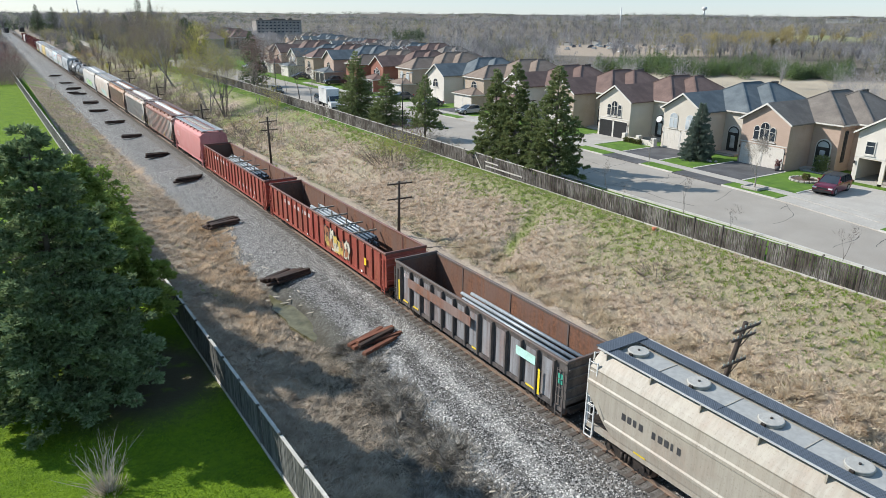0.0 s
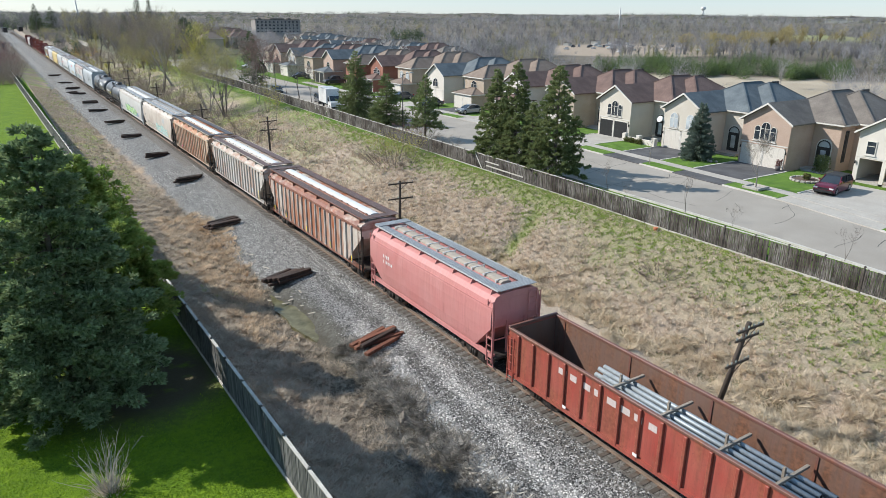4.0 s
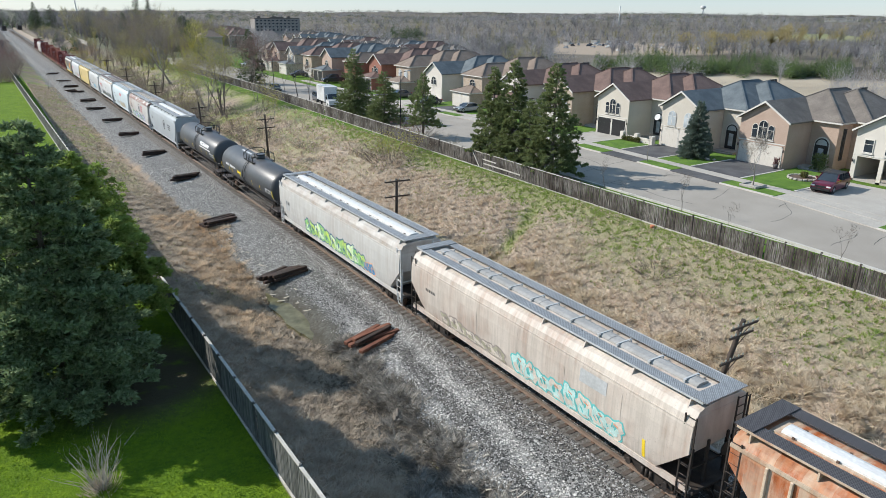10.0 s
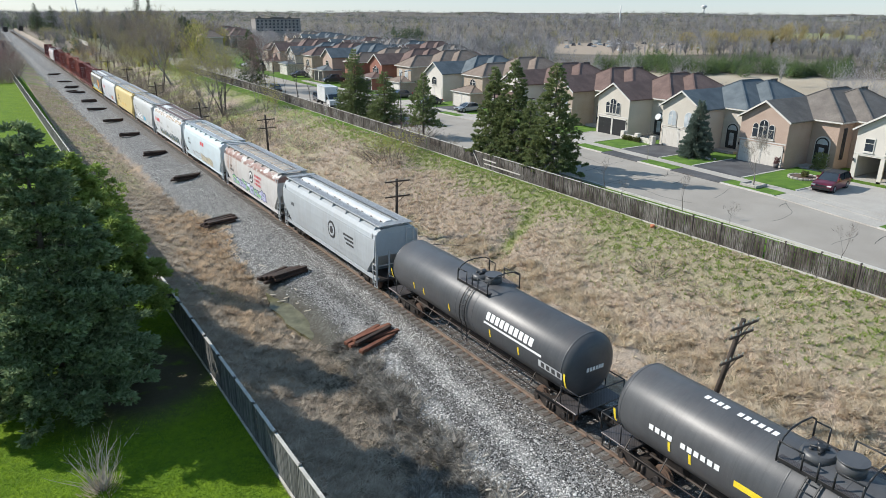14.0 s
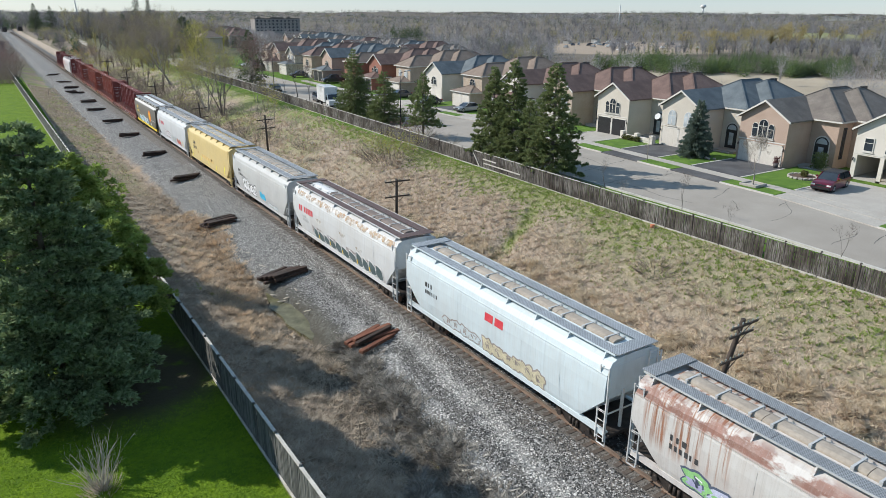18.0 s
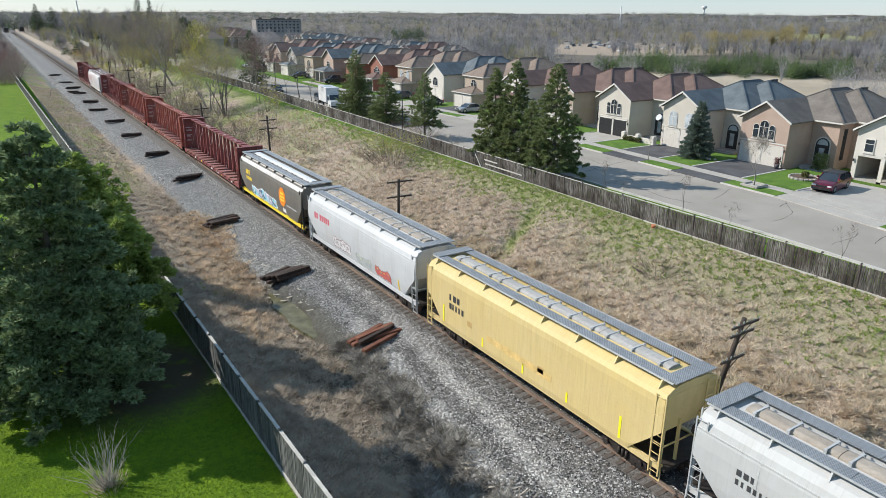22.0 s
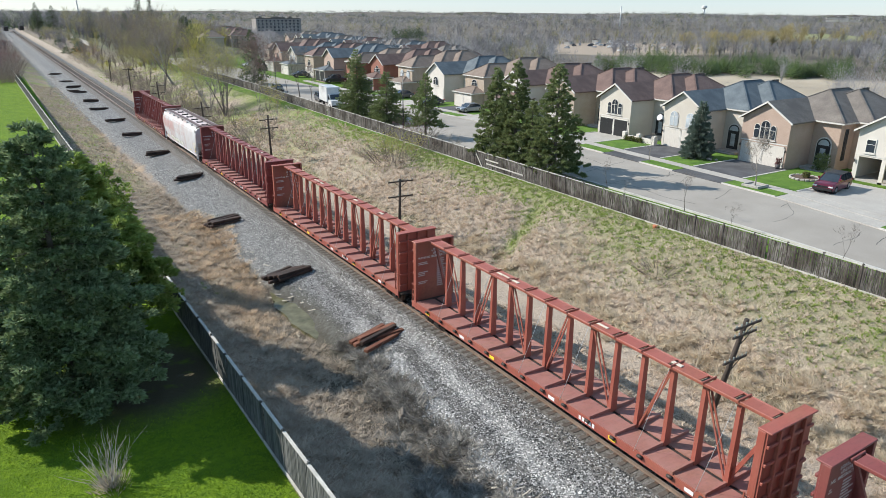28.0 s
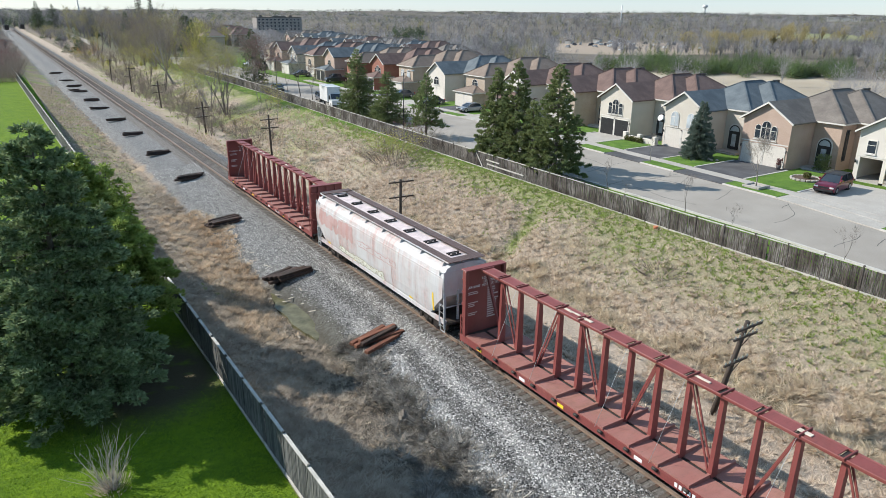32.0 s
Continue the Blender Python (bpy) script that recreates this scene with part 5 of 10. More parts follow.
def tank_wagon(label, y0, y1, sign):
    L = y1 - y0
    car = car_root("tank_wagon", label, "tank wagon", (y0 + y1) / 2, L)
    hb = L / 2 - 1.15
    seg = 48
    rings = []
    for d, f in ((0.0, 0.02), (0.03, 0.35), (0.10, 0.62), (0.22, 0.83), (0.38, 0.95), (0.55, 1.0)):
        rings.append((-hb + d, f))
    allr = rings + [(-1.5, 1.0), (1.5, 1.0)] + [(-y, f) for y, f in reversed(rings)]
    mk = lambda y, f: [(TR * f * math.sin(2 * math.pi * i / seg), y, TZ + TR * f * math.cos(2 * math.pi * i / seg)) for i in range(seg)]
    part("tank", Mb().loft([mk(y, f) for y, f in allr], True, True, True), P_TANK, car)
    for y in (-hb + 0.55, hb - 0.55, -0.75, 0.75):
        ring = lambda yy, r: [(r * math.sin(2 * math.pi * i / seg), yy, TZ + r * math.cos(2 * math.pi * i / seg)) for i in range(seg)]
        part("weld_band", Mb().loft([ring(y - 0.03, TR), ring(y - 0.02, TR + 0.008), ring(y + 0.02, TR + 0.008), ring(y + 0.03, TR)], False, True, True), P_TANK, car)
    # manway, valves, platform with rails
    top = TZ + TR
    part("manway", Mb().cyl((0, -0.5, top - 0.1), (0, -0.5, top + 0.36), 0.42, 22).cyl((0, -0.5, top + 0.36), (0, -0.5, top + 0.42), 0.46, 22), P_TANK, car)
    part("valve_bonnet", Mb().cyl((0, 0.5, top - 0.12), (0, 0.5, top + 0.16), 0.62, 20, 0.46), P_TANK, car)
    part("valve", Mb().cyl((0, 0.45, top), (0, 0.45, top + 0.32), 0.12, 12).cyl((0.22, 0.62, top), (0.22, 0.62, top + 0.28), 0.08, 10).cyl((-0.2, 0.66, top), (-0.2, 0.66, top + 0.25), 0.07, 10).cyl((-0.3, 0.35, top + 0.2), (0.35, 0.45, top + 0.2), 0.045, 8).cyl((0.1, 0.25, top + 0.24), (-0.15, 0.75, top + 0.24), 0.04, 8), BLACK, car)
    for s in (-1, 1):
        part("platform", Mb().box(*sorted((s * 0.64, s * 0.98)), -1.35, 1.25, top - 0.22, top - 0.18), GALVDARK, car)
        part("platform_edge", Mb().cbox(*sorted((s * 0.98, s * 1.03)), -1.37, 1.27, top - 0.28, top - 0.14, 0.008), BLACK, car)
        rail = Mb()
        for y in (-1.35, -0.05, 1.25):
            rail.cyl((s * 1.02, y, top - 0.3), (s * 1.02, y, top + 0.42), 0.034, 6)
        for y0_, y1_ in ((-1.35, -0.55), (0.45, 1.25)) if s < 0 else ((-1.35, -0.05), (0.75, 1.25)):
            rail.cyl((s * 1.02, y0_, top + 0.42), (s * 1.02, y1_, top + 0.42), 0.03, 6)
            rail.cyl((s * 1.02, y0_, top + 0.42), (s * 1.02, y0_, top - 0.2), 0.03, 6).cyl((s * 1.02, y1_, top + 0.42), (s * 1.02, y1_, top - 0.2), 0.03, 6)
        part("handrail", rail, BLACK, car)
        hoop = Mb()
        bow = [(-1.02, 0.2), (-0.8, 0.5), (-0.4, 0.68), (0.1, 0.72), (0.7, 0.68), (1.0, 0.5), (1.02, -0.2)]
        for (xa, za), (xb, zb) in zip(bow, bow[1:]):
            hoop.cyl((xa, s * 1.3 - 0.05, top + za), (xb, s * 1.3 - 0.05, top + zb), 0.032, 6)
        part("end_hoop", hoop, BLACK, car)
    for s in (-1, 1):
        lad = Mb()
        pts = [(s * (TR + 0.10) * math.sin(radians(a)), TZ + (TR + 0.10) * math.cos(radians(a))) for a in range(35, 125, 10)] + [(s * 1.40, 1.0)]
        for y in (-0.22, 0.22):
            for (xa, za), (xb, zb) in zip(pts, pts[1:]):
                lad.bar((xa, y, za), (xb, y, zb), 0.045, 0.045)
        for x, z in pts:
            lad.cyl((x, -0.22, z), (x, 0.22, z), 0.018, 5)
        part("ladder", lad, BLACK, car)
        gr = Mb()
        gr.cyl((s * 1.42, -hb + 0.6, 1.0), (s * 1.42, hb - 0.6, 1.0), 0.026, 6)
        for k in range(9):
            y = -hb + 0.9 + (2 * hb - 1.8) * k / 8
            gr.bar((s * 1.42, y, 1.0), (s * 1.05, y, 1.52), 0.04, 0.04)
        part("grab_rail", gr, STEEL, car)
        part("end_deck", Mb().cbox(-1.38, 1.38, *sorted((s * (hb - 1.1), s * (hb + 0.42))), 0.98, 1.06, 0.02), GALVDARK, car)
        part("saddle", Mb().prism([(-0.55, 0.75), (0.55, 0.75), (0.8, 1.45), (0.4, 1.3), (0.0, 1.2), (-0.4, 1.3), (-0.8, 1.45)], 1, *sorted((s * (hb - 3.1), s * (hb - 2.2)))), STEEL, car)
        for p, q in (((-1.34, hb + 0.5, 1.08), (-1.34, hb + 0.5, 1.95)), ((1.34, hb + 0.5, 1.08), (1.34, hb + 0.5, 1.95)), ((-1.34, hb + 0.5, 1.95), (1.34, hb + 0.5, 1.95)), ((-1.36, hb - 0.6, 1.08), (-1.36, hb - 0.6, 1.95)), ((-1.36, hb - 0.6, 1.95), (-1.36, hb + 0.5, 1.95)), ((1.36, hb - 0.6, 1.08), (1.36, hb - 0.6, 1.95)), ((1.36, hb - 0.6, 1.95), (1.36, hb + 0.5, 1.95))):
            part("end_rail", Mb().cyl((p[0], s * p[1], p[2]), (q[0], s * q[1], q[2]), 0.03, 6), BLACK, car)
        part("stirrup", Mb().bar((-1.38, s * (hb + 0.3), 0.5), (-1.38, s * (hb + 0.3), 1.0), 0.04, 0.04).bar((-1.38, s * (hb - 0.1), 0.5), (-1.38, s * (hb - 0.1), 1.0), 0.04, 0.04).bar((-1.38, s * (hb + 0.3), 0.5), (-1.38, s * (hb - 0.1), 0.5), 0.04, 0.04), BLACK, car)
    part("centre_sill", Mb().box(-0.28, 0.28, -L / 2 + 0.45, L / 2 - 0.45, 0.7, 1.02), STEEL, car)
    part("brake_pipe", Mb().cyl((-0.6, -hb + 1, 0.85), (-0.6, hb - 1, 0.85), 0.05, 6).cbox(0.3, 0.9, -1.2, 0.2, 0.55, 0.95, 0.04), STEEL, car)
    for k, y in enumerate((-hb + 0.25, -hb + 3.4, -hb + 5.6, 1.3, 3.9, hb - 3.0, hb - 0.35)):
        arc_mark(car, y, y + 0.11, 92 if k else 88, 108 if 0 < k < 6 else 116, YELLOW)
    arc_mark(car, -hb + 0.45, -hb + 2.0, 90, 103, GREYPAINT, 0.011)
    for k in range(4):
        arc_mark(car, -hb + 0.55 + 0.35 * k, -hb + 0.78 + 0.35 * k, 92, 101, BLACKMARK, 0.016)
    if sign:
        # company lettering: plain white blocks over a white swoosh
        for k in range(10):
            y = -1.9 - 0.36 * k
            arc_mark(car, y - 0.27, y, 62 + 0.1 * k, 77, WHITEMARK, 0.013)
        arc_mark(car, -6.1, -1.8, 81, 85, WHITEMARK, 0.013)
    else:
        for k in range(10):
            y = hb - 2.0 - 0.28 * k - (0.3 if k > 3 else 0)
            arc_mark(car, y - 0.2, y, 82, 90, WHITEMARK, 0.013)
            yy = hb - 3.2 - 0.26 * k - (0.3 if k > 3 else 0)
            arc_mark(car, yy - 0.18, yy, 0, 9, WHITEMARK, 0.013)
        arc_mark(car, 1.1, 2.2, 88, 97, YELLOW, 0.013)
    for k in range(6):
        mb = Mb().box(-0.5 + 0.17 * k, -0.38 + 0.17 * k, -hb - 0.004, -hb + 0.05, 2.62, 2.8)
        part("lettering", mb, WHITEMARK, car)
    running_gear(car, L, 2.0)
    return car


tank_wagon("black tank wagon with yellow reflector strips", GAPS[10], GAPS[11], False)
tank_wagon("black tank wagon with a white company sign on its side", GAPS[11], GAPS[12], True)

# cars 12 to 19: covered hoppers
P_GREY = painted("grey_paint_car", (0.40, 0.43, 0.45), amount=0.04, streak=0.3, dirt=(0.3, 0.3, 0.29))
car, pf, hb = hopper("plain grey covered hopper wagon with a round emblem", GAPS[12], GAPS[13], P_GREY, CURVED, GALV, WHITE, posts=GREYPAINT)
part("emblem", Mb().cyl((-1.58, -1.5, 2.75), (-1.592, -1.5, 2.75), 0.62, 28), BLACKMARK, car, "round dark emblem")
part("emblem_centre", Mb().cyl((-1.594, -1.5, 2.75), (-1.60, -1.5, 2.75), 0.46, 24), P_GREY, car)
part("emblem_core", Mb().cyl((-1.602, -1.5, 2.72), (-1.606, -1.5, 2.72), 0.3, 6), BLACKMARK, car)
for k in range(3):
    mark(car, pf, -hb + 3.0, -hb + 4.6 - 0.2 * k, 2.9 - 0.28 * k, 3.05 - 0.28 * k, BLACKMARK)
bars(car, pf, hb - 1.7, 2.7, 3, BLACKMARK, 0.16, 0.26)
P_RUSTY13 = painted("peeling_white_paint", (0.56, 0.545, 0.525), amount=0.12, streak=0.25, rust=(0.38, 0.17, 0.11), dirt=(0.4, 0.33, 0.28), band=((0.25, 0.115, 0.085), (0.42, 0.5)), spot=(3.4, 7.0, (0.33, 0.15, 0.085)))
car, pf, hb = hopper("peeling white hopper wagon with rust patches and blue graffiti", GAPS[13], GAPS[14], P_RUSTY13, CURVED, GALV, TAN, posts=GREYPAINT)
bars(car, pf, hb - 1.8, 2.75, 3, BLACKMARK, 0.18, 0.24)
bars(car, pf, hb - 1.8, 2.4, 6, BLACKMARK, 0.14, 0.22)
graffiti(car, pf, -hb + 3.4, hb - 2.6, 1.25, 2.2, [colour("dark_blue_spray", (0.09, 0.11, 0.16)), colour("lilac_spray", (0.38, 0.37, 0.55)), colour("pale_blue_spray", (0.5, 0.52, 0.66)), colour("green_spray", (0.25, 0.5, 0.2)), colour("white_spray", (0.75, 0.75, 0.75))], 21, 9)
part("emblem", Mb().cyl((-1.58, -0.8, 2.95), (-1.592, -0.8, 2.95), 0.55, 28), BLACKMARK, car, "round dark emblem")
part("emblem_centre", Mb().cyl((-1.594, -0.8, 2.95), (-1.60, -0.8, 2.95), 0.42, 24), WHITEMARK, car)
part("emblem_core", Mb().cyl((-1.602, -0.8, 2.93), (-1.606, -0.8, 2.93), 0.27, 6), BLACKMARK, car)
for k, n in enumerate((8, 7, 7)):
    bars(car, pf, -1.75, 3.15 - 0.36 * k, n + 1, REDMARK, 0.16, 0.22, 0.06)
P_WHITE14 = painted("bluish_white_paint", (0.56, 0.64, 0.67), amount=0.03, streak=0.3, dirt=(0.5, 0.5, 0.48))
car, pf, hb = hopper("clean bluish-white covered hopper wagon with a red mark", GAPS[14], GAPS[15], P_WHITE14, CURVED, GALVPALE, TAN, posts=WHITE)
bars(car, pf, hb - 2.1, 2.85, 3, BLACKMARK, 0.2, 0.26)
bars(car, pf, hb - 2.1, 2.45, 6, BLACKMARK, 0.14, 0.22)
# the red company mark, as two plain blocks
for y0, y1 in ((-0.45, 0.2), (-1.25, -0.6)):
    mark(car, pf, y0, y1, 3.0, 3.42, REDMARK)
graffiti(car, pf, 0.8, 3.9, 1.3, 1.95, [colour("grey_spray", (0.30, 0.26, 0.24)), P_WHITE14, colour("grey_spray", (0.30, 0.26, 0.24))], 25, 4)
graffiti(car, pf, -4.3, 0.4, 1.25, 2.1, [colour("grey_spray", (0.30, 0.26, 0.24)), colour("straw_spray", (0.52, 0.47, 0.33)), colour("grey_spray", (0.30, 0.26, 0.24))], 26, 6)
P_WHITE15 = painted("stained_white_paint", (0.60, 0.615, 0.62), amount=0.08, streak=0.3, rust=(0.5, 0.36, 0.22), dirt=(0.46, 0.42, 0.37))
BROWNHATCH = plain("brown_hatch", (0.17, 0.135, 0.115), (0.24, 0.195, 0.165), 0.8, 0.7)


def thin_paint(name, c1, c2, lo, hi, scale=2.6):
    """Paint or rust so thin that the coat below shows through in places."""
    m, t, b = nodes(name, 0.7)
    v = coords(t)
    t.links.new(mixed(t, noise_of(t, v, 1.6, 4), c1, c2), b.inputs["Base Color"])
    t.links.new(noise_of(t, v, scale, 6, lo, hi, 0.7), b.inputs["Alpha"])
    return m


OCHRE = thin_paint("ochre_stain", (0.38, 0.23, 0.12), (0.50, 0.37, 0.23), 0.38, 0.70)
FAINT = thin_paint("faint_ochre_stain", (0.52, 0.42, 0.28), (0.56, 0.48, 0.36), 0.42, 0.75)
MAUVE = thin_paint("scuffed_mauve_spray", (0.30, 0.25, 0.24), (0.45, 0.41, 0.40), 0.40, 0.66, 4.0)
TEAL = plain("dark_teal_spray", (0.075, 0.11, 0.115), (0.14, 0.18, 0.185), 1.5, 0.6)


def shape(car, prof, pts, mat, lift, name="marking"):
    """A patch of paint on the side that faces the lawn: an outline in y and z, laid on in strips."""
    ys = [p[0] for p in pts]
    vs, n = [], 9
    for i in range(n):
        y = min(ys) + 0.004 + (max(ys) - min(ys) - 0.008) * i / (n - 1)
        zs = [a[1] + (b[1] - a[1]) * (y - a[0]) / (b[0] - a[0]) for a, b in zip(pts, pts[1:] + pts[:1]) if (a[0] - y) * (b[0] - y) < 0]
        for k in range(5):
            z = min(zs) + (max(zs) - min(zs)) * k / 4
            vs.append((-(width_at(prof, z) + lift), y, z))
    part(name, Mb().add(vs, [(5 * i + k, 5 * i + k + 1, 5 * i + k + 6, 5 * i + k + 5) for i in range(n - 1) for k in range(4)]), mat, car)


def stain(car, prof, yc, half, z0, z1, mat, seed):
    """A ragged stain below the edge of the roof."""
    r = random.Random(seed)
    n, vs = 30, []
    for i in range(n):
        f = 2 * i / (n - 1) - 1
        tall = (1 - f * f) ** 0.5
        lo, hi = z1 - (z1 - z0) * (0.1 + 0.9 * tall * r.uniform(0.6, 1.0)), z1 - r.uniform(0, 0.06)
        for k in range(4):
            z = lo + (hi - lo) * k / 3
            vs.append((-(width_at(prof, z) + 0.016), yc + f * half, z))
    part("stain", Mb().add(vs, [(4 * i + k, 4 * i + k + 1, 4 * i + k + 5, 4 * i + k + 4) for i in range(n - 1) for k in range(3)]), mat, car)


car, pf, hb = hopper("white covered hopper wagon with brown walkways and ochre stains", GAPS[15], GAPS[16], P_WHITE15, CURVED, GALVBROWN, BROWNHATCH, posts=GREYPAINT)
roof = pf[-1][1]
part("hatch_sheet", Mb().loft([[(-0.35, y, roof + 0.03), (-0.34, y, roof + 0.11), (-0.17, y, roof + 0.19), (0.17, y, roof + 0.19), (0.34, y, roof + 0.11), (0.35, y, roof + 0.03)] for y in (hb - 4.4, hb - 1.0)], False, False), WHITE, car, "white sheet over the first hatch")
for k in range(9):
    y = hb - 1.5 - (2 * hb - 2.6) * k / 8
    stain(car, pf, y, 0.78 + 0.1 * (k % 3), 3.76, 4.26, OCHRE, 300 + k)
for k, (y, z) in enumerate(((hb - 5.0, 2.9), (-0.8, 2.95), (-3.4, 2.6))):
    stain(car, pf, y, 0.5, z - 0.35, z, FAINT, 320 + k)
bars(car, pf, hb - 1.9, 2.35, 3, GREYPAINT, 0.15, 0.2)
bars(car, pf, hb - 1.9, 2.05, 6, GREYPAINT, 0.13, 0.2)
rg = random.Random(31)
yy = hb - 4.0
for k in range(11):
    w = rg.uniform(0.75, 1.1)
    z0, z1 = 1.26 + rg.uniform(0, 0.08), 2.05 + rg.uniform(-0.1, 0.2)
    pts = [(yy, z0 + 0.3), (yy - 0.1, z1), (yy - w * 0.55, z1 - 0.08), (yy - w, z1 - 0.22), (yy - w - 0.08, z0 + 0.12), (yy - w * 0.5, z0)]
    if k % 3 == 0:
        stain(car, pf, yy - 0.5, 0.9, 1.24, 2.15, MAUVE, 340 + k)
    cy, cz = yy - w / 2, (z0 + z1) / 2
    shape(car, pf, [(cy + (y - cy) * 1.14, cz + (z - cz) * 1.17) for y, z in pts], WHITEMARK, 0.024)
    shape(car, pf, pts, TEAL, 0.032)
    if k % 2:
        shape(car, pf, [(yy - 0.2, z0 + 0.1), (yy - 0.07, z0 + 0.1), (yy - 0.07, z0 + 0.42), (yy - 0.2, z0 + 0.42)], YELLOWMARK, 0.04)
    yy -= w + 0.06
for k in range(7):
    mark(car, pf, hb - 1.5 - 0.36 * k - (0.25 if k > 1 else 0), hb - 1.24 - 0.36 * k - (0.25 if k > 1 else 0), 2.75, 3.2, REDMARK)
mark(car, pf, -hb + 2.0, -hb + 2.2, 1.3, 2.1, YELLOWMARK, slant=0.2)
P_LGREY = painted("light_grey_paint", (0.50, 0.505, 0.495), amount=0.05, streak=0.28, dirt=(0.42, 0.4, 0.38))
car, pf, hb = hopper("light grey covered hopper wagon with white and black graffiti", GAPS[16], GAPS[17], P_LGREY, CURVED, GALV, TAN, posts=GREYPAINT)
bars(car, pf, hb - 1.7, 2.85, 3, BLACKMARK, 0.18, 0.24)
bars(car, pf, hb - 1.7, 2.5, 6, BLACKMARK, 0.14, 0.22)
graffiti(car, pf, hb - 6.6, hb - 2.9, 1.3, 2.5, [colour("black_spray", (0.03, 0.03, 0.03)), colour("white_spray", (0.75, 0.75, 0.75)), colour("white_spray", (0.75, 0.75, 0.75)), colour("olive_spray", (0.35, 0.4, 0.2))], 41, 5)
graffiti(car, pf, -1.6, -0.4, 1.5, 2.15, [colour("cyan_spray", (0.06, 0.42, 0.62)), colour("cyan_spray", (0.06, 0.42, 0.62)), colour("cyan_spray", (0.06, 0.42, 0.62))], 43, 2)
graffiti(car, pf, -hb + 2.6, -2.2, 1.25, 1.6, [colour("slate_spray", (0.25, 0.27, 0.28)), colour("pale_spray", (0.6, 0.66, 0.66)), colour("rose_spray", (0.6, 0.4, 0.38))], 44, 8)
P_YEL = painted("buff_yellow_paint", (0.62, 0.475, 0.205), amount=0.03, streak=0.25, dirt=(0.42, 0.31, 0.15), pale=(0.63, 0.51, 0.265))
P_HATCHG = plain("grey_hatch", (0.36, 0.345, 0.32), (0.44, 0.42, 0.39), 0.8, 0.6)
car, pf, hb = hopper("yellow covered hopper wagon with galvanised walkways", GAPS[17], GAPS[18], P_YEL, FLAT, GALV, P_HATCHG, posts=P_YEL)
bars(car, pf, hb - 2.2, 2.75, 3, BLACKMARK, 0.28, 0.36, 0.08)
bars(car, pf, hb - 2.2, 2.25, 5, BLACKMARK, 0.22, 0.34, 0.07)
for y in (hb - 1.6, hb - 5.2, hb - 8.4, hb - 11.4, -hb + 2.0):
    mark(car, pf, y - 0.12, y, 1.3, 1.8 if abs(y) < hb - 2.2 else 2.3, colour("bright_yellow", (0.9, 0.8, 0.02)))
for y, c in ((hb - 3.9, "brown_plate"), (hb - 9.5, "brown_plate")):
    mark(car, pf, y - 0.4, y, 1.9, 2.2, colour(c, (0.45, 0.3, 0.12)))
mark(car, pf, -2.2, hb - 5.6, 1.75, 2.1, colour("faint_mark", (0.62, 0.44, 0.17)))
P_WHITE18 = painted("greyish_white_paint", (0.545, 0.56, 0.57), amount=0.06, streak=0.28, dirt=(0.45, 0.44, 0.43))
car, pf, hb = hopper("greyish-white covered hopper wagon with red marks and graffiti", GAPS[18], GAPS[19], P_WHITE18, CURVED, GALV, TAN, posts=GREYPAINT)
for k in range(7):
    mark(car, pf, hb - 1.5 - 0.36 * k - (0.25 if k > 1 else 0), hb - 1.24 - 0.36 * k - (0.25 if k > 1 else 0), 2.75, 3.2, colour("faded_red_mark", (0.5, 0.1, 0.13)))
graffiti(car, pf, hb - 7.2, hb - 4.4, 1.5, 2.3, [colour("maroon_spray", (0.28, 0.2, 0.2)), colour("pale_grey_spray", (0.62, 0.61, 0.62)), colour("pale_grey_spray", (0.62, 0.61, 0.62))], 51, 5)
graffiti(car, pf, -2.4, hb - 8.2, 1.4, 2.1, [colour("grey_spray2", (0.4, 0.43, 0.43)), colour("grey_spray2", (0.4, 0.43, 0.43)), colour("yellow_spray", (0.85, 0.75, 0.12))], 52, 5)
graffiti(car, pf, -hb + 3.0, -hb + 5.0, 1.4, 2.1, [colour("maroon_spray", (0.28, 0.2, 0.2)), colour("red_spray", (0.55, 0.12, 0.1)), colour("yellow_spray", (0.85, 0.75, 0.12))], 53, 4)
mark(car, pf, -hb + 1.9, -hb + 2.05, 1.3, 2.0, YELLOWMARK)
P_DARK = painted("dark_olive_grey_paint", (0.125, 0.115, 0.10), dirt=(0.22, 0.2, 0.17), amount=0.06, streak=0.3, pale=(0.17, 0.155, 0.135))
car, pf, hb = hopper("dark grey covered hopper wagon with white roof and orange emblem", GAPS[19], GAPS[20], P_DARK, CURVED, GALV, WHITE, top=painted("chalky_roof_paint", (0.60, 0.59, 0.565), amount=0.12, streak=0.35, dirt=(0.36, 0.3, 0.25)), posts=BLACK, stripe=YELLOWMARK)
bars(car, pf, hb - 1.9, 2.95, 3, YELLOWMARK, 0.3, 0.42, 0.08)
bars(car, pf, hb - 1.9, 2.45, 6, YELLOWMARK, 0.2, 0.3, 0.07)
octo = lambda r: [(-3.6 + r * math.cos(radians(22.5 + 45 * i)), 2.75 + r * math.sin(radians(22.5 + 45 * i))) for i in range(8)]
part("emblem", Mb().prism(octo(0.82), 0, -1.588, -1.57), ORANGEMARK, car, "orange eight-sided emblem")
part("emblem_bars", Mb().box(-1.60, -1.59, -4.0, -3.2, 2.95, 3.15).box(-1.60, -1.59, -4.1, -3.1, 2.65, 2.82).box(-1.60, -1.59, -4.1, -3.1, 2.4, 2.55), YELLOWMARK, car)
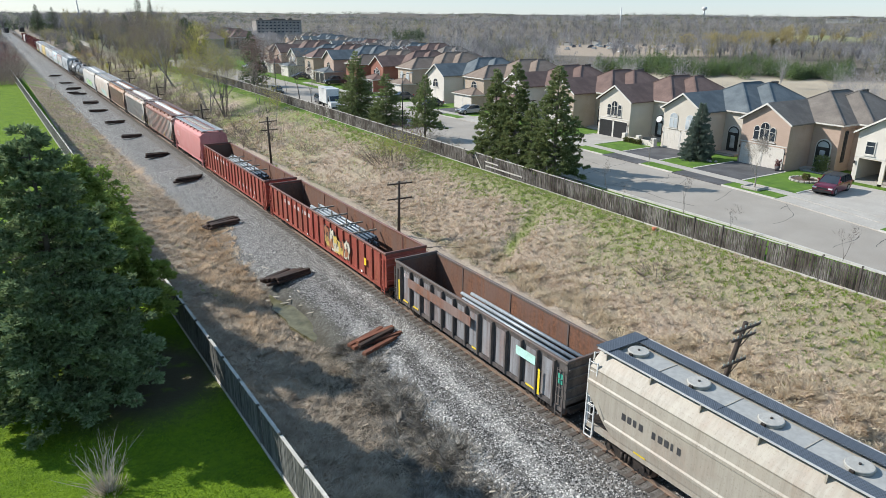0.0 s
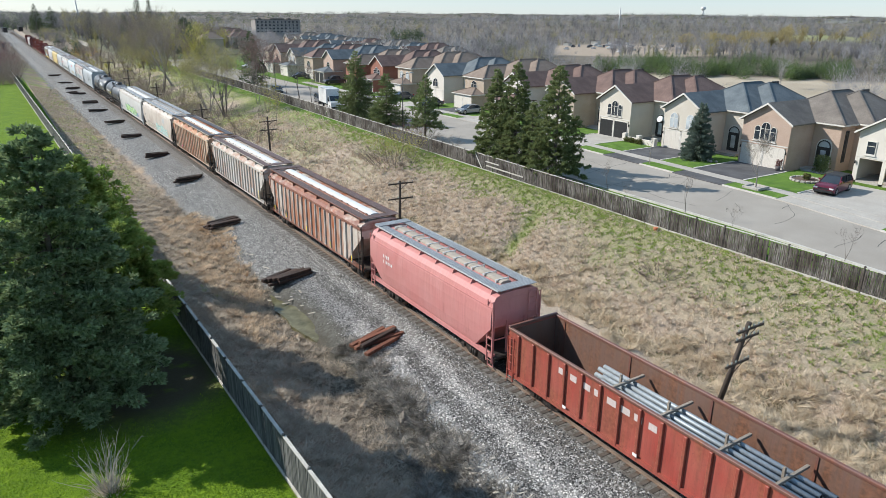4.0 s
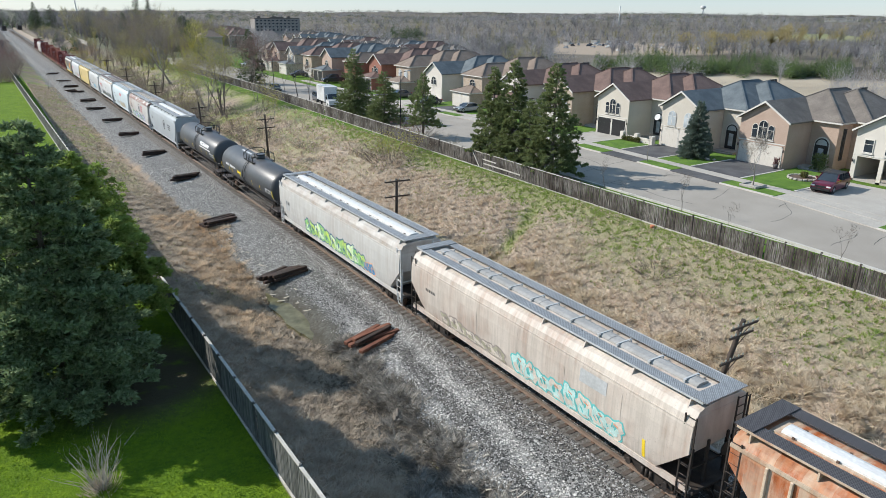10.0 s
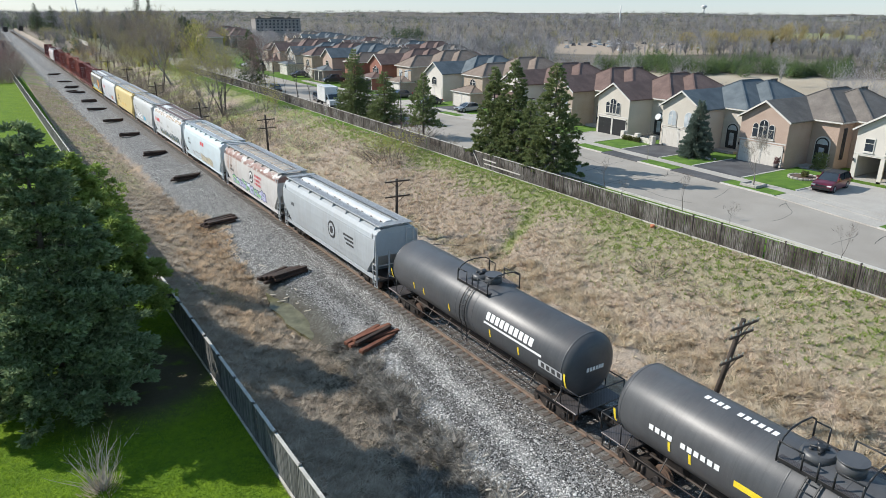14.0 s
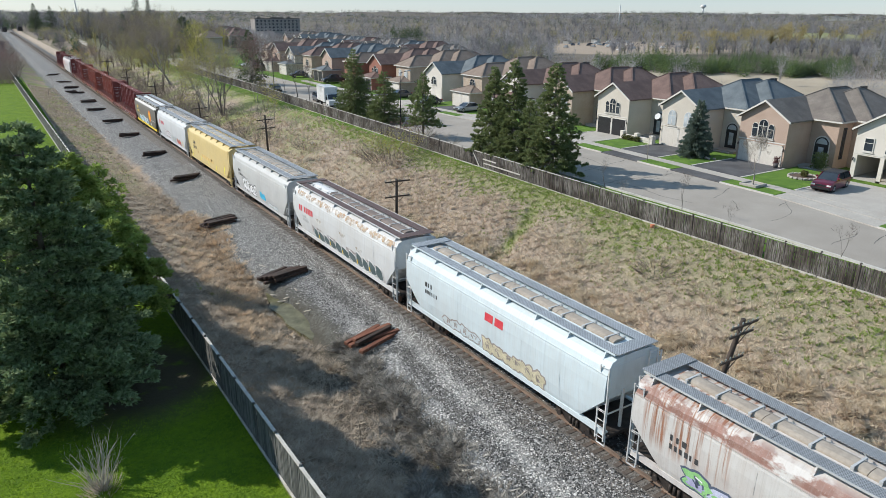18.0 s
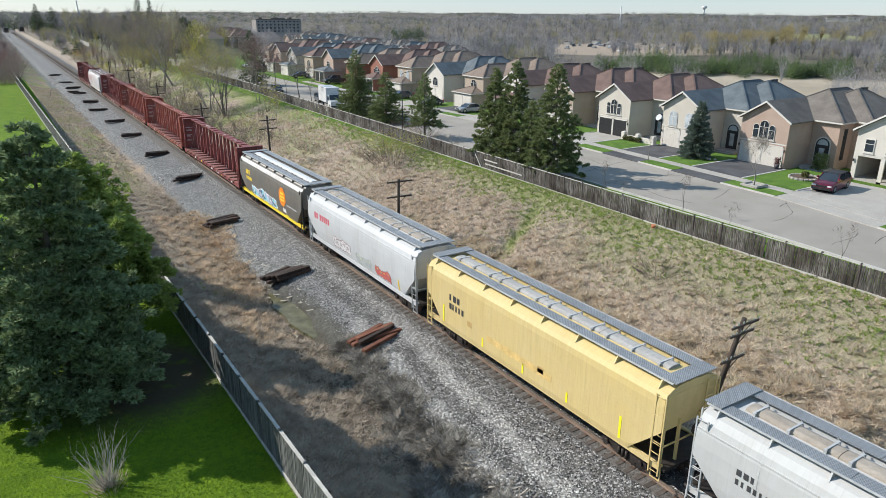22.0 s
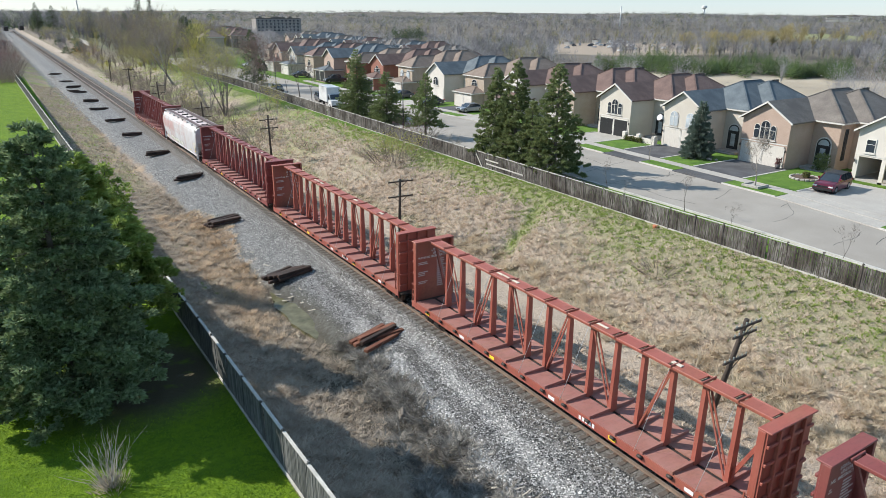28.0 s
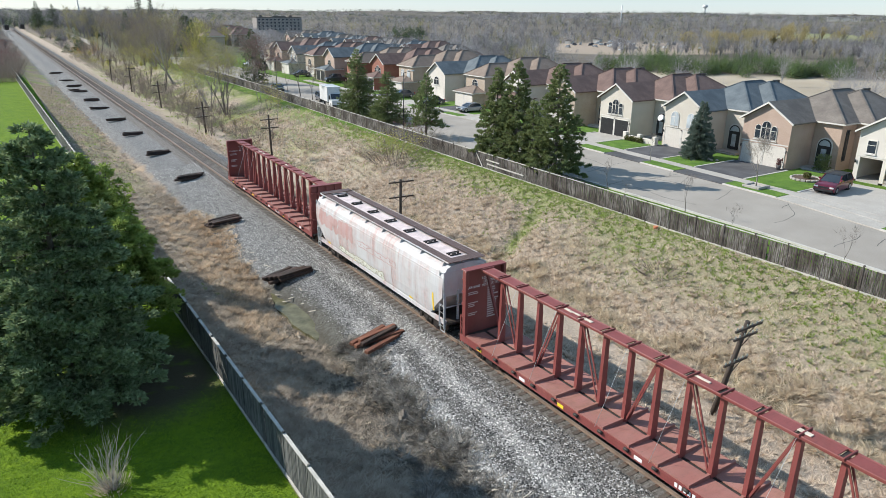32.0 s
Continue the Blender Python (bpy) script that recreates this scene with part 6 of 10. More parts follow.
graffiti(car, pf, -1.9, hb - 3.4, 1.28, 2.3, [colour("white_spray", (0.75, 0.75, 0.75)), colour("sky_spray", (0.25, 0.55, 0.65)), colour("navy_spray", (0.05, 0.13, 0.22)), colour("pale_blue_spray", (0.5, 0.52, 0.66)), colour("straw_spray", (0.66, 0.6, 0.42))], 61, 7)
mark(car, pf, -4.2, -3.5, 1.45, 1.8, WHITEMARK)
bars(car, pf, -4.6, 2.2, 12, WHITEMARK, 0.13, 0.1, 0.05)
for y in (hb - 3.0, 0.5, -4.5):
    mark(car, pf, y, y + 0.6, 1.22, 1.32, colour("bright_yellow", (0.9, 0.8, 0.02)))

# cars 20 to 23 and 25: centre-beam lumber wagons
P_BEAM = painted("dull_red_beam_paint", (0.205, 0.05, 0.045), dirt=(0.10, 0.04, 0.035), amount=0.14, streak=0.3, rust=(0.22, 0.09, 0.05), pale=(0.265, 0.085, 0.075))
P_BEAM2 = painted("faded_red_beam_paint", (0.31, 0.082, 0.058), dirt=(0.14, 0.055, 0.042), amount=0.22, streak=0.3, rust=(0.30, 0.13, 0.055), pale=(0.37, 0.13, 0.095))
P_DECK = painted("dull_red_deck", (0.30, 0.125, 0.105), amount=0.26, streak=0.2, rust=(0.30, 0.15, 0.08), rough=0.7, pale=(0.37, 0.19, 0.16))


def words(car, text, x, y, z, size, mat, turn):
    cu = bpy.data.curves.new("lettering", 'FONT')
    cu.body, cu.size, cu.align_x, cu.extrude = text, size, 'CENTER', 0.002
    ob = new("lettering_source", cu)
    me = bpy.data.meshes.new_from_object(ob.evaluated_get(bpy.context.evaluated_depsgraph_get()))
    bpy.data.objects.remove(ob)
    me.materials.append(mat)
    o = new("lettering", me)
    o.parent = car
    o.matrix_basis = Matrix.Translation((x, y, z)) @ turn


FACE_NEAR = Matrix.Rotation(radians(90), 4, 'X')           # reads from the near end


def centre_beam(label, L, paint, deck):
    car = thing("centre_beam_wagon", Matrix(), label, "lumber wagon", "cars of the goods train")
    hb = L / 2 - 0.85
    top = 4.63
    H = 1.28
    n = 15
    # deck panels with raised bolsters between
    for k in range(n):
        ya, yb = -hb + 0.36 + (2 * hb - 0.72) * k / n, -hb + 0.36 + (2 * hb - 0.72) * (k + 1) / n
        for s in (-1, 1):
            part("deck_panel", Mb().add([(s * 0.1, ya + 0.06, 1.02), (s * 1.34, ya + 0.06, 1.10), (s * 1.34, yb - 0.06, 1.10), (s * 0.1, yb - 0.06, 1.02), (s * 0.1, ya + 0.06, 0.97), (s * 1.34, ya + 0.06, 1.05), (s * 1.34, yb - 0.06, 1.05), (s * 0.1, yb - 0.06, 0.97)], [(0, 1, 2, 3), (4, 5, 6, 7), (0, 1, 5, 4), (1, 2, 6, 5), (2, 3, 7, 6), (3, 0, 4, 7)]), deck, car)
        if k:
            part("riser", Mb().box(-1.38, -0.15, ya - 0.055, ya + 0.055, 0.98, 1.20).box(0.15, 1.38, ya - 0.055, ya + 0.055, 0.98, 1.20), deck, car)
            part("winch", Mb().cyl((-1.46, ya - 0.12, 0.98), (-1.46, ya + 0.12, 0.98), 0.07, 8), STEEL, car)
    part("under_deck", Mb().box(-1.30, 1.30, -hb, hb, 0.90, 0.955), STEEL, car)
    for s in (-1, 1):
        part("side_sill", Mb().box(*sorted((s * 1.345, s * 1.41)), -hb, hb, 0.72, 1.06), paint, car)
    part("centre_sill", Mb().box(-0.3, 0.3, -L / 2 + 0.45, L / 2 - 0.45, 0.55, 0.90), STEEL, car)
    # bulkheads
    for s in (-1, 1):
        y0, y1 = sorted((s * (hb - 0.06), s * hb))
        part("bulkhead", Mb().box(-H, H, y0, y1, 0.95, top + 0.02), paint, car)
        for q in (-1, 1):
            part("bulkhead_post", Mb().cbox(*sorted((q * (H + 0.03), q * (H - 0.14))), *sorted((s * (hb - 0.34), s * (hb - 0.062))), 1.0, top + 0.03, 0.015), paint, car)
        rb = Mb()
        for z in (1.3, 2.0, 2.7, 3.4, 4.1):
            rb.cbox(-H, H, *sorted((s * hb, s * (hb + 0.10))), z, z + 0.12, 0.015)
        for x in (-0.7, 0.0, 0.7):
            rb.cbox(x - 0.06, x + 0.06, *sorted((s * hb, s * (hb + 0.13))), 1.0, top, 0.015)
        part("bulkhead_rib", rb, paint, car)
        part("bulkhead_cap", Mb().cbox(-H - 0.04, H + 0.04, *sorted((s * (hb - 0.36), s * (hb + 0.14))), top + 0.035, top + 0.10, 0.02), paint, car)
        part("end_platform", Mb().box(-1.3, 1.3, *sorted((s * hb, s * (hb + 0.3))), 0.85, 0.95), STEEL, car)
        part("ladder", shared(("blad", paint.name), lambda: ladder_mesh(paint, 0.6, 2.2, 0.4, 5)), None, car, at=pose(-1.36, s * (hb - 0.2), 0))
    # top chord: two edge bars with plates that leave gaps over the posts
    for s in (-1, 1):
        part("chord_edge", Mb().cbox(*sorted((s * 0.29, s * 0.36)), -hb + 0.36, hb - 0.36, top - 0.10, top + 0.03, 0.015), paint, car)
    pitch = (2 * hb - 0.72) / n
    for k in range(n):
        ya = -hb + 0.36 + pitch * k + 0.20
        part("chord_plate", Mb().box(-0.288, 0.288, ya - 0.04, ya + pitch - 0.36, top - 0.02, top + 0.02), paint, car)
    for k in range(n + 1):
        y = -hb + 0.36 + pitch * k
        part("chord_strap", Mb().cbox(-0.40, 0.40, y - 0.10, y - 0.035, top - 0.02, top + 0.075, 0.012), paint, car)
        part("chord_slot", Mb().box(-0.285, 0.285, y - 0.03, y + 0.14, top - 0.06, top - 0.035), STEEL, car)
    # posts, tapered, and diagonals
    pm = fixed(Mb().loft([[(-0.19, -0.085, 1.0), (0.19, -0.085, 1.0), (0.19, 0.085, 1.0), (-0.19, 0.085, 1.0)], [(-0.11, -0.085, 4.53), (0.11, -0.085, 4.53), (0.11, 0.085, 4.53), (-0.11, 0.085, 4.53)]]).data("post", paint))
    for k in range(1, n):
        y = -hb + 0.36 + pitch * k
        part("post", pm, None, car, at=pose(0, y, 0))
        if k < n - 1 and k % 2 == 1:
            up = k % 4 == 1
            part("diagonal", Mb().bar((-0.10, y + 0.1, 1.1 if up else 4.4), (-0.10, y + pitch * 1.0 - 0.1, 4.4 if up else 1.1), 0.04, 0.075).bar((0.10, y + 0.1, 1.1 if up else 4.4), (0.10, y + pitch - 0.1, 4.4 if up else 1.1), 0.04, 0.075), paint, car)
    for s in (-1, 1):
        part("end_brace", Mb().bar((0, s * (hb - 0.4), 4.4), (0, s * (hb - 0.4 - pitch), 1.2), 0.1, 0.14), paint, car)
    for k in (1, 3, 6, 8, 11, 13):
        y = -hb + 0.36 + pitch * k
        part("cable", Mb().cyl((-0.30, y, top - 0.05), (-1.42, y + 0.35, 1.02), 0.009, 4), GREYPAINT, car, "slack steel tie-down cable")
    # boards of dunnage left on the chord
    r = random.Random(int(L * 10))
    for k in range(5):
        y = r.uniform(-hb + 1, hb - 1)
        part("dunnage", Mb().cbox(-0.05 - 0.02 * k % 3, 0.05, y, y + r.uniform(0.4, 0.7), top + 0.022, top + 0.06, 0.006), NEWWOOD, car, "left-over piece of pale wood")
    # side markings
    for k, y in enumerate((-hb + 2.2, -hb + 6.0, -1.5, 3.0, hb - 5.5, hb - 2.0)):
        part("marking", Mb().box(-1.422, -1.412, y, y + 0.4, 0.80, 0.96), YELLOW if k % 2 else WHITEMARK, car)
    for k in range(5):
        part("lettering", Mb().box(-1.422, -1.412, -hb + 8.0 - 0.2 * k, -hb + 8.13 - 0.2 * k, 0.80, 0.98), WHITEMARK, car)
    # notices on the inner face of the far bulkhead
    yb = hb - 0.068
    for i, q in enumerate(("LOADING AND", "UNLOADING", "INSTRUCTIONS")):
        words(car, q, 0.62, yb, 3.95 - 0.2 * i, 0.2, WHITEMARK, FACE_NEAR)
    words(car, "WARNING", -0.68, yb, 3.55, 0.2, WHITEMARK, FACE_NEAR)
    nt = Mb()
    for i in range(14):
        nt.box(0.3, 0.3 + r.uniform(0.4, 0.75), yb - 0.004, yb + 0.006, 3.35 - 0.13 * i, 3.41 - 0.13 * i)
    for z in (3.3, 3.2, 2.7, 2.6, 2.5, 2.1, 2.0):
        nt.box(-1.0, -1.0 + r.uniform(0.4, 0.75), yb - 0.004, yb + 0.006, z, z + 0.05)
    part("notice", nt, PALEMARK, car, "rows of small stencilled lettering")["kind"] = "stuff"
    running_gear(car, L, 1.9)
    return car


cb1 = centre_beam("dull red centre-beam lumber wagon, empty", 24.1, P_BEAM, P_DECK)
cb2 = centre_beam("faded red centre-beam lumber wagon, empty", 24.1, P_BEAM2, P_DECK)
places = [(cb1, 20), (cb2, 22), (cb2, 21), (cb1, 23), (cb1, 25)]
for i, (c, k) in enumerate(places):
    y = (GAPS[k] + GAPS[k + 1]) / 2
    if i < 2:
        c.matrix_basis = pose(0, y, 0)
    else:
        c = copy_thing(c, pose(0, y, 0))
    MOVERS.append((c, y))
P_LAST = painted("pale_blue_grey_paint", (0.55, 0.55, 0.555), amount=0.35, streak=0.35, rust=(0.55, 0.24, 0.19), dirt=(0.5, 0.48, 0.42))
car, pf, hb = hopper("pale hopper wagon with faded red patches and brown roof walks", GAPS[24], GAPS[25], P_LAST, CURVED, GALVBROWN, colour("pinkish_white_roof", (0.56, 0.47, 0.45)), "seven", posts=GREYPAINT)
graffiti(car, pf, -1.8, 4.8, 1.3, 1.75, [colour("olive_spray", (0.35, 0.4, 0.2)), colour("pale_spray2", (0.62, 0.63, 0.55)), colour("pale_spray2", (0.62, 0.63, 0.55))], 71, 10)
bars(car, pf, hb - 1.5, 2.6, 6, GREYPAINT, 0.2, 0.26)
P_PINKPATCH = painted("worn_red_patch", (0.47, 0.27, 0.245), amount=0.1, streak=0.5, dirt=(0.5, 0.48, 0.48), pale=(0.52, 0.39, 0.37))
graffiti(car, pf, 2.6, hb - 0.6, 2.55, 3.7, [P_PINKPATCH, P_PINKPATCH, P_PINKPATCH], 77, 5)
graffiti(car, pf, -3.5, 1.6, 2.6, 3.0, [P_PINKPATCH, P_LAST, P_LAST], 78, 4)
for y in (hb - 2.2, 2.3, -hb + 3.4):
    mark(car, pf, y, y + 0.4, 1.25, 1.4, YELLOWMARK)
mark(car, pf, -hb + 0.9, -hb + 1.05, 1.5, 2.6, YELLOWMARK)

# ---------------------------------------------------------------- houses
STUCCO = plain("cream_stucco", (0.52, 0.475, 0.41), (0.58, 0.535, 0.465), 0.5, 0.9, 0, 0.1, fine=20)
STUCCO2 = plain("pale_stucco", (0.58, 0.54, 0.485), (0.64, 0.60, 0.54), 0.5, 0.9, 0, 0.1, fine=20)
BRICKPINK = striped("pinkish_brick", (0.41, 0.305, 0.245), (0.47, 0.36, 0.295), 4.3, 'Z', c3=(0.33, 0.235, 0.185))
BRICKRED = striped("red_brick", (0.25, 0.115, 0.085), (0.31, 0.15, 0.11), 4.3, 'Z', c3=(0.24, 0.08, 0.05))
BRICKTAN = striped("tan_brick", (0.37, 0.305, 0.245), (0.44, 0.37, 0.305), 4.3, 'Z', c3=(0.33, 0.25, 0.17))
ROOFBROWN = striped("brown_shingle", (0.125, 0.083, 0.07), (0.19, 0.128, 0.108), 2.4, 'Z', c3=(0.10, 0.058, 0.05))
ROOFBLUE = striped("blue_grey_shingle", (0.09, 0.11, 0.122), (0.15, 0.175, 0.185), 2.4, 'Z', c3=(0.07, 0.085, 0.10))
ROOFGREY = striped("grey_brown_shingle", (0.14, 0.12, 0.105), (0.21, 0.185, 0.16), 2.4, 'Z', c3=(0.09, 0.08, 0.07))
ROOFTAN = striped("tan_shingle", (0.19, 0.145, 0.115), (0.25, 0.195, 0.155), 2.4, 'Z', c3=(0.13, 0.1, 0.08))
TRIM = plain("white_trim", (0.58, 0.555, 0.51), (0.66, 0.635, 0.59), 1.0, 0.7, 0, 0.05)
GDBLACK = striped("black_garage_door", (0.016, 0.016, 0.018), (0.03, 0.03, 0.032), 0.9, 'Z', 0.5)
GDWHITE = plain("white_garage_door", (0.60, 0.56, 0.50), (0.66, 0.62, 0.56), 0.8, 0.6, 0, 0.02)
DOORDARK = plain("dark_door", (0.02, 0.02, 0.022), (0.04, 0.04, 0.042), 1.5, 0.4, 0, 0.05)


def arch(w, h, y, z, n=10):
    """Outline of an arched opening: y the middle, z the sill."""
    r = w / 2
    return [(y - r, z), (y + r, z)] + [(y + r * math.cos(math.pi * i / n), z + h - r + r * math.sin(math.pi * i / n)) for i in range(n + 1)]


def window(h, y, z, w, hh, arched, x=0.0, pane=GLASS, bars_n=1):
    """A window on a wall that faces the street: frame, pane, glazing bars, sill."""
    out = arch(w + 0.12, hh + 0.09, y, z - 0.04) if arched else [(y - w / 2 - 0.09, z - 0.09), (y + w / 2 + 0.09, z - 0.09), (y + w / 2 + 0.09, z + hh + 0.09), (y - w / 2 - 0.09, z + hh + 0.09)]
    inn = arch(w, hh, y, z) if arched else [(y - w / 2, z), (y + w / 2, z), (y + w / 2, z + hh), (y - w / 2, z + hh)]
    f = part("window", Mb().prism(out, 0, x - 0.07, x + 0.02), TRIM, h)
    part("pane", Mb().prism(inn, 0, x - 0.085, x - 0.075), pane, f)
    gb = Mb()
    for k in range(bars_n):
        yy = y - w / 2 + w * (k + 1) / (bars_n + 1)
        gb.box(x - 0.10, x - 0.088, yy - 0.03, yy + 0.03, z, z + hh - (0.12 * w if arched else 0))
    gb.box(x - 0.10, x - 0.088, y - w / 2, y + w / 2, z + hh * 0.62, z + hh * 0.62 + 0.05)
    part("glazing_bar", gb, TRIM, f)
    part("sill", Mb().box(x - 0.14, x + 0.01, y - w / 2 - 0.15, y + w / 2 + 0.15, z - 0.2, z - 0.1), TRIM, f)


def gable_roof(h, y0, y1, x0, x1, eave, ridge, mat, over=0.35):
    m = (y0 + y1) / 2
    k = (ridge - eave) / (m - y0)
    a, b = y0 - over, y1 + over
    e = eave - k * over
    part("roof", Mb().prism([(a, e + 0.06), (m, ridge + 0.06), (b, e + 0.06), (b, e + 0.20), (m, ridge + 0.22), (a, e + 0.20)], 0, x0 - over, x1), mat, h)
    part("bargeboard", Mb().prism([(a - 0.02, e + 0.0), (m, ridge + 0.0), (b + 0.02, e + 0.0), (b + 0.02, e + 0.19), (m, ridge + 0.21), (a - 0.02, e + 0.19)], 0, x0 - over - 0.09, x0 - over - 0.003), TRIM, h)


def hip_roof(h, x0, x1, y0, y1, eave, ridge, mat, over=0.45, vents=True):
    x0, x1, y0, y1 = x0 - over, x1 + over, y0 - over, y1 + over
    half = min(x1 - x0, y1 - y0) / 2
    if x1 - x0 > y1 - y0:
        r = [(x0 + half, (y0 + y1) / 2), (x1 - half * 0.8, (y0 + y1) / 2)]
    else:
        r = [((x0 + x1) / 2, y0 + half), ((x0 + x1) / 2, y1 - half)]
    z = eave + 0.06
    vs = [(x0, y0, z), (x1, y0, z), (x1, y1, z), (x0, y1, z), (*r[0], ridge), (*r[1], ridge)]
    if x1 - x0 > y1 - y0:
        fs = [(0, 1, 5, 4), (1, 2, 5), (2, 3, 4, 5), (3, 0, 4), (0, 3, 2, 1)]
    else:
        fs = [(0, 1, 4), (1, 2, 5, 4), (2, 3, 5), (3, 0, 4, 5), (0, 3, 2, 1)]
    part("roof", Mb().add(vs, fs), mat, h)
    part("eave_board", Mb().box(x0 + 0.02, x1 - 0.02, y0 + 0.02, y1 - 0.02, eave - 0.12, eave + 0.055), TRIM, h)
    # pale ridge and hip caps
    cap = Mb()
    for i, j in ((0, 4), (3, 4), (1, 5), (2, 5), (4, 5)) if x1 - x0 > y1 - y0 else ((0, 4), (1, 4), (2, 5), (3, 5), (4, 5)):
        cap.bar(Vector(vs[i]) + Vector((0, 0, 0.02)), Vector(vs[j]) + Vector((0, 0, 0.02)), 0.2, 0.05)
    part("ridge_cap", cap, mat, h)
    for k in range(3 if vents else 0):
        xx = r[0][0] + (r[1][0] - r[0][0]) * (k + 0.5) / 3 + 0.8
        part("roof_vent", Mb().box(xx - 0.12, xx + 0.12, r[0][1] - 0.12, r[0][1] + 0.12, ridge - 0.2, ridge + 0.12), DOORDARK, h)


def house(x, y, wall, roof, door, front, label, z0=1.5, lamp=True, open_garage=False, entry=True, gw=5.7, ew=4.7, facing=0, tall=5.0, detail=True, low=False, hipped=False, panes=False):
    """A two-storey house; its garage gable faces the street (towards -X), the entrance stands back beside it."""
    h = thing("house", pose(x, y, z0, 0, 0, facing), label, "house", "houses of the street")
    e, rdg = tall, tall + 1.8
    back = 16.0
    gx = -2.4 if low else 0.0
    up_ = 0.35 if low else 0.0
    if low:
        part("garage", Mb().box(gx, -0.004, 0.05, gw - 0.05, -0.4, 2.62), wall, h)
        hip_roof(h, gx, 2.0, 0.05, gw - 0.05, 2.6, 3.55, roof, 0.35, False)
    if open_garage:
        part("garage_wall", Mb().box(0, 0.2, -0.0, 0.45, -0.3, 2.35).box(0, 0.2, gw / 2 - 0.2, gw / 2 + 0.2, -0.3, 2.35).box(0, 0.2, gw - 0.45, gw, -0.3, 2.35).box(0.2, 6.4, 0, 0.18, -0.3, 2.35).box(0.2, 6.4, gw - 0.18, gw, -0.3, 2.35).box(6.2, 6.4, 0.18, gw - 0.18, -0.3, 2.35), wall, h)
        part("garage_floor", Mb().box(0.0, 6.4, 0, gw, -0.3, 0.06), CONCRETE, h)
        part("wall", Mb().prism([(0, 2.35), (gw, 2.35), (gw, e), (gw / 2, rdg), (0, e)], 0, 0, 6.4), wall, h)
        part("shelf", Mb().box(5.6, 6.1, 0.6, 4.9, 0.9, 1.0).box(5.6, 6.1, 0.6, 4.9, 1.6, 1.7).cbox(5.0, 6.0, 1.0, 2.2, 0.06, 0.85, 0.05), WOOD, h)
    else:
        part("wall", Mb().prism([(0, -0.4), (gw, -0.4), (gw, e)] + ([] if hipped else [(gw / 2, rdg)]) + [(0, e)], 0, 0, 6.4), wall, h)
        for k in range(2):
            yy = gw * (0.27 + 0.46 * k)
            f = part("garage_door", Mb().box(gx - 0.03, gx + 0.03, yy - 1.18, yy + 1.18, 0.02, 2.22), door, h)
            part("door_frame", Mb().box(gx - 0.06, gx, yy - 1.30, yy - 1.185, 0.0, 2.34).box(gx - 0.06, gx, yy + 1.185, yy + 1.30, 0.0, 2.34).box(gx - 0.06, gx, yy - 1.30, yy + 1.30, 2.225, 2.34), TRIM, f)
            if detail:
                sh = fixed(Mb().box(-0.042, -0.031, 0, 0.46, 0, 0.42).data("door_panel", door))
                for j in range(4):
                    for i in range(4):
                        part("door_panel", sh, door, f, at=pose(0, yy - 1.1 + 0.56 * i, 0.1 + 0.53 * j))
    part("main_wall", Mb().box(6.4, back, -0.02, gw, -0.4, e - 0.02).box(4.4, back, -3.0, -0.022, -0.4, e - 0.02).box(7.2, back, -ew, -3.002, -0.4, e - 0.02), wall, h)
    if hipped:
        hip_roof(h, 0.0, 9.0, 0, gw, e + 0.002, rdg + 0.2, roof, 0.4, False)
    else:
        gable_roof(h, 0, gw, 0, 9.0, e, rdg, roof)
    # the plan steps back twice beside the garage; both steps carry a hip up to one ridge height
    hip_roof(h, 4.4, back, -3.0, gw, e, tall + 2.95, roof, 0.45, False)
    hip_roof(h, 7.2, back + 0.4, -ew, gw - 3.0 + ew - 3.4, e + 0.004, tall + 2.955, roof, 0.44, detail)
    # entrance
    if entry:
        yy = -1.5
        d = part("entrance", Mb().prism(arch(1.7, 3.1, yy, 0.25), 0, 4.34, 4.42), TRIM, h)
        part("front_door", Mb().prism(arch(1.5, 2.95, yy, 0.25), 0, 4.30, 4.335), DOORDARK, d)
        part("door_glass", Mb().box(4.28, 4.297, yy - 0.3, yy + 0.3, 0.6, 2.1).prism(arch(1.2, 0.62, yy, 2.45), 0, 4.28, 4.297), SKYGLASS, d)
        part("porch", Mb().box(2.9, 4.39, -2.98, -0.03, -0.4, 0.12).box(2.5, 2.898, -2.6, -0.4, -0.4, -0.02), CONCRETE, h)
        f = part("side_window", Mb().box(5.3, 5.95, -3.06, -2.99, 0.9, 4.3), DOORDARK, h)
        part("pane", Mb().box(5.4, 5.85, -3.08, -3.062, 1.0, 4.2), GLASS, f)
    if lamp and detail:
        for q in (0.12, gw - 0.12):
            part("wall_lamp", Mb().cyl((-0.12, q, 1.75), (-0.12, q, 2.05), 0.07, 8), BLACK, h)
    if front == "triple":
        window(h, gw / 2, 2.95 + up_, 1.0, 1.9 - up_, True, bars_n=1)
        window(h, gw / 2 + 0.95, 2.95, 0.6, 1.45, True, bars_n=0)
        window(h, gw / 2 - 0.95, 2.95, 0.6, 1.45, True, bars_n=0)
    elif front == "pair":
        for q in (1.65, 4.05):
            window(h, q, 2.7 + up_ * 2, 1.15, 1.75 - up_, True, pane=SKYGLASS)
    elif front == "wide":
        window(h, 1.75, 2.85, 1.9, 1.5, False, bars_n=1)
        window(h, 4.35, 2.9, 0.8, 1.2, False, bars_n=0)
    elif front == "small":
        window(h, gw / 2, 2.9 + up_, 1.6, 1.4, True, bars_n=1)
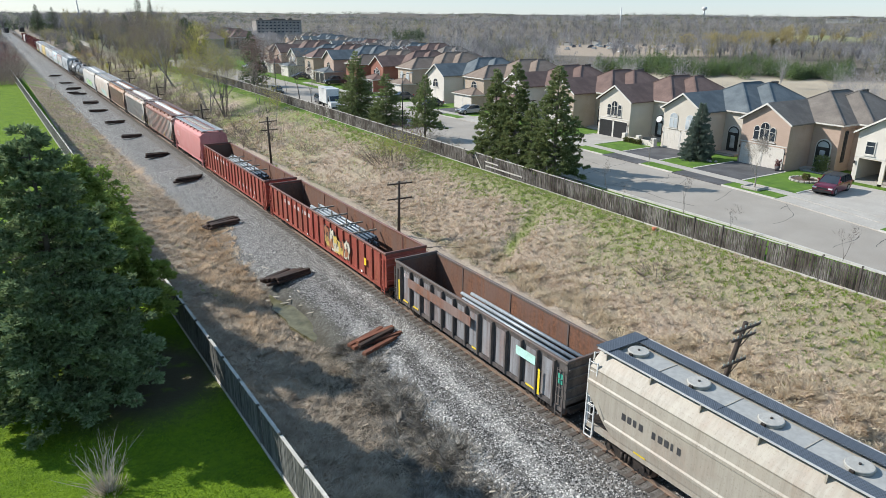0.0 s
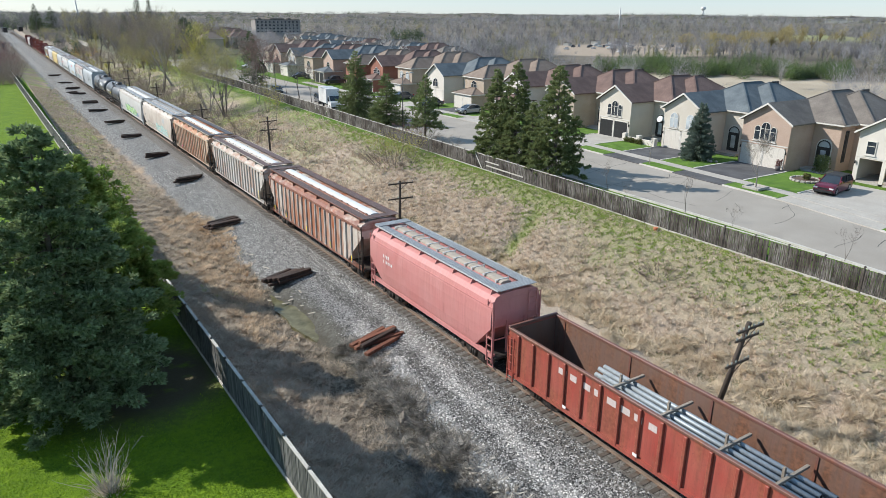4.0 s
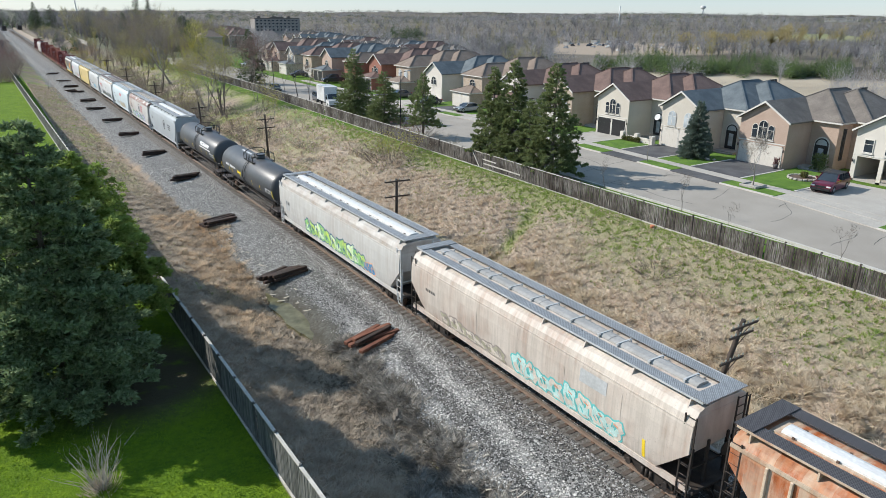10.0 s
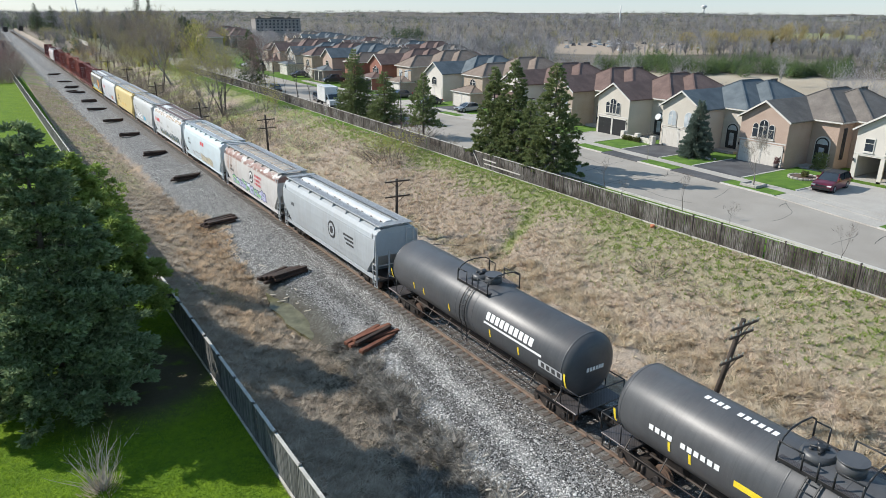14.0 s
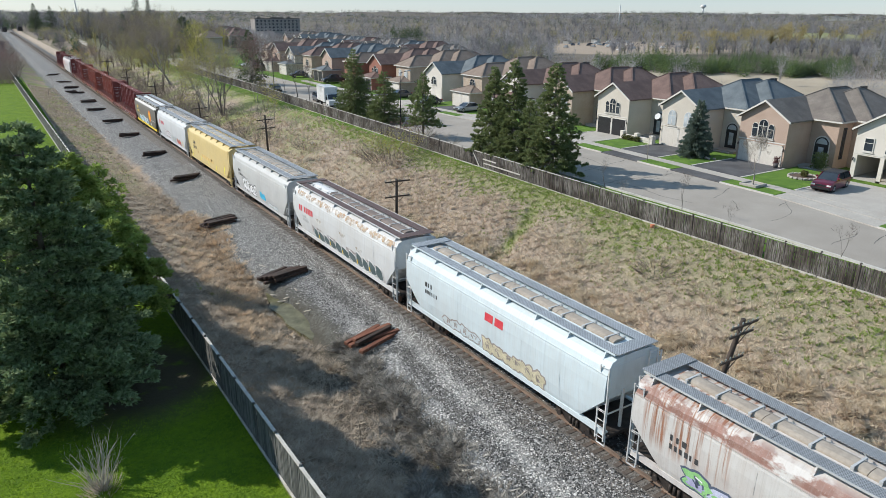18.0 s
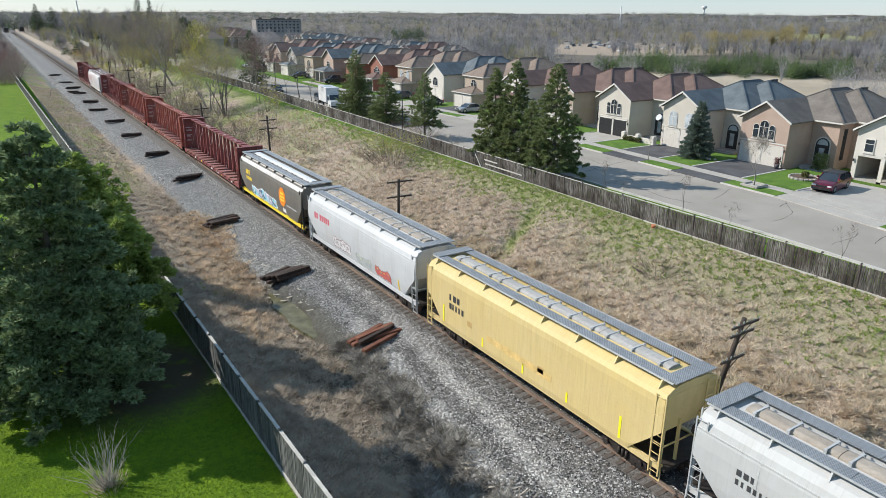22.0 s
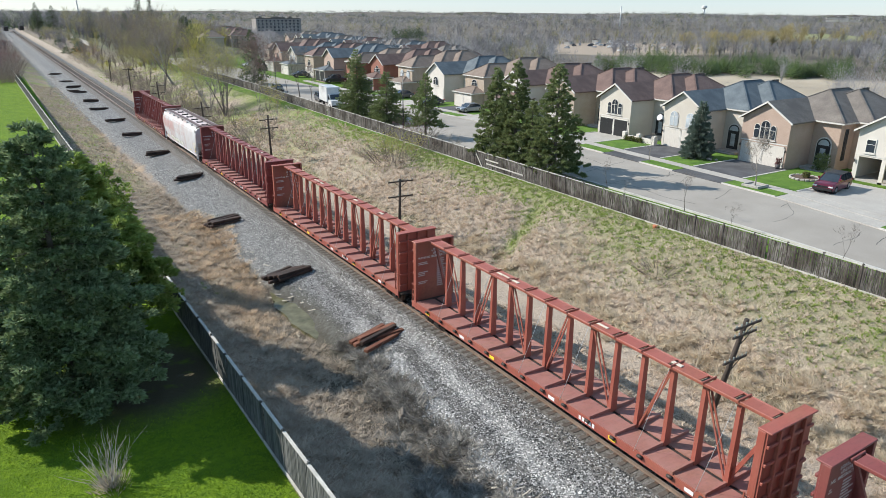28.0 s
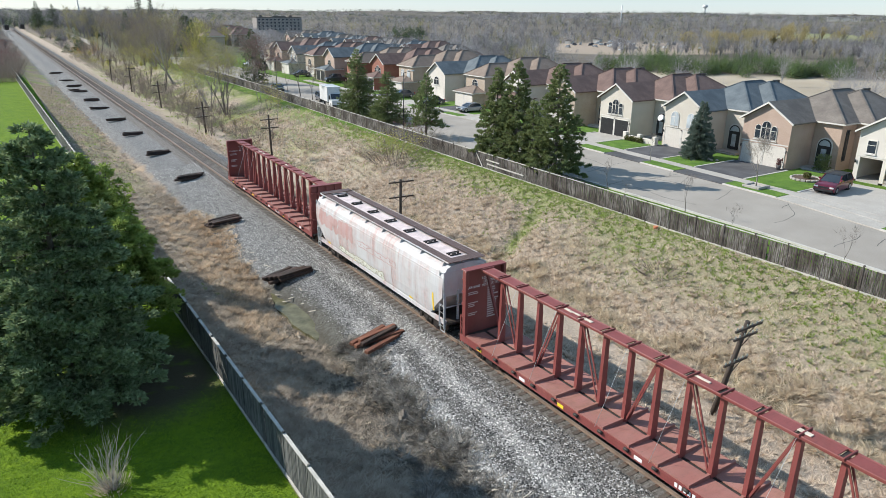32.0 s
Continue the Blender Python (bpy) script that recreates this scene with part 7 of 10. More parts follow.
    if detail:
        # side windows and downpipe on the wall that faces down the street
        part("downpipe", Mb().cyl((7.3, -ew - 0.06, 0), (7.3, -ew - 0.06, e), 0.05, 6), TRIM, h)
        part("course", Mb().box(-0.035, -0.002, 0.05, gw - 0.05, 2.48, 2.60), TRIM, h)
    if panes:
        # windows of the wall that looks down the street
        for xa, xb, za, zb in ((7.7, 8.6, 2.9, 4.2), (11.2, 12.6, 2.9, 4.2), (9.2, 10.4, 0.6, 1.9)):
            f = part("side_window", Mb().box(xa - 0.08, xb + 0.08, -ew - 0.05, -ew + 0.01, za - 0.08, zb + 0.08), TRIM, h)
            part("pane", Mb().box(xa, xb, -ew - 0.065, -ew - 0.052, za, zb), GLASS, f)
    return h


MAIN = [
    (52.4, 29.4, STUCCO2, ROOFGREY, GDWHITE, "wide", "pale stucco house with an open double garage", True),
    (50.3, 41.1, BRICKPINK, ROOFGREY, GDWHITE, "triple", "pinkish brick house with a grey-brown roof and three arched windows", False),
    (50.3, 52.2, STUCCO, ROOFBLUE, GDWHITE, "pair", "cream stucco house with a blue-grey roof and two arched windows", False),
    (50.3, 63.4, STUCCO, ROOFBROWN, GDBLACK, "triple", "cream stucco house with a brown roof and black garage doors", False),
    (50.8, 74.8, BRICKTAN, ROOFBROWN, GDWHITE, "pair", "tan brick house with a brown shingle roof behind spruces", False),
    (50.8, 86.2, STUCCO2, ROOFBROWN, GDWHITE, "wide", "white stucco house with a brown roof", False),
    (51.2, 97.8, BRICKTAN, ROOFTAN, GDWHITE, "small", "tan brick house with a low tan roof", False),
    (50.2, 109.0, STUCCO2, ROOFBLUE, GDWHITE, "small", "white house with a blue-grey roof", False),
    (50.0, 120.4, BRICKTAN, ROOFTAN, GDWHITE, "pair", "tan brick house with a tan shingle roof", False),
    (49.6, 131.8, BRICKRED, ROOFBROWN, GDBLACK, "triple", "red brick house with a brown roof", False),
    (49.0, 143.2, BRICKRED, ROOFTAN, GDBLACK, "small", "red brick house with a tan roof", False),
    (48.4, 154.6, BRICKPINK, ROOFBLUE, GDBLACK, "small", "pinkish brick house with a blue-grey roof and dark garage", False),
    (48.0, 166.0, BRICKTAN, ROOFBROWN, GDWHITE, "small", "tan brick house with a brown shingle roof", False),
    (48.0, 177.4, STUCCO, ROOFBLUE, GDWHITE, "pair", "cream house with a blue-grey roof", False),
    (48.0, 188.8, BRICKPINK, ROOFBROWN, GDWHITE, "small", "pinkish brick house with a brown roof", False),
    (48.5, 200.2, BRICKTAN, ROOFTAN, GDWHITE, "small", "tan brick house with a low tan shingle roof", False),
]
for i, (x, y, wl, rf, dr, fr, lab, opn) in enumerate(MAIN):
    house(x, y, wl, rf, dr, fr, lab, open_garage=opn, detail=i < 6, tall=5.0 if i < 6 else (5.3, 5.0, 5.5)[i % 3], low=i in (5, 6, 8, 9, 11, 13, 14), hipped=i in (6, 8, 10, 12, 15, 17), panes=i < 12)
# rows behind, seen over the roofs
rr = random.Random(4)
walls = [STUCCO, STUCCO2, BRICKTAN, BRICKPINK, BRICKRED]
roofs = [ROOFBROWN, ROOFBLUE, ROOFGREY, ROOFTAN]
wname = ["cream stucco", "pale stucco", "tan brick", "pinkish brick", "red brick"]
rname = ["brown", "blue-grey", "grey-brown", "tan"]
for row, (x0, ya, yb, slope) in enumerate(((86, 175, 330, 0.10), (116, 215, 420, 0.12), (150, 260, 520, 0.14), (74, 345, 420, 0.10), (190, 330, 560, 0.16))):
    y = ya
    while y < yb:
        a, b = rr.randrange(5), rr.randrange(4)
        house(x0 + slope * (y - ya) + rr.uniform(-1, 1), y, walls[a], roofs[b], GDWHITE, "small", "distant %s house with a %s roof" % (wname[a], rname[b]), z0=zed(x0, y) + 0.1, detail=False, entry=False, tall=rr.uniform(4.8, 5.8))
        y += rr.uniform(11.5, 14.5)
# a plain tan house that stands by itself near the line
lone = thing("house", pose(50.5, 283, 0.8), "tall plain tan house standing alone near the railway", "house")
part("wall", Mb().box(0, 8.5, 0, 8.0, -1.0, 6.6), BRICKTAN, lone)
hip_roof(lone, 0, 8.5, 0, 8.0, 6.6, 9.2, ROOFTAN, 0.4, False)
for zz in (1.2, 4.0):
    f = part("window", Mb().box(-0.07, 0.0, 3.2, 4.6, zz, zz + 1.3), TRIM, lone)
    part("pane", Mb().box(-0.09, -0.075, 3.3, 4.5, zz + 0.1, zz + 1.2), GLASS, f)

# a long low block of flats far behind
flats = thing("apartment_building", pose(214, 716, -3.2), "long grey-brown flat-roofed apartment block far behind the houses", "apartment building")
part("wall", Mb().box(0, 48, 0, 14, -4, 13.0), plain("grey_brown_cladding", (0.27, 0.245, 0.225), (0.35, 0.32, 0.295), 0.3), flats)
for k in range(3):
    part("roof", Mb().box(k * 16 - 0.4, k * 16 + 15.6 - k % 2, -0.5, 14.5, 13.0, 13.8 + 1.0 * (k % 2)), ROOFGREY, flats)
    part("stair_head", Mb().box(k * 16 + 4.0, k * 16 + 7.5, 4, 8, 13.0, 15.4), ROOFGREY, flats)
for fl in range(4):
    for k in range(11):
        w = part("window", Mb().box(1.2 + k * 4.2, 3.6 + k * 4.2, -0.08, 0.0, 1.0 + fl * 3.1, 2.8 + fl * 3.1), TRIM, flats)
        part("pane", Mb().box(1.35 + k * 4.2, 3.45 + k * 4.2, -0.10, -0.085, 1.12 + fl * 3.1, 2.68 + fl * 3.1), GLASS, w)

# ---------------------------------------------------------------- plants


def tri_object(name, tris, mat, parent=None, label="", category="", kind="", quads=False):
    """One mesh from an array of loose triangles (n, 3, 3)."""
    tris = np.asarray(tris, np.float32)
    n = len(tris)
    me = bpy.data.meshes.new(name)
    me.vertices.add(3 * n)
    me.vertices.foreach_set("co", tris.reshape(-1))
    me.loops.add(3 * n)
    me.loops.foreach_set("vertex_index", np.arange(3 * n, dtype=np.int32))
    me.polygons.add(n)
    me.polygons.foreach_set("loop_start", np.arange(0, 3 * n, 3, dtype=np.int32))
    me.update(calc_edges=True)
    me.materials.append(mat)
    ob = new(name, me)
    if parent:
        ob.parent = parent
    return tagged(ob, label, category, "", kind)


SPRUCE = foliage("blue_spruce_needles", (0.085, 0.135, 0.055), (0.14, 0.20, 0.085), (0.38, 0.45, 0.25), 0.8, through_light=0.22)
SPRUCE2 = foliage("dark_spruce_needles", (0.11, 0.15, 0.06), (0.165, 0.205, 0.085), (0.27, 0.30, 0.13), 0.5, through_light=0.35)
PALESPRUCE = foliage("silver_spruce_needles", (0.11, 0.15, 0.12), (0.155, 0.20, 0.16), (0.21, 0.255, 0.21), 0.9)
PINE = foliage("light_pine_needles", (0.15, 0.225, 0.05), (0.235, 0.315, 0.075), (0.36, 0.43, 0.13), 0.8, through_light=0.42)
DARKSPRUCE = foliage("far_spruce_needles", (0.05, 0.075, 0.038), (0.08, 0.11, 0.052), (0.10, 0.13, 0.062), 0.3)
BARK = plain("grey_bark", (0.12, 0.10, 0.085), (0.20, 0.17, 0.145), 1.5, 0.95, 0, 0.4)
BARKPALE = plain("pale_bark", (0.24, 0.215, 0.19), (0.33, 0.30, 0.265), 1.5, 0.95, 0, 0.3)
TWIG = foliage("bare_twigs", (0.13, 0.105, 0.09), (0.19, 0.16, 0.135), (0.24, 0.20, 0.17), 0.3)
TWIGGREY = foliage("grey_dead_stems", (0.20, 0.175, 0.15), (0.28, 0.245, 0.205), (0.34, 0.30, 0.25), 0.5)
PALESTEM = foliage("pale_stems", (0.36, 0.33, 0.29), (0.46, 0.42, 0.37), (0.26, 0.23, 0.2), 0.6)
BUD = foliage("yellow_green_buds", (0.24, 0.25, 0.06), (0.34, 0.31, 0.09), (0.40, 0.36, 0.13), 0.4, through_light=0.5)
BUDRED = foliage("reddish_buds", (0.15, 0.075, 0.075), (0.2, 0.11, 0.11), (0.24, 0.14, 0.13), 0.4)
STRAW = foliage("straw_blades", (0.51, 0.435, 0.345), (0.64, 0.555, 0.445), (0.28, 0.23, 0.18), 0.3, clump=(1.1, 0.42, (0.21, 0.17, 0.13)))
# the near-black tones imitate shadowed gaps between the pale stems
DEADREED = foliage("dead_reeds", (0.42, 0.39, 0.345), (0.60, 0.56, 0.495), (0.065, 0.057, 0.047), 0.4, clump=(1.1, 0.7, (0.06, 0.053, 0.043)))
SPROUT = foliage("spring_grass_blades", (0.19, 0.31, 0.045), (0.28, 0.39, 0.075), (0.40, 0.43, 0.15), 0.4, clump=(1.0, 0.35, (0.15, 0.20, 0.05)))
BLADES = foliage("green_blades", (0.12, 0.225, 0.008), (0.19, 0.32, 0.012), (0.27, 0.38, 0.02), 0.4, clump=(1.3, 0.45, (0.075, 0.14, 0.008)))


def spruce(label, x, y, h, r, seed, mat=SPRUCE, dense=1.0, bare=0.06, z=None, power=0.85, fine=1.0, skirt=False, sprays=0.0):
    """Trunk, whorls of drooping branches, and sprays of needles along them."""
    g = np.random.default_rng(seed)
    z = zed(x, y) if z is None else z
    t = thing("spruce_tree", pose(x, y, z), label, "tree")
    part("trunk", Mb().cyl((0, 0, -0.3), (0, 0, h * 0.5), 0.02 * h, 10, 0.011 * h).cyl((0, 0, h * 0.5), (0, 0, h * 0.98), 0.011 * h, 8, 0.015), BARK, t)
    wood, out = Mb(), []
    step = 0.36 if h > 7 else 0.26
    zz = h * bare
    while zz < h * 0.985:
        f = zz / h
        reach = r * ((1 - f) ** power) * (0.9 + 0.2 * g.random()) + 0.12
        if f < 0.2 and not skirt:
            reach *= 0.62 + f * 1.9
        nb = int((5 + 7 * reach / r) * (1.35 if skirt else 1.0))
        for k in range(nb):
            a = g.random() * 6.283
            L = reach * (0.72 + 0.4 * g.random())
            rise = 0.35 * (f - 0.35) - 0.12 * g.random()
            ns = int(max(6, L * 21 * dense))
            s = np.sort(g.random(ns)) ** 0.7
            d = np.array([math.cos(a), math.sin(a)])
            if sprays:
                # needles stand in separate sprays on side twigs, with dark gaps between
                m = max(3, int(L * sprays))
                ns = max(1, ns // m) * m
                s = np.repeat((0.22 + 0.78 * g.random(m) ** 0.6), ns // m)
                lat = np.repeat(g.uniform(-1, 1, m) * 0.42 * L, ns // m) * (1.08 - s)
                px = s * L
                pz = zz + rise * px - 0.06 * px * px / max(L, .5) + 0.22 * np.maximum(0, s - 0.75) * L + np.repeat(g.normal(0, 0.07, m), ns // m)
                o = g.normal(0, 1, (ns, 3))
                o /= np.linalg.norm(o, axis=1)[:, None]
                o = o * (0.22 * fine * (0.35 + 0.65 * g.random(ns)))[:, None] * np.array([1.15, 1.15, 0.7])
                c = np.stack([d[0] * px - d[1] * lat + o[:, 0], d[1] * px + d[0] * lat + o[:, 1], pz + o[:, 2]], 1)
                aim = o / (0.22 * fine) + np.stack([np.full(ns, d[0]), np.full(ns, d[1]), np.full(ns, 0.35)], 1) * 0.6
                aim /= np.linalg.norm(aim, axis=1)[:, None]
                ln = fine * (0.16 + 0.16 * g.random(ns))
                tip = c + aim * ln[:, None]
                wv = np.cross(aim, g.normal(0, 1, (ns, 3)))
                wv = wv / np.linalg.norm(wv, axis=1)[:, None] * (fine * (0.06 + 0.05 * g.random(ns)))[:, None]
                out.append(np.stack([c - wv, c + wv, tip], 1))
                if k % 3 == 0 and L > 0.7:
                    wood.cyl((0, 0, zz), (d[0] * L * 0.8, d[1] * L * 0.8, zz + rise * L * 0.8), 0.03, 4, 0.008)
                continue
            px = s * L
            pz = zz + rise * px - 0.06 * px * px / max(L, .5) + 0.22 * np.maximum(0, s - 0.75) * L
            side = g.normal(0, 0.08 + 0.2 * (1 - s), ns) * min(1.0, L)
            c = np.stack([d[0] * px - d[1] * side, d[1] * px + d[0] * side, pz + g.normal(0, 0.07, ns)], 1)
            ang = a + np.sign(side) * (0.5 + 0.5 * g.random(ns)) * (1 - 0.5 * s)
            ln = fine * (0.20 + 0.20 * g.random(ns)) * (0.75 + 0.25 * min(1, r / 3))
            up = g.normal(0.10, 0.30, ns)
            tip = c + np.stack([np.cos(ang), np.sin(ang), up], 1) * ln[:, None]
            wv = np.stack([-np.sin(ang), np.cos(ang), g.normal(0, 0.5, ns)], 1) * (fine * (0.055 + 0.06 * g.random(ns)))[:, None]
            out.append(np.stack([c - wv, c + wv, tip], 1))
            out.append(np.stack([c + np.stack([np.zeros(ns), np.zeros(ns), -0.05 * np.ones(ns)], 1), tip + wv * 0.6, c + np.stack([np.cos(ang), np.sin(ang), up + 0.9], 1) * (ln * 0.6)[:, None]], 1))
            if k % 3 == 0 and L > 0.7:
                wood.cyl((0, 0, zz), (d[0] * L * 0.8, d[1] * L * 0.8, zz + rise * L * 0.8), 0.03, 4, 0.008)
        zz += step * (0.8 + 0.4 * g.random())
    # leader
    part("limb", wood, BARK, t)
    tri_object("crown", np.concatenate(out), mat, t)
    return t


def limbs(g, mb, p, d, length, radius, level, twigs, spread=0.55, up=0.25, tips=None):
    """Branching: each limb bends, tapers and forks."""
    n = 3
    q = p
    for i in range(n):
        d = (d + Vector((g.uniform(-0.18, 0.18), g.uniform(-0.18, 0.18), g.uniform(-0.08, 0.14) + up * 0.12))).normalized()
        e = q + d * (length / n)
        r0, r1 = radius * (1 - 0.22 * i), radius * (1 - 0.22 * (i + 1))
        mb.cyl(q, e, r0, 6 if level > 2 else 4, r1, True, False)
        q = e
        if level > 0 and i > 0:
            for _ in range(1 if level < 3 else 2):
                a = Vector((g.uniform(-1, 1), g.uniform(-1, 1), g.uniform(-0.2, 0.9))).normalized()
                limbs(g, mb, q, (d * (1 - spread) + a * spread).normalized(), length * g.uniform(0.55, 0.75), r1 * 0.62, level - 1, twigs, spread, up, tips)
    if level <= 1 and tips is not None:
        tips.append((q, d, length))
    if level > 0:
        limbs(g, mb, q, d, length * 0.6, radius * 0.33, level - 1, twigs, spread, up, tips)


def twig_cloud(tips, seed, n, reach, size, thin=0.012):
    g = np.random.default_rng(seed)
    out = []
    for p, d, L in tips:
        a = g.normal(0, 1, (n, 3)) * 0.6 + np.array(d)
        a /= np.linalg.norm(a, axis=1)[:, None]
        b = np.array(p) + g.normal(0, 0.12, (n, 3)) * reach
        w = np.cross(a, g.normal(0, 1, (n, 3)))
        w = w / np.linalg.norm(w, axis=1)[:, None] * thin
        e = b + a * (size * (0.5 + g.random(n)))[:, None]
        out.append(np.stack([b - w, b + w, e], 1))
    return np.concatenate(out)


def bare_tree(label, x, y, h, seed, mat=BARK, tw=TWIG, level=3, spread=0.5, stems=1, buds=None, z=None, twig_n=14, name="tree", lean=0.05, thick=0.022, nbuds=40):
    g = random.Random(seed)
    z = zed(x, y) if z is None else z
    t = thing(name, pose(x, y, z), label, "tree" if name == "tree" else "shrub")
    mb, tips = Mb(), []
    for s in range(stems):
        a = g.uniform(0, 6.28)
        off = 0.0 if stems == 1 else 0.18
        d = Vector((math.cos(a) * (lean + 0.32 * (stems > 1)), math.sin(a) * (lean + 0.32 * (stems > 1)), 1)).normalized()
        limbs(g, mb, Vector((math.cos(a) * off, math.sin(a) * off, -0.15)), d, h * 0.42, h * thick, level, None, spread, 0.3, tips)
    part("trunk", mb, mat, t)
    if tips:
        tri_object("crown", twig_cloud(tips, seed, twig_n, 1.0, h * 0.075), tw, t, "fine bare twigs")
        if buds:
            tri_object("foliage", twig_cloud(tips, seed + 1, nbuds, 4.2, 0.16, 0.05), buds, t, "opening spring buds")
    return t


def shrub(label, x, y, h, w, seed, n, mat, z=None, buds=None, base_spread=0.3, name="bush"):
    """A thicket of thin stems that rise and spread from the ground."""
    g = np.random.default_rng(seed)
    z = zed(x, y) if z is None else z
    t = thing(name, pose(x, y, z), label, "shrub")
    out = []
    for k in range(n):
        a, f = g.random() * 6.283, g.random() ** 0.5
        p = np.array([math.cos(a), math.sin(a), 0]) * f * w * base_spread
        p[2] = -0.05
        d = np.array([math.cos(a) * f * w / h, math.sin(a) * f * w / h, 1.0]) + g.normal(0, 0.12, 3)
        L = h * (0.6 + 0.45 * g.random())
        r = (0.016 + 0.012 * g.random()) * max(1.0, h / 5)
        for i in range(4):
            e = p + d / np.linalg.norm(d) * L / 4
            wv = np.cross(d, g.normal(0, 1, 3))
            wv = wv / np.linalg.norm(wv) * r * (1 - i * 0.2)
            out.append([p - wv, p + wv, e + wv * 0.7])
            out.append([p - wv, e + wv * 0.7, e - wv * 0.7])
            for _ in range(2):
                s = d + g.normal(0, 0.55, 3)
                s = s / np.linalg.norm(s) * L * 0.22
                out.append([e - wv * 0.5, e + wv * 0.5, e + s])
            d = d + g.normal(0, 0.16, 3)
            p = e
    tri_object("crown", np.array(out), mat, t)
    if buds:
        b = []
        for k in range(max(n * 8, int(h * 60))):
            a, f = g.random() * 6.283, g.random() ** 0.5
            hh = h * (0.35 + 0.65 * g.random())
            c = np.array([math.cos(a) * f * w * (0.3 + 0.7 * hh / h), math.sin(a) * f * w * (0.3 + 0.7 * hh / h), hh])
            b.append([c + g.normal(0, 0.035 + 0.007 * h, 3) for _ in range(3)])
        tri_object("foliage", np.array(b), buds, t, "opening spring buds")
    return t


# the garden beside the line
spruce("large blue spruce standing on the lawn", -19.3, 32.6, 13.0, 4.8, 1, SPRUCE, 7.0, 0.10, 0.0, 0.68, 0.8, False, 6.5)
spruce("light-green spruce behind the large one on the lawn", -17.5, 41.0, 10.2, 3.7, 2, PINE, 6.5, 0.22, 0.0, 0.58, 0.8, False, 5.5)
spruce("light-green pine whose crown leans over the board fence", -16.0, 37.6, 7.0, 3.1, 3, PINE, 5.0, 0.3, 0.0, 0.55, 0.8, False, 4.0)
# added beyond the left edge of the view, for its shadow on the lawn
spruce("tall unseen spruce added farther back to shade the lawn", -24.6, 46.5, 13.0, 4.6, 6, SPRUCE, 0.8, 0.03, 0.0, 0.62)
spruce("light-green pine by the board fence", -15.0, 49.5, 7.6, 2.4, 4, PINE, 2.4, 0.3, 0.0, 0.55, 0.85, False, 4.0)
shrub("leafless lawn shrub with upright pale stems", -19.0, 25.0, 2.1, 1.35, 5, 44, PALESTEM, 0.0, base_spread=0.12)
tri_object("dry_tuft", np.array([[(-19.0 + math.cos(a) * r0, 25.0 + math.sin(a) * r0, 0), (-19.0 + math.cos(a) * r0 + 0.03, 25.0 + math.sin(a) * r0 + 0.02, 0), (-19.0 + math.cos(a) * (r0 + 0.2), 25.0 + math.sin(a) * (r0 + 0.2), 0.28)] for a, r0 in [(rnd.uniform(0, 6.28), rnd.uniform(0, 0.75)) for _ in range(220)]]), STRAW, None, "pale dead grass round the lawn shrub", "grass", "stuff")
# trees between fence and street
for i, (x, y, h, r) in enumerate(((26.0, 60.8, 10.4, 3.2), (26.4, 57.8, 11.2, 3.5), (26.3, 51.2, 11.5, 3.7), (26.0, 54.6, 7.6, 2.4))):
    spruce("dark mature spruce behind the board fence", x, y, h, r, 10 + i, SPRUCE2, 3.0, 0.12, 1.4, 0.8, 0.72, True, 2.4)
spruce("dark spruce beside the street", 28.0, 100.0, 10.5, 4.0, 15, SPRUCE2, 0.8, 0.04, 1.4, 0.9, 0.75, True)
spruce("dark spruce beside the street", 29.0, 92.0, 7.6, 3.6, 16, SPRUCE2, 0.8, 0.04, 1.4, 0.9, 0.75, True)
spruce("sparse young pine beside the street", 27.3, 78.0, 8.2, 3.2, 17, SPRUCE2, 0.45, 0.22, 1.4)
spruce("silver-green spruce before the blue-roofed house", 47.2, 50.0, 6.6, 2.0, 18, PALESPRUCE, 1.9, 0.02, 1.5, 0.85, 0.6, True)
for i, (x, y, h) in enumerate(((25.6, 21.6, 3.6), (26.4, 30.6, 2.6), (26.6, 35.2, 4.2), (26.2, 43.6, 3.8), (25.6, 41.0, 2.4))):
    bare_tree("slender leafless young tree beside the street", x, y, h, 30 + i, BARK, TWIG, 2, 0.4, z=1.35, twig_n=8, thick=0.010)
bare_tree("leafless young tree in a stone-edged bed", 40.4, 37.9, 5.4, 41, BARKPALE, TWIGGREY, 3, 0.55, z=1.5, twig_n=16, thick=0.016)
bare_tree("leafless young street tree on the verge", 40.8, 51.4, 4.0, 42, BARKPALE, TWIGGREY, 2, 0.4, z=1.5, twig_n=10, thick=0.013)
bare_tree("leafless young street tree on the verge", 41.8, 70.0, 4.0, 43, BARKPALE, TWIGGREY, 2, 0.4, z=1.5, twig_n=10, thick=0.013)
bare_tree("tall bare larch beside the fence", 27.2, 122.5, 10.5, 44, BARK, TWIG, 3, 0.35, z=1.4, twig_n=14, thick=0.012)
bare_tree("bare larch beside the fence", 27.4, 117.5, 7.5, 45, BARK, TWIG, 3, 0.35, z=1.4, twig_n=14, thick=0.012)
bare_tree("bare street tree by the kerb", 28.2, 132.0, 8.0, 46, BARK, TWIG, 2, 0.3, z=1.4, thick=0.010)
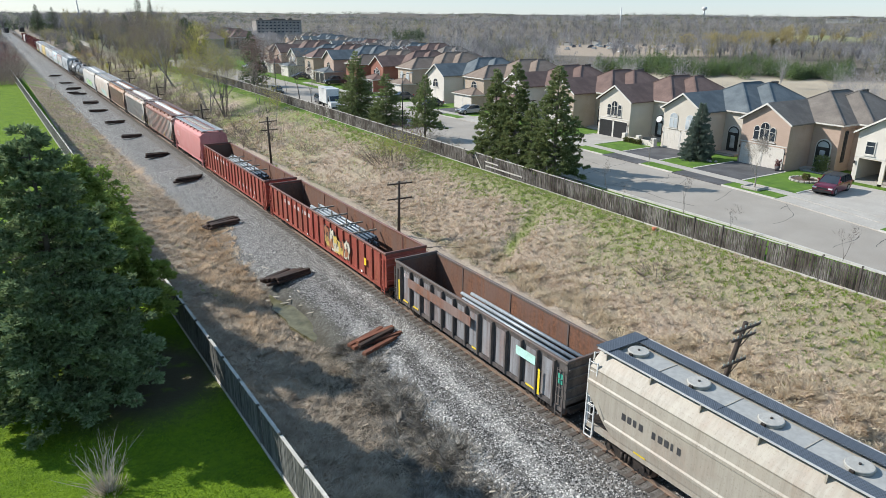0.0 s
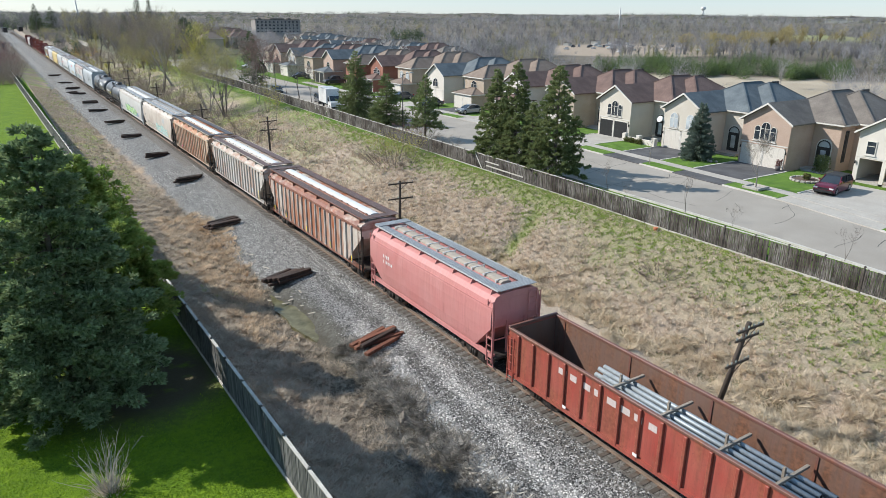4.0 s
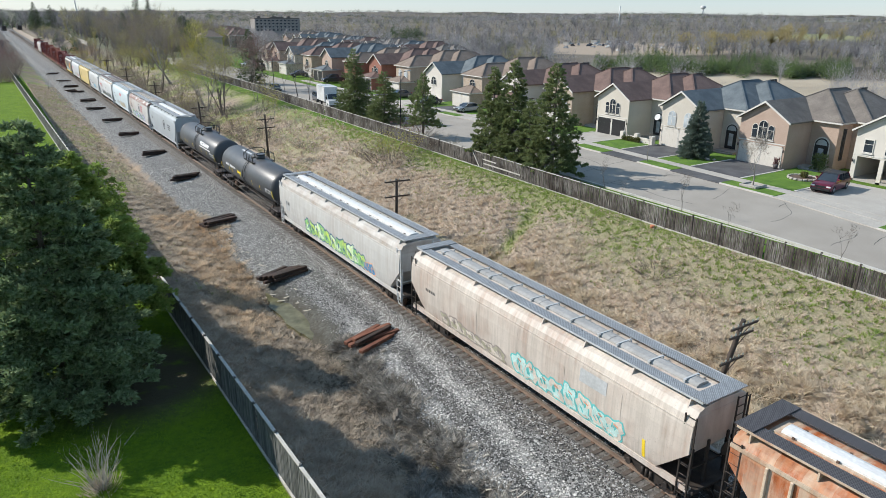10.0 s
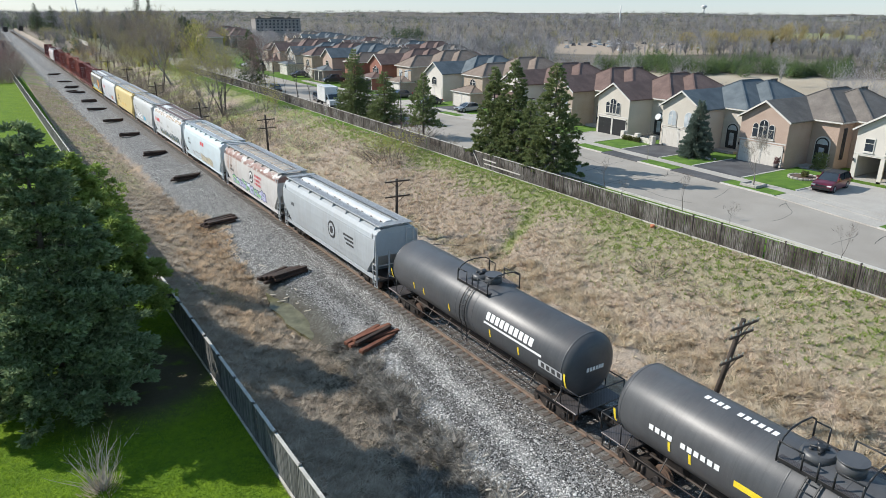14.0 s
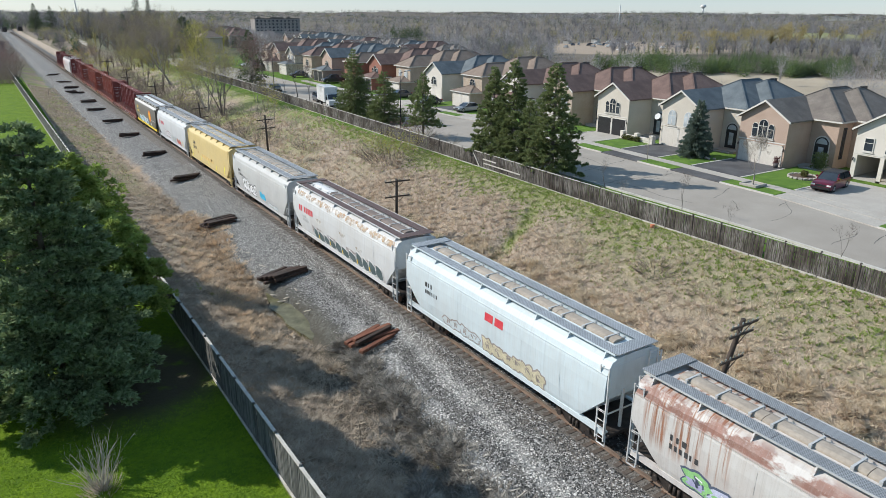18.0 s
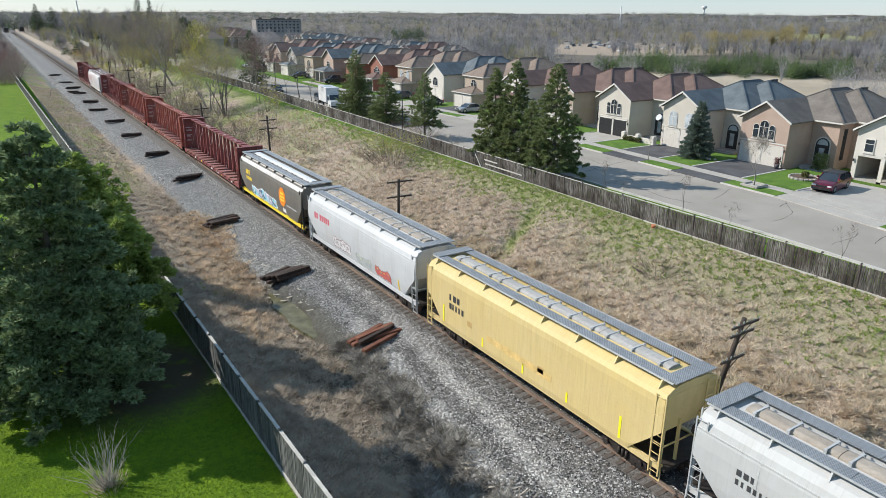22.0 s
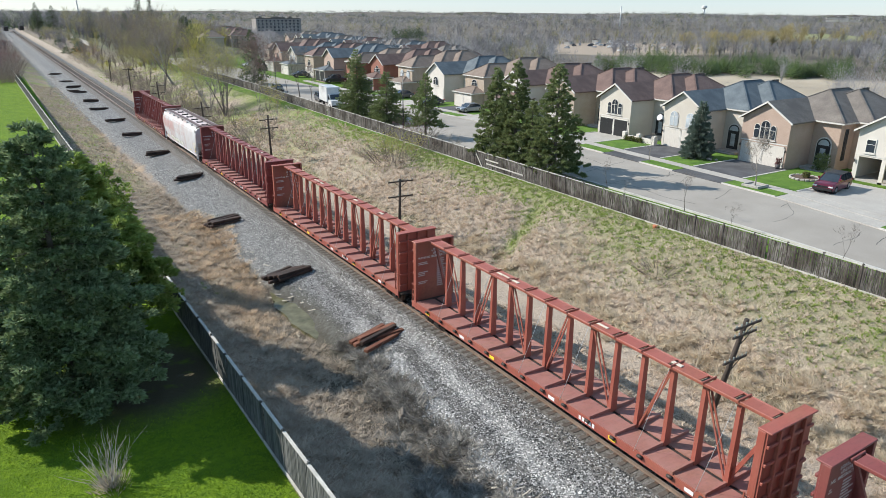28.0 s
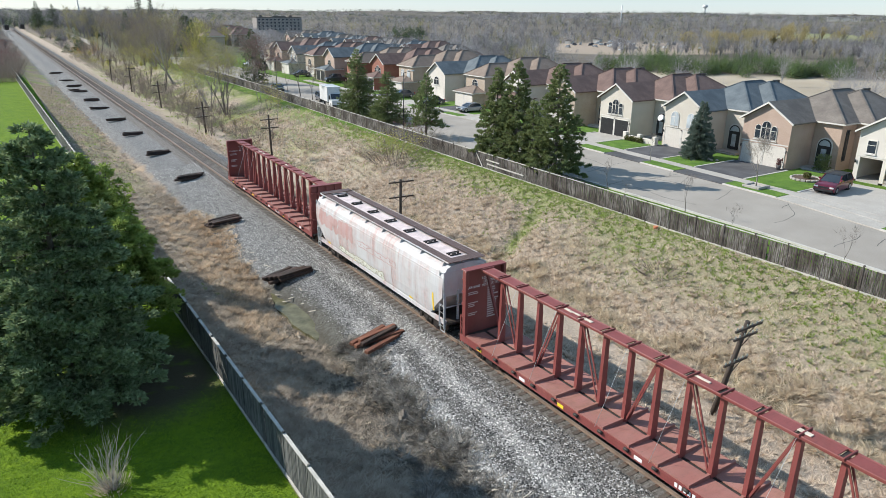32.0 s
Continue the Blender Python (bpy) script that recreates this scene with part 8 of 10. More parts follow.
# thickets on the bank
shrub("leafless thicket of thin stems below the fence", 18.8, 71.0, 3.4, 4.6, 50, 210, TWIG, base_spread=0.7, buds=BUD)
shrub("leafless reddish thicket behind the fence", 25.6, 78.0, 2.6, 3.4, 51, 130, TWIG, base_spread=0.8, buds=BUDRED)
shrub("leafless thicket behind the fence", 25.0, 71.0, 2.2, 2.6, 52, 100, TWIGGREY, base_spread=0.8)
shrub("dry shrub on the slope", 15.0, 88.0, 1.6, 2.6, 53, 80, TWIG, base_spread=0.7)
shrub("dry tangled shrub on the slope", 17.0, 29.5, 1.1, 1.8, 54, 70, TWIG, base_spread=0.7)
bare_tree("yellow-budding willow with many pale stems on the bank", 14.2, 126.0, 13.0, 60, BARK, TWIGGREY, 3, 0.5, 6, BUD, z=-0.7, twig_n=7, name="willow", thick=0.011, nbuds=9)
bare_tree("yellow-budding willow with many pale stems on the bank", 13.4, 134.0, 11.0, 61, BARKPALE, TWIGGREY, 3, 0.5, 5, BUD, z=-0.7, twig_n=7, name="willow", thick=0.011, nbuds=14)
bare_tree("dense dark budding tree beside the street", 27.2, 146.5, 11.5, 69, BARK, TWIG, 3, 0.5, 4, BUDRED, z=1.4, twig_n=14, thick=0.012, nbuds=10)
bare_tree("leafless tree on the bank", 13.0, 172.0, 17.0, 62, BARK, TWIG, 3, 0.5, 3, None, z=-0.6, twig_n=12, thick=0.008)
bare_tree("leafless tree on the bank", 17.0, 180.0, 19.0, 63, BARKPALE, TWIG, 3, 0.5, 2, BUD, z=0, twig_n=14, thick=0.014, nbuds=8)
bare_tree("leafless tree by the line", 15.0, 235.0, 13.0, 64, BARK, TWIG, 3, 0.45, 2, None, z=0, twig_n=12, thick=0.008)
bare_tree("tall leafless tree by the line", 19.0, 262.0, 18.0, 65, BARKPALE, TWIG, 3, 0.45, 3, None, z=0.5, twig_n=12, thick=0.008)
bare_tree("leafless tree by the line", 16.0, 300.0, 15.0, 66, BARK, TWIG, 3, 0.45, 2, BUD, z=0.5, twig_n=14, thick=0.012, nbuds=10)
bare_tree("small leafless tree on the dry bank", -10.0, 178.0, 5.0, 67, BARK, TWIG, 2, 0.5, 1, None, twig_n=14, thick=0.014)
bare_tree("dark leafless tree beside the street", 27.5, 142.0, 8.5, 68, BARK, TWIG, 3, 0.5, 1, BUDRED, z=1.4, twig_n=16, thick=0.014, nbuds=20)
for i, (x, y, h, r) in enumerate(((30.0, 158.0, 12.5, 4.2), (43.0, 268.0, 13.0, 4.4), (40.0, 262.0, 15.0, 4.2), (47.0, 300.0, 13.5, 4.0), (31.0, 330.0, 15.0, 5.0), (36.0, 350.0, 13.0, 4.0), (51.0, 413.0, 26.0, 5.0), (56.0, 407.0, 23.0, 4.6))):
    spruce("dark conifer in the belt beside the houses", x, y, h, r, 70 + i, DARKSPRUCE, 0.25, 0.04, 1.0)
shrub("orange-brown dry shrub beside the line", 12.5, 318.0, 5.0, 5.0, 80, 110, foliage("orange_stems", (0.34, 0.17, 0.07), (0.40, 0.22, 0.09), (0.45, 0.28, 0.12), 0.4), z=0.0, base_spread=0.8)
for i in range(16):
    shrub("grey thicket of bare stems along the line", 9.5 + rnd.uniform(0, 8), 100 + i * 9.5, rnd.uniform(2.2, 4.2), rnd.uniform(2.5, 4.5), 90 + i, 90, TWIG, base_spread=0.8, buds=BUD if i % 3 == 1 else None)

# more trees and bushes between the line and the fence
rl = random.Random(77)
for i, (x, y, h, bd) in enumerate(((14.0, 100.0, 5.0, None), (17.0, 108.0, 6.0, BUD), (19.5, 118.0, 6.5, BUD), (21.0, 128.0, 8.0, None), (12.0, 140.0, 7.0, BUD), (18.0, 148.0, 9.0, None), (21.5, 160.0, 10.0, BUD), (14.5, 158.0, 9.0, BUD),
                                   (12.8, 190.0, 11.0, BUD), (20.0, 198.0, 12.0, None), (14.0, 210.0, 10.0, BUD), (21.0, 222.0, 14.0, None), (17.0, 246.0, 12.0, BUD), (22.0, 280.0, 16.0, None), (24.0, 305.0, 15.0, None), (30.0, 250.0, 15.0, BUD), (36.0, 285.0, 17.0, None), (33.0, 310.0, 16.0, None))):
    bare_tree("budding tree on the bank beside the line" if bd else "leafless tree on the bank beside the line", x, y, h, 120 + i, BARKPALE if i % 2 else BARK, TWIG if i % 3 else TWIGGREY, 3 if h > 7 else 2, 0.48, 2 + i % 3, bd, z=zed(x, y), twig_n=10, thick=0.008, nbuds=12)
for i in range(14):
    x, y = rl.uniform(6.5, 9.5), 228 + i * 7.5
    shrub("yellow-green budding bush beside the line" if i % 4 else "grey bush beside the line", x + 2.0, y, rl.uniform(2.0, 4.0), rl.uniform(2.4, 4.0), 150 + i, 60, TWIGGREY, base_spread=0.8, buds=BUD if i % 4 else None)
for i, (x, y, h, r) in enumerate(((-16.6, 214.0, 6.0, 3.4), (-19.0, 226.0, 7.0, 4.0), (-16.5, 236.0, 5.5, 3.4), (-14.6, 250.0, 5.0, 3.4), (-15.2, 268.0, 6.0, 4.0), (-16.0, 290.0, 7.0, 4.0), (-18.0, 204.0, 6.0, 3.4))):
    shrub("dark bare thicket behind the garden fence", x, y, h, r, 180 + i, 190, TWIG, z=0, base_spread=0.8, buds=BUDRED if i % 2 else None)
for i, (x, y, h, r) in enumerate(((16.0, 640.0, 22.0, 8.0), (28.0, 655.0, 20.0, 8.0), (54.0, 381.0, 13.0, 4.5), (57.5, 376.0, 12.0, 4.0), (60.0, 388.0, 12.5, 4.0), (34.0, 470.0, 15.0, 6.0), (45.0, 300.0, 11.0, 4.5), (66.0, 420.0, 12.0, 4.5))):
    spruce("dark conifer beyond the far end of the fence", x, y, h, r, 200 + i, DARKSPRUCE, 0.22, 0.04, 0.5)

# ---------------------------------------------------------------- dry grass, reeds, lawn and far woods (nobody could count them)


def blades(name, n, box, h, w, mat, label, seed, lean=0.5, keep=None, category="grass"):
    g = np.random.default_rng(seed)
    x, y = g.uniform(box[0], box[1], n), g.uniform(box[2], box[3], n)
    if keep is not None:
        k = keep(x, y, g)
        x, y = x[k], y[k]
    n = len(x)
    z = lie(x, y) - 0.03
    hh = g.uniform(h[0], h[1], n)
    a = g.uniform(0, 6.283, n)
    base = np.stack([x, y, z], 1)
    wv = np.stack([np.cos(a), np.sin(a), np.zeros(n)], 1) * (w * g.uniform(0.6, 1.3, n))[:, None]
    # the stems lie over in shared directions
    d = -0.6 + np.sin(x * 0.5 + y * 0.3) * 0.8 + g.normal(0, 1.5, n)
    tip = base + np.stack([np.cos(d) * lean * hh, np.sin(d) * lean * hh, hh * g.uniform(0.5, 1.0, n)], 1)
    return tri_object(name, np.stack([base - wv, base + wv, tip], 1), mat, None, label, category, "stuff")


def clumpy(f, t):
    return lambda x, y, g: (np.sin(x * f + 1.7 * np.sin(y * f * 0.7)) * np.sin(y * f * 1.1 + x * 0.4) + g.normal(0, 0.45, len(x))) > t


STRAWPINK = foliage("pinkish_straw", (0.68, 0.56, 0.44), (0.82, 0.70, 0.56), (0.40, 0.315, 0.24), 0.25, clump=(0.5, 0.45, (0.36, 0.27, 0.195)))


def tufts(name, n, box, k, h, w, mat, label, seed, lean=(0.25, 1.0), keep=None, category="grass", flop=0.2):
    """Tussocks: blades that fan out from one root, laid over together by flop."""
    g = np.random.default_rng(seed)
    x, y = g.uniform(box[0], box[1], n), g.uniform(box[2], box[3], n)
    if keep is not None:
        q = keep(x, y, g)
        x, y = x[q], y[q]
    n = len(x)
    size = g.uniform(h[0], h[1], n)
    sweep = np.sin(x * 0.6 + y * 0.35) * 1.2 - 0.6 + g.normal(0, 0.8, n)
    if flop > 0.5:
        sweep = 3 * np.sin(x * 1.7 + 3 * np.sin(y * 1.1)) + g.normal(0, 0.7, n)
    x, y, size, sweep = (np.repeat(q, k) for q in (x, y, size, sweep))
    m = n * k
    a = g.uniform(0, 6.283, m)
    bx, by = x + np.cos(a) * size * 0.18 * g.random(m), y + np.sin(a) * size * 0.18 * g.random(m)
    base = np.stack([bx, by, lie(bx, by) - 0.02], 1)
    l = g.uniform(*lean, m)
    d = np.stack([np.cos(a) * l + flop * np.cos(sweep), np.sin(a) * l + flop * np.sin(sweep), np.full(m, 1.0)], 1)
    d /= np.linalg.norm(d, axis=1)[:, None]
    tip = base + d * (size * g.uniform(0.6, 1.1, m))[:, None]
    wv = np.stack([-np.sin(a), np.cos(a), g.normal(0, 0.3, m)], 1) * (w * g.uniform(0.6, 1.4, m))[:, None]
    return tri_object(name, np.stack([base - wv, base + wv, tip], 1), mat, None, label, category, "stuff")


def greenness(x, y):
    """How far spring grass has come through the straw of the slope: a band below the fence, a runnel, and a mixed stretch."""
    band = np.clip((x - np.interp(y, [0, 38, 46, 80, 120], [16.6, 17.5, 17.1, 19.0, 18.2]) + 0.9 * np.sin(y * 0.6) + 0.6 * np.sin(y * 1.7 + x)) / 1.8, 0, 1) * np.interp(y, [0, 34, 42, 75, 100], [0.9, 0.9, 1.0, 1.0, 0.7])
    mixed_ = np.clip((x - 13.6 + 1.5 * np.sin(y * 0.45) + np.sin(y * 1.3 + x * 0.8)) / 4, 0, 1) * np.interp(y, [0, 30, 38, 44], [0.62, 0.5, 0.22, 0.12])
    rill = 1.2 * np.exp(-((y - 41.8 - (x - 12.9) * 0.53 + 0.3 * np.sin(x * 2)) / 0.9) ** 2) * np.clip((x - 11.5) / 2, 0, 1)
    return np.maximum(np.maximum(band, mixed_), rill)


greening = lambda x, y, g: g.random(len(x)) < greenness(x, y)
trodden = lambda x, y: np.clip(1.5 - np.abs(x - 8.3 - 0.5 * np.sin(y * 0.3)) / 1.5, 0, 1) * np.clip((y - 20) / 6, 0, 1)
drying = lambda x, y, g: (g.random(len(x)) > 0.85 * greenness(x, y)) & (g.random(len(x)) > 1.5 * trodden(x, y))
drained = lambda x, y: ((x + 6.2) / 1.1) ** 2 + ((y - 38.6) / 4.8) ** 2 > 1
tangle = lambda x, y, g: np.abs(x + 5.45 + (31 - y) * 0.14 + 0.35 * np.sin(y * 1.4)) < 0.55 + np.clip(31 - y, 0, 14) * 0.075 + g.normal(0, 0.25, len(x))
matted = lambda x, y, g: (x < np.interp(y, [36, 41, 47, 58, 66], [-7.3, -7.1, -6.6, -5.1, -6.2]) + g.normal(0, 0.35, len(x))) & ~((x > -6.7) & (y > 42.6) & (y < 46))
PALESTRAW = foliage("bleached_straw", (0.72, 0.62, 0.47), (0.84, 0.74, 0.58), (0.50, 0.41, 0.29), 0.3, clump=(0.6, 0.45, (0.36, 0.27, 0.18)))
TANSTRAW = foliage("orange_tan_straw", (0.70, 0.54, 0.375), (0.82, 0.67, 0.49), (0.42, 0.31, 0.21), 0.3, clump=(1.0, 0.35, (0.36, 0.265, 0.18)))
# the slope below the street fence
tufts("dry_grass", 13000, (3.8, 22.3, 6, 66), 14, (0.2, 0.48), 0.022, STRAWPINK, "pale dry tussocks on the slope below the street fence", 2, (0.7, 2.4), drying, flop=0.9)
tufts("dry_grass", 4200, (9.5, 22.0, 6, 62), 16, (0.3, 0.65), 0.022, PALESTRAW, "bleached taller tussocks on the slope", 22, (0.4, 1.6), flop=1.0, keep=lambda x, y, g: drying(x, y, g) & clumpy(0.8, 0.25)(x, y, g))
tufts("dry_grass", 5000, (3.8, 23, 62, 120), 10, (0.25, 0.6), 0.04, STRAWPINK, "pale dry tussocks on the far slope", 12, (0.3, 1.3), drying)
tufts("dry_grass", 3400, (8.4, 15.0, 6, 27), 22, (0.4, 0.85), 0.022, PALESTRAW, "bleached flattened grass beside the ditch", 3, (0.3, 1.6), flop=1.5, keep= lambda x, y, g: clumpy(1.0, -0.2)(x, y, g) & (x < 14.8 - 0.12 * (y - 6) + g.normal(0, 0.7, len(x))))
tufts("dry_grass", 1500, (9.8, 13.0, 27, 46), 18, (0.4, 0.8), 0.022, PALESTRAW, "bleached grass along the foot of the slope", 23, (0.4, 1.8), flop=1.2, keep=clumpy(0.9, 0.1))
# the bank below the garden fence
tufts("dry_grass", 9500, (-12.8, -6.6, 13, 75), 12, (0.25, 0.6), 0.022, STRAW, "pale dry tussocks on the bank below the garden fence", 1, (1.2, 3.2), lambda x, y, g: clumpy(0.9, -0.6)(x, y, g) & drained(x, y))
tufts("dry_grass", 4600, (-10.0, -4.2, 36, 66), 14, (0.3, 0.65), 0.026, TANSTRAW, "orange-tan matted grass beside the ditch", 15, (0.8, 2.4), lambda x, y, g: clumpy(0.8, -0.4)(x, y, g) & matted(x, y, g) & drained(x, y))
tufts("dry_grass", 2500, (-12.9, -7.0, 75, 200), 10, (0.2, 0.5), 0.04, STRAW, "pale dry tussocks on the far bank", 11, (0.5, 1.6))
# spring grass
tufts("green_grass", 46000, (11.0, 22.9, 6, 100), 10, (0.08, 0.24), 0.018, SPROUT, "fresh green grass among the dry on the slope", 4, (0.3, 1.4), greening)
tufts("green_grass", 900, (-12, -7.5, 40, 220), 11, (0.12, 0.3), 0.035, SPROUT, "patches of fresh grass on the bank", 8, (0.3, 1.2), clumpy(0.35, 0.45))
tufts("green_grass", 2200, (5, 25, 85, 240), 11, (0.15, 0.4), 0.045, SPROUT, "patches of fresh grass on the far bank", 10, (0.3, 1.2), clumpy(0.3, 0.2))
# the ditch
tufts("dead_reeds", 4200, (-9.2, -4.2, 13, 33), 14, (0.3, 0.8), 0.036, DEADREED, "tangled grey dead reeds in the ditch", 5, (0.8, 4.5), tangle, "reeds")
tufts("dead_reeds", 500, (-8.4, -6.2, 34, 70), 14, (0.2, 0.55), 0.02, DEADREED, "grey dead reeds along the ditch", 6, (0.3, 2.0), lambda x, y, g: clumpy(1.2, 0.3)(x, y, g) & drained(x, y), "reeds")
blades("lawn_grass", 110000, (-27, -13.2, 12, 46), (0.05, 0.15), 0.024, BLADES, "short green grass of the garden lawn", 7, 0.6, lambda x, y, g: np.hypot(x + 16.2, y - 33) + g.normal(0, 0.6, len(x)) > 4.2)
blades("dry_grass", 50000, (3.8, 21.8, 6, 70), (0.12, 0.34), 0.02, STRAWPINK, "short dry grass on the slope below the street fence", 13, 1.2, drying)
blades("dry_grass", 50000, (-12.7, -6.4, 13, 80), (0.12, 0.34), 0.02, STRAW, "short dry grass on the bank below the garden fence", 14, 1.6, lambda x, y, g: clumpy(1.1, -0.4)(x, y, g) & drained(x, y))

# grey-violet imitates distance haze; dark and pale tones imitate shaded and lit crowns
WOODS = foliage("far_bare_haze_woods", (0.225, 0.214, 0.218), (0.295, 0.281, 0.286), (0.325, 0.31, 0.314), 0.03)
WOODSDARK = foliage("far_dark_haze_woods", (0.125, 0.12, 0.125), (0.18, 0.172, 0.178), (0.20, 0.192, 0.197), 0.03)
WOODSPALE = foliage("far_pale_haze_woods", (0.31, 0.296, 0.293), (0.40, 0.383, 0.38), (0.43, 0.41, 0.405), 0.03)
WOODSOLIVE = foliage("far_budding_woods", (0.23, 0.215, 0.11), (0.33, 0.295, 0.14), (0.36, 0.32, 0.155), 0.03)
WOODSPINE = foliage("far_conifers", (0.04, 0.065, 0.036), (0.075, 0.108, 0.052), (0.10, 0.135, 0.068), 0.08)


def crowns(places, seed, per, rough, cone=False, trunk=True, slim=0.3):
    """Loose twig facets that fill the crowns of many trees."""
    g = np.random.default_rng(seed)
    out = []
    for x, y, z, h, w in places:
        if cone:
            f = g.random(per) ** 0.8
            zz = z + h * (0.05 + 0.95 * f)
            rr_ = w * (1.02 - f) * (0.55 + 0.5 * g.random(per))
            a = g.uniform(0, 6.283, per)
            c = np.stack([x + np.cos(a) * rr_, y + np.sin(a) * rr_, zz], 1)
            s = rough * w * (1.15 - f)
            e = np.stack([np.cos(a) * s, np.sin(a) * s, -0.35 * s], 1)
            w2 = np.stack([-np.sin(a) * s * 0.55, np.cos(a) * s * 0.55, 0.1 * s], 1)
            out.append(np.stack([c - w2, c + w2, c + e], 1))
        else:
            d = g.normal(0, 1, (per, 3))
            d /= np.linalg.norm(d, axis=1)[:, None]
            d[:, 2] = np.where(d[:, 2] < -0.35, -d[:, 2], d[:, 2])
            shell = np.array([x, y, z + h * 0.56]) + d * np.array([w, w, h * 0.44]) * g.uniform(0.55, 1.08, (per, 1))
            nb = per // 3
            # limbs that rise from the stem, then twigs at their ends
            root = np.stack([np.full(nb, x), np.full(nb, y), z + h * g.uniform(0.12, 0.5, nb)], 1)
            q = np.cross(shell[:nb] - root, g.normal(0, 1, (nb, 3)))
            q = q / np.linalg.norm(q, axis=1)[:, None] * (h * slim * 0.055)
            out.append(np.stack([root - q, root + q, shell[:nb]], 1))
            c = shell[nb:]
            m = len(c)
            up = d[nb:] * np.array([0.7, 0.7, 0.4]) + g.normal(0, 0.35, (m, 3)) + np.array([0, 0, 0.5])
            L = rough * h * g.uniform(0.6, 1.6, m)
            wv = np.cross(up, g.normal(0, 1, (m, 3)))
            wv = wv / np.linalg.norm(wv, axis=1)[:, None] * (L * slim)[:, None]
            out.append(np.stack([c - wv, c + wv, c + up * L[:, None]], 1))
            if trunk:
                k = 3
                a = g.uniform(0, 6.283, k)
                p = np.array([[x, y, z]] * k)
                t = np.stack([x + np.cos(a) * w * 0.4, y + np.sin(a) * w * 0.4, np.full(k, z + h * 0.8)], 1)
                q = np.array([[0.014 * h, 0.006 * h, 0]] * k)
                out.append(np.stack([p - q, p + q, t], 1))
    return np.concatenate(out)


g = np.random.default_rng(99)
EYE = np.array([-20.0, 0.0])


def in_field(x, y):
    """The open dry field and the built-up ground where no woods stand."""
    d = np.hypot(x + 20, y)
    az = np.degrees(np.arctan2(x + 20, y))
    field = (az > 37) & (d > 60) & (d < 322) & (az < 80)
    yard = ((az > 41.8) & (az < 45.6) & (d > 320) & (d < 590)) | (np.hypot(x - 385, y - 385) < 52) | (np.hypot((x - 553) / 1.15, y - 322) < 40)
    homes = (x > 38) & (x < 215) & (y > 0) & (y < 330 + 1.2 * x) & (x < 75 + np.maximum(0, y - 140) * 0.55)
    line = (x > -14) & (x < 40)
    pines = (az > 44.5) & (az < 63.5) & (d > 300) & (d < 450)
    return field | yard | homes | line | pines


def scatter(n, d0, d1, a0, a1, hh, ww, power=1.0):
    d = d0 + (d1 - d0) * g.random(n) ** power
    a = np.radians(g.uniform(a0, a1, n))
    x, y = EYE[0] + d * np.sin(a), EYE[1] + d * np.cos(a)
    k = ~in_field(x, y)
    x, y = x[k], y[k]
    z = lie(x, y)
    h = g.uniform(*hh, len(x))
    return np.stack([x, y, z, h, h * g.uniform(*ww, len(x))], 1)


def wood(places, seed, per, rough, slim, shares, where, trunk=True):
    """One stretch of mixed woods: five tones, dark to pale imitating crown shade and light, conifers in patches."""
    k = g.random(len(places))
    f = 61.0 if places[:, 0].mean() < 700 else 150.0
    patch = np.sin(places[:, 0] / f + 2 * np.sin(places[:, 1] / (f * 1.5))) * np.sin(places[:, 1] / (f * 1.2) + places[:, 0] / (f * 2.5))
    k = np.where((patch > 0.30) & (g.random(len(k)) < 0.6), 0.995, k)
    edges = np.cumsum((0,) + shares)
    for i, (mat, lab) in enumerate(((WOODSDARK, "dark leafless trees " + where), (WOODS, "grey-brown leafless trees " + where), (WOODSPALE, "pale grey leafless trees " + where), (WOODSOLIVE, "olive budding trees " + where))):
        q = places[(k >= edges[i]) & (k < edges[i + 1])]
        if len(q):
            tri_object("woods", crowns(q, seed + i, per, rough, trunk=trunk, slim=slim), mat, None, lab, "woods", "stuff")
    q = places[k >= edges[4]] * np.array([1, 1, 1, 1.2, 0.62])
    tri_object("conifers", crowns(q, seed + 5, max(30, per // 2), 0.34, True), WOODSPINE, None, "dark conifers " + where, "conifers", "stuff")


wood(scatter(1500, 120, 520, 2, 72, (6, 12.5), (0.24, 0.38)), 1, 240, 0.075, 0.10, (0.25, 0.30, 0.20, 0.08), "behind the houses")
wood(scatter(4600, 350, 1000, -3, 74, (5, 11.5), (0.3, 0.48), 1.1), 11, 100, 0.08, 0.13, (0.24, 0.27, 0.18, 0.09), "on the valley side")
wood(scatter(4200, 900, 2000, -3, 75, (6, 12), (0.45, 0.8), 1.1), 21, 48, 0.10, 0.22, (0.26, 0.26, 0.17, 0.06), "on the hills", False)
wood(scatter(4200, 1900, 4600, -4, 76, (6, 11), (1.4, 2.6), 1.1), 31, 32, 0.10, 0.5, (0.34, 0.28, 0.14, 0.04), "on the far hills", False)
# the belt of pines beyond the dry field
belt = []
for i in range(760):
    az = g.uniform(45.0, 62.8)
    d = g.uniform(340 + 9 * math.sin(az * 2.1), 402 + 34 * math.sin(az * 0.9 + 1) + 14 * math.sin(az * 2.7))
    az = radians(az)
    x, y = EYE[0] + d * math.sin(az), d * math.cos(az)
    belt.append((x, y, zed(x, y), g.uniform(4.5, 8.5), g.uniform(1.8, 3.2)))
PINEBELT = foliage("pine_belt", (0.05, 0.095, 0.03), (0.11, 0.165, 0.05), (0.17, 0.225, 0.085), 0.05)
tri_object("conifers", crowns(belt[::3], 12, 170, 0.24, True), WOODSPINE, None, "dark pines in the belt beyond the dry field", "conifers", "stuff")
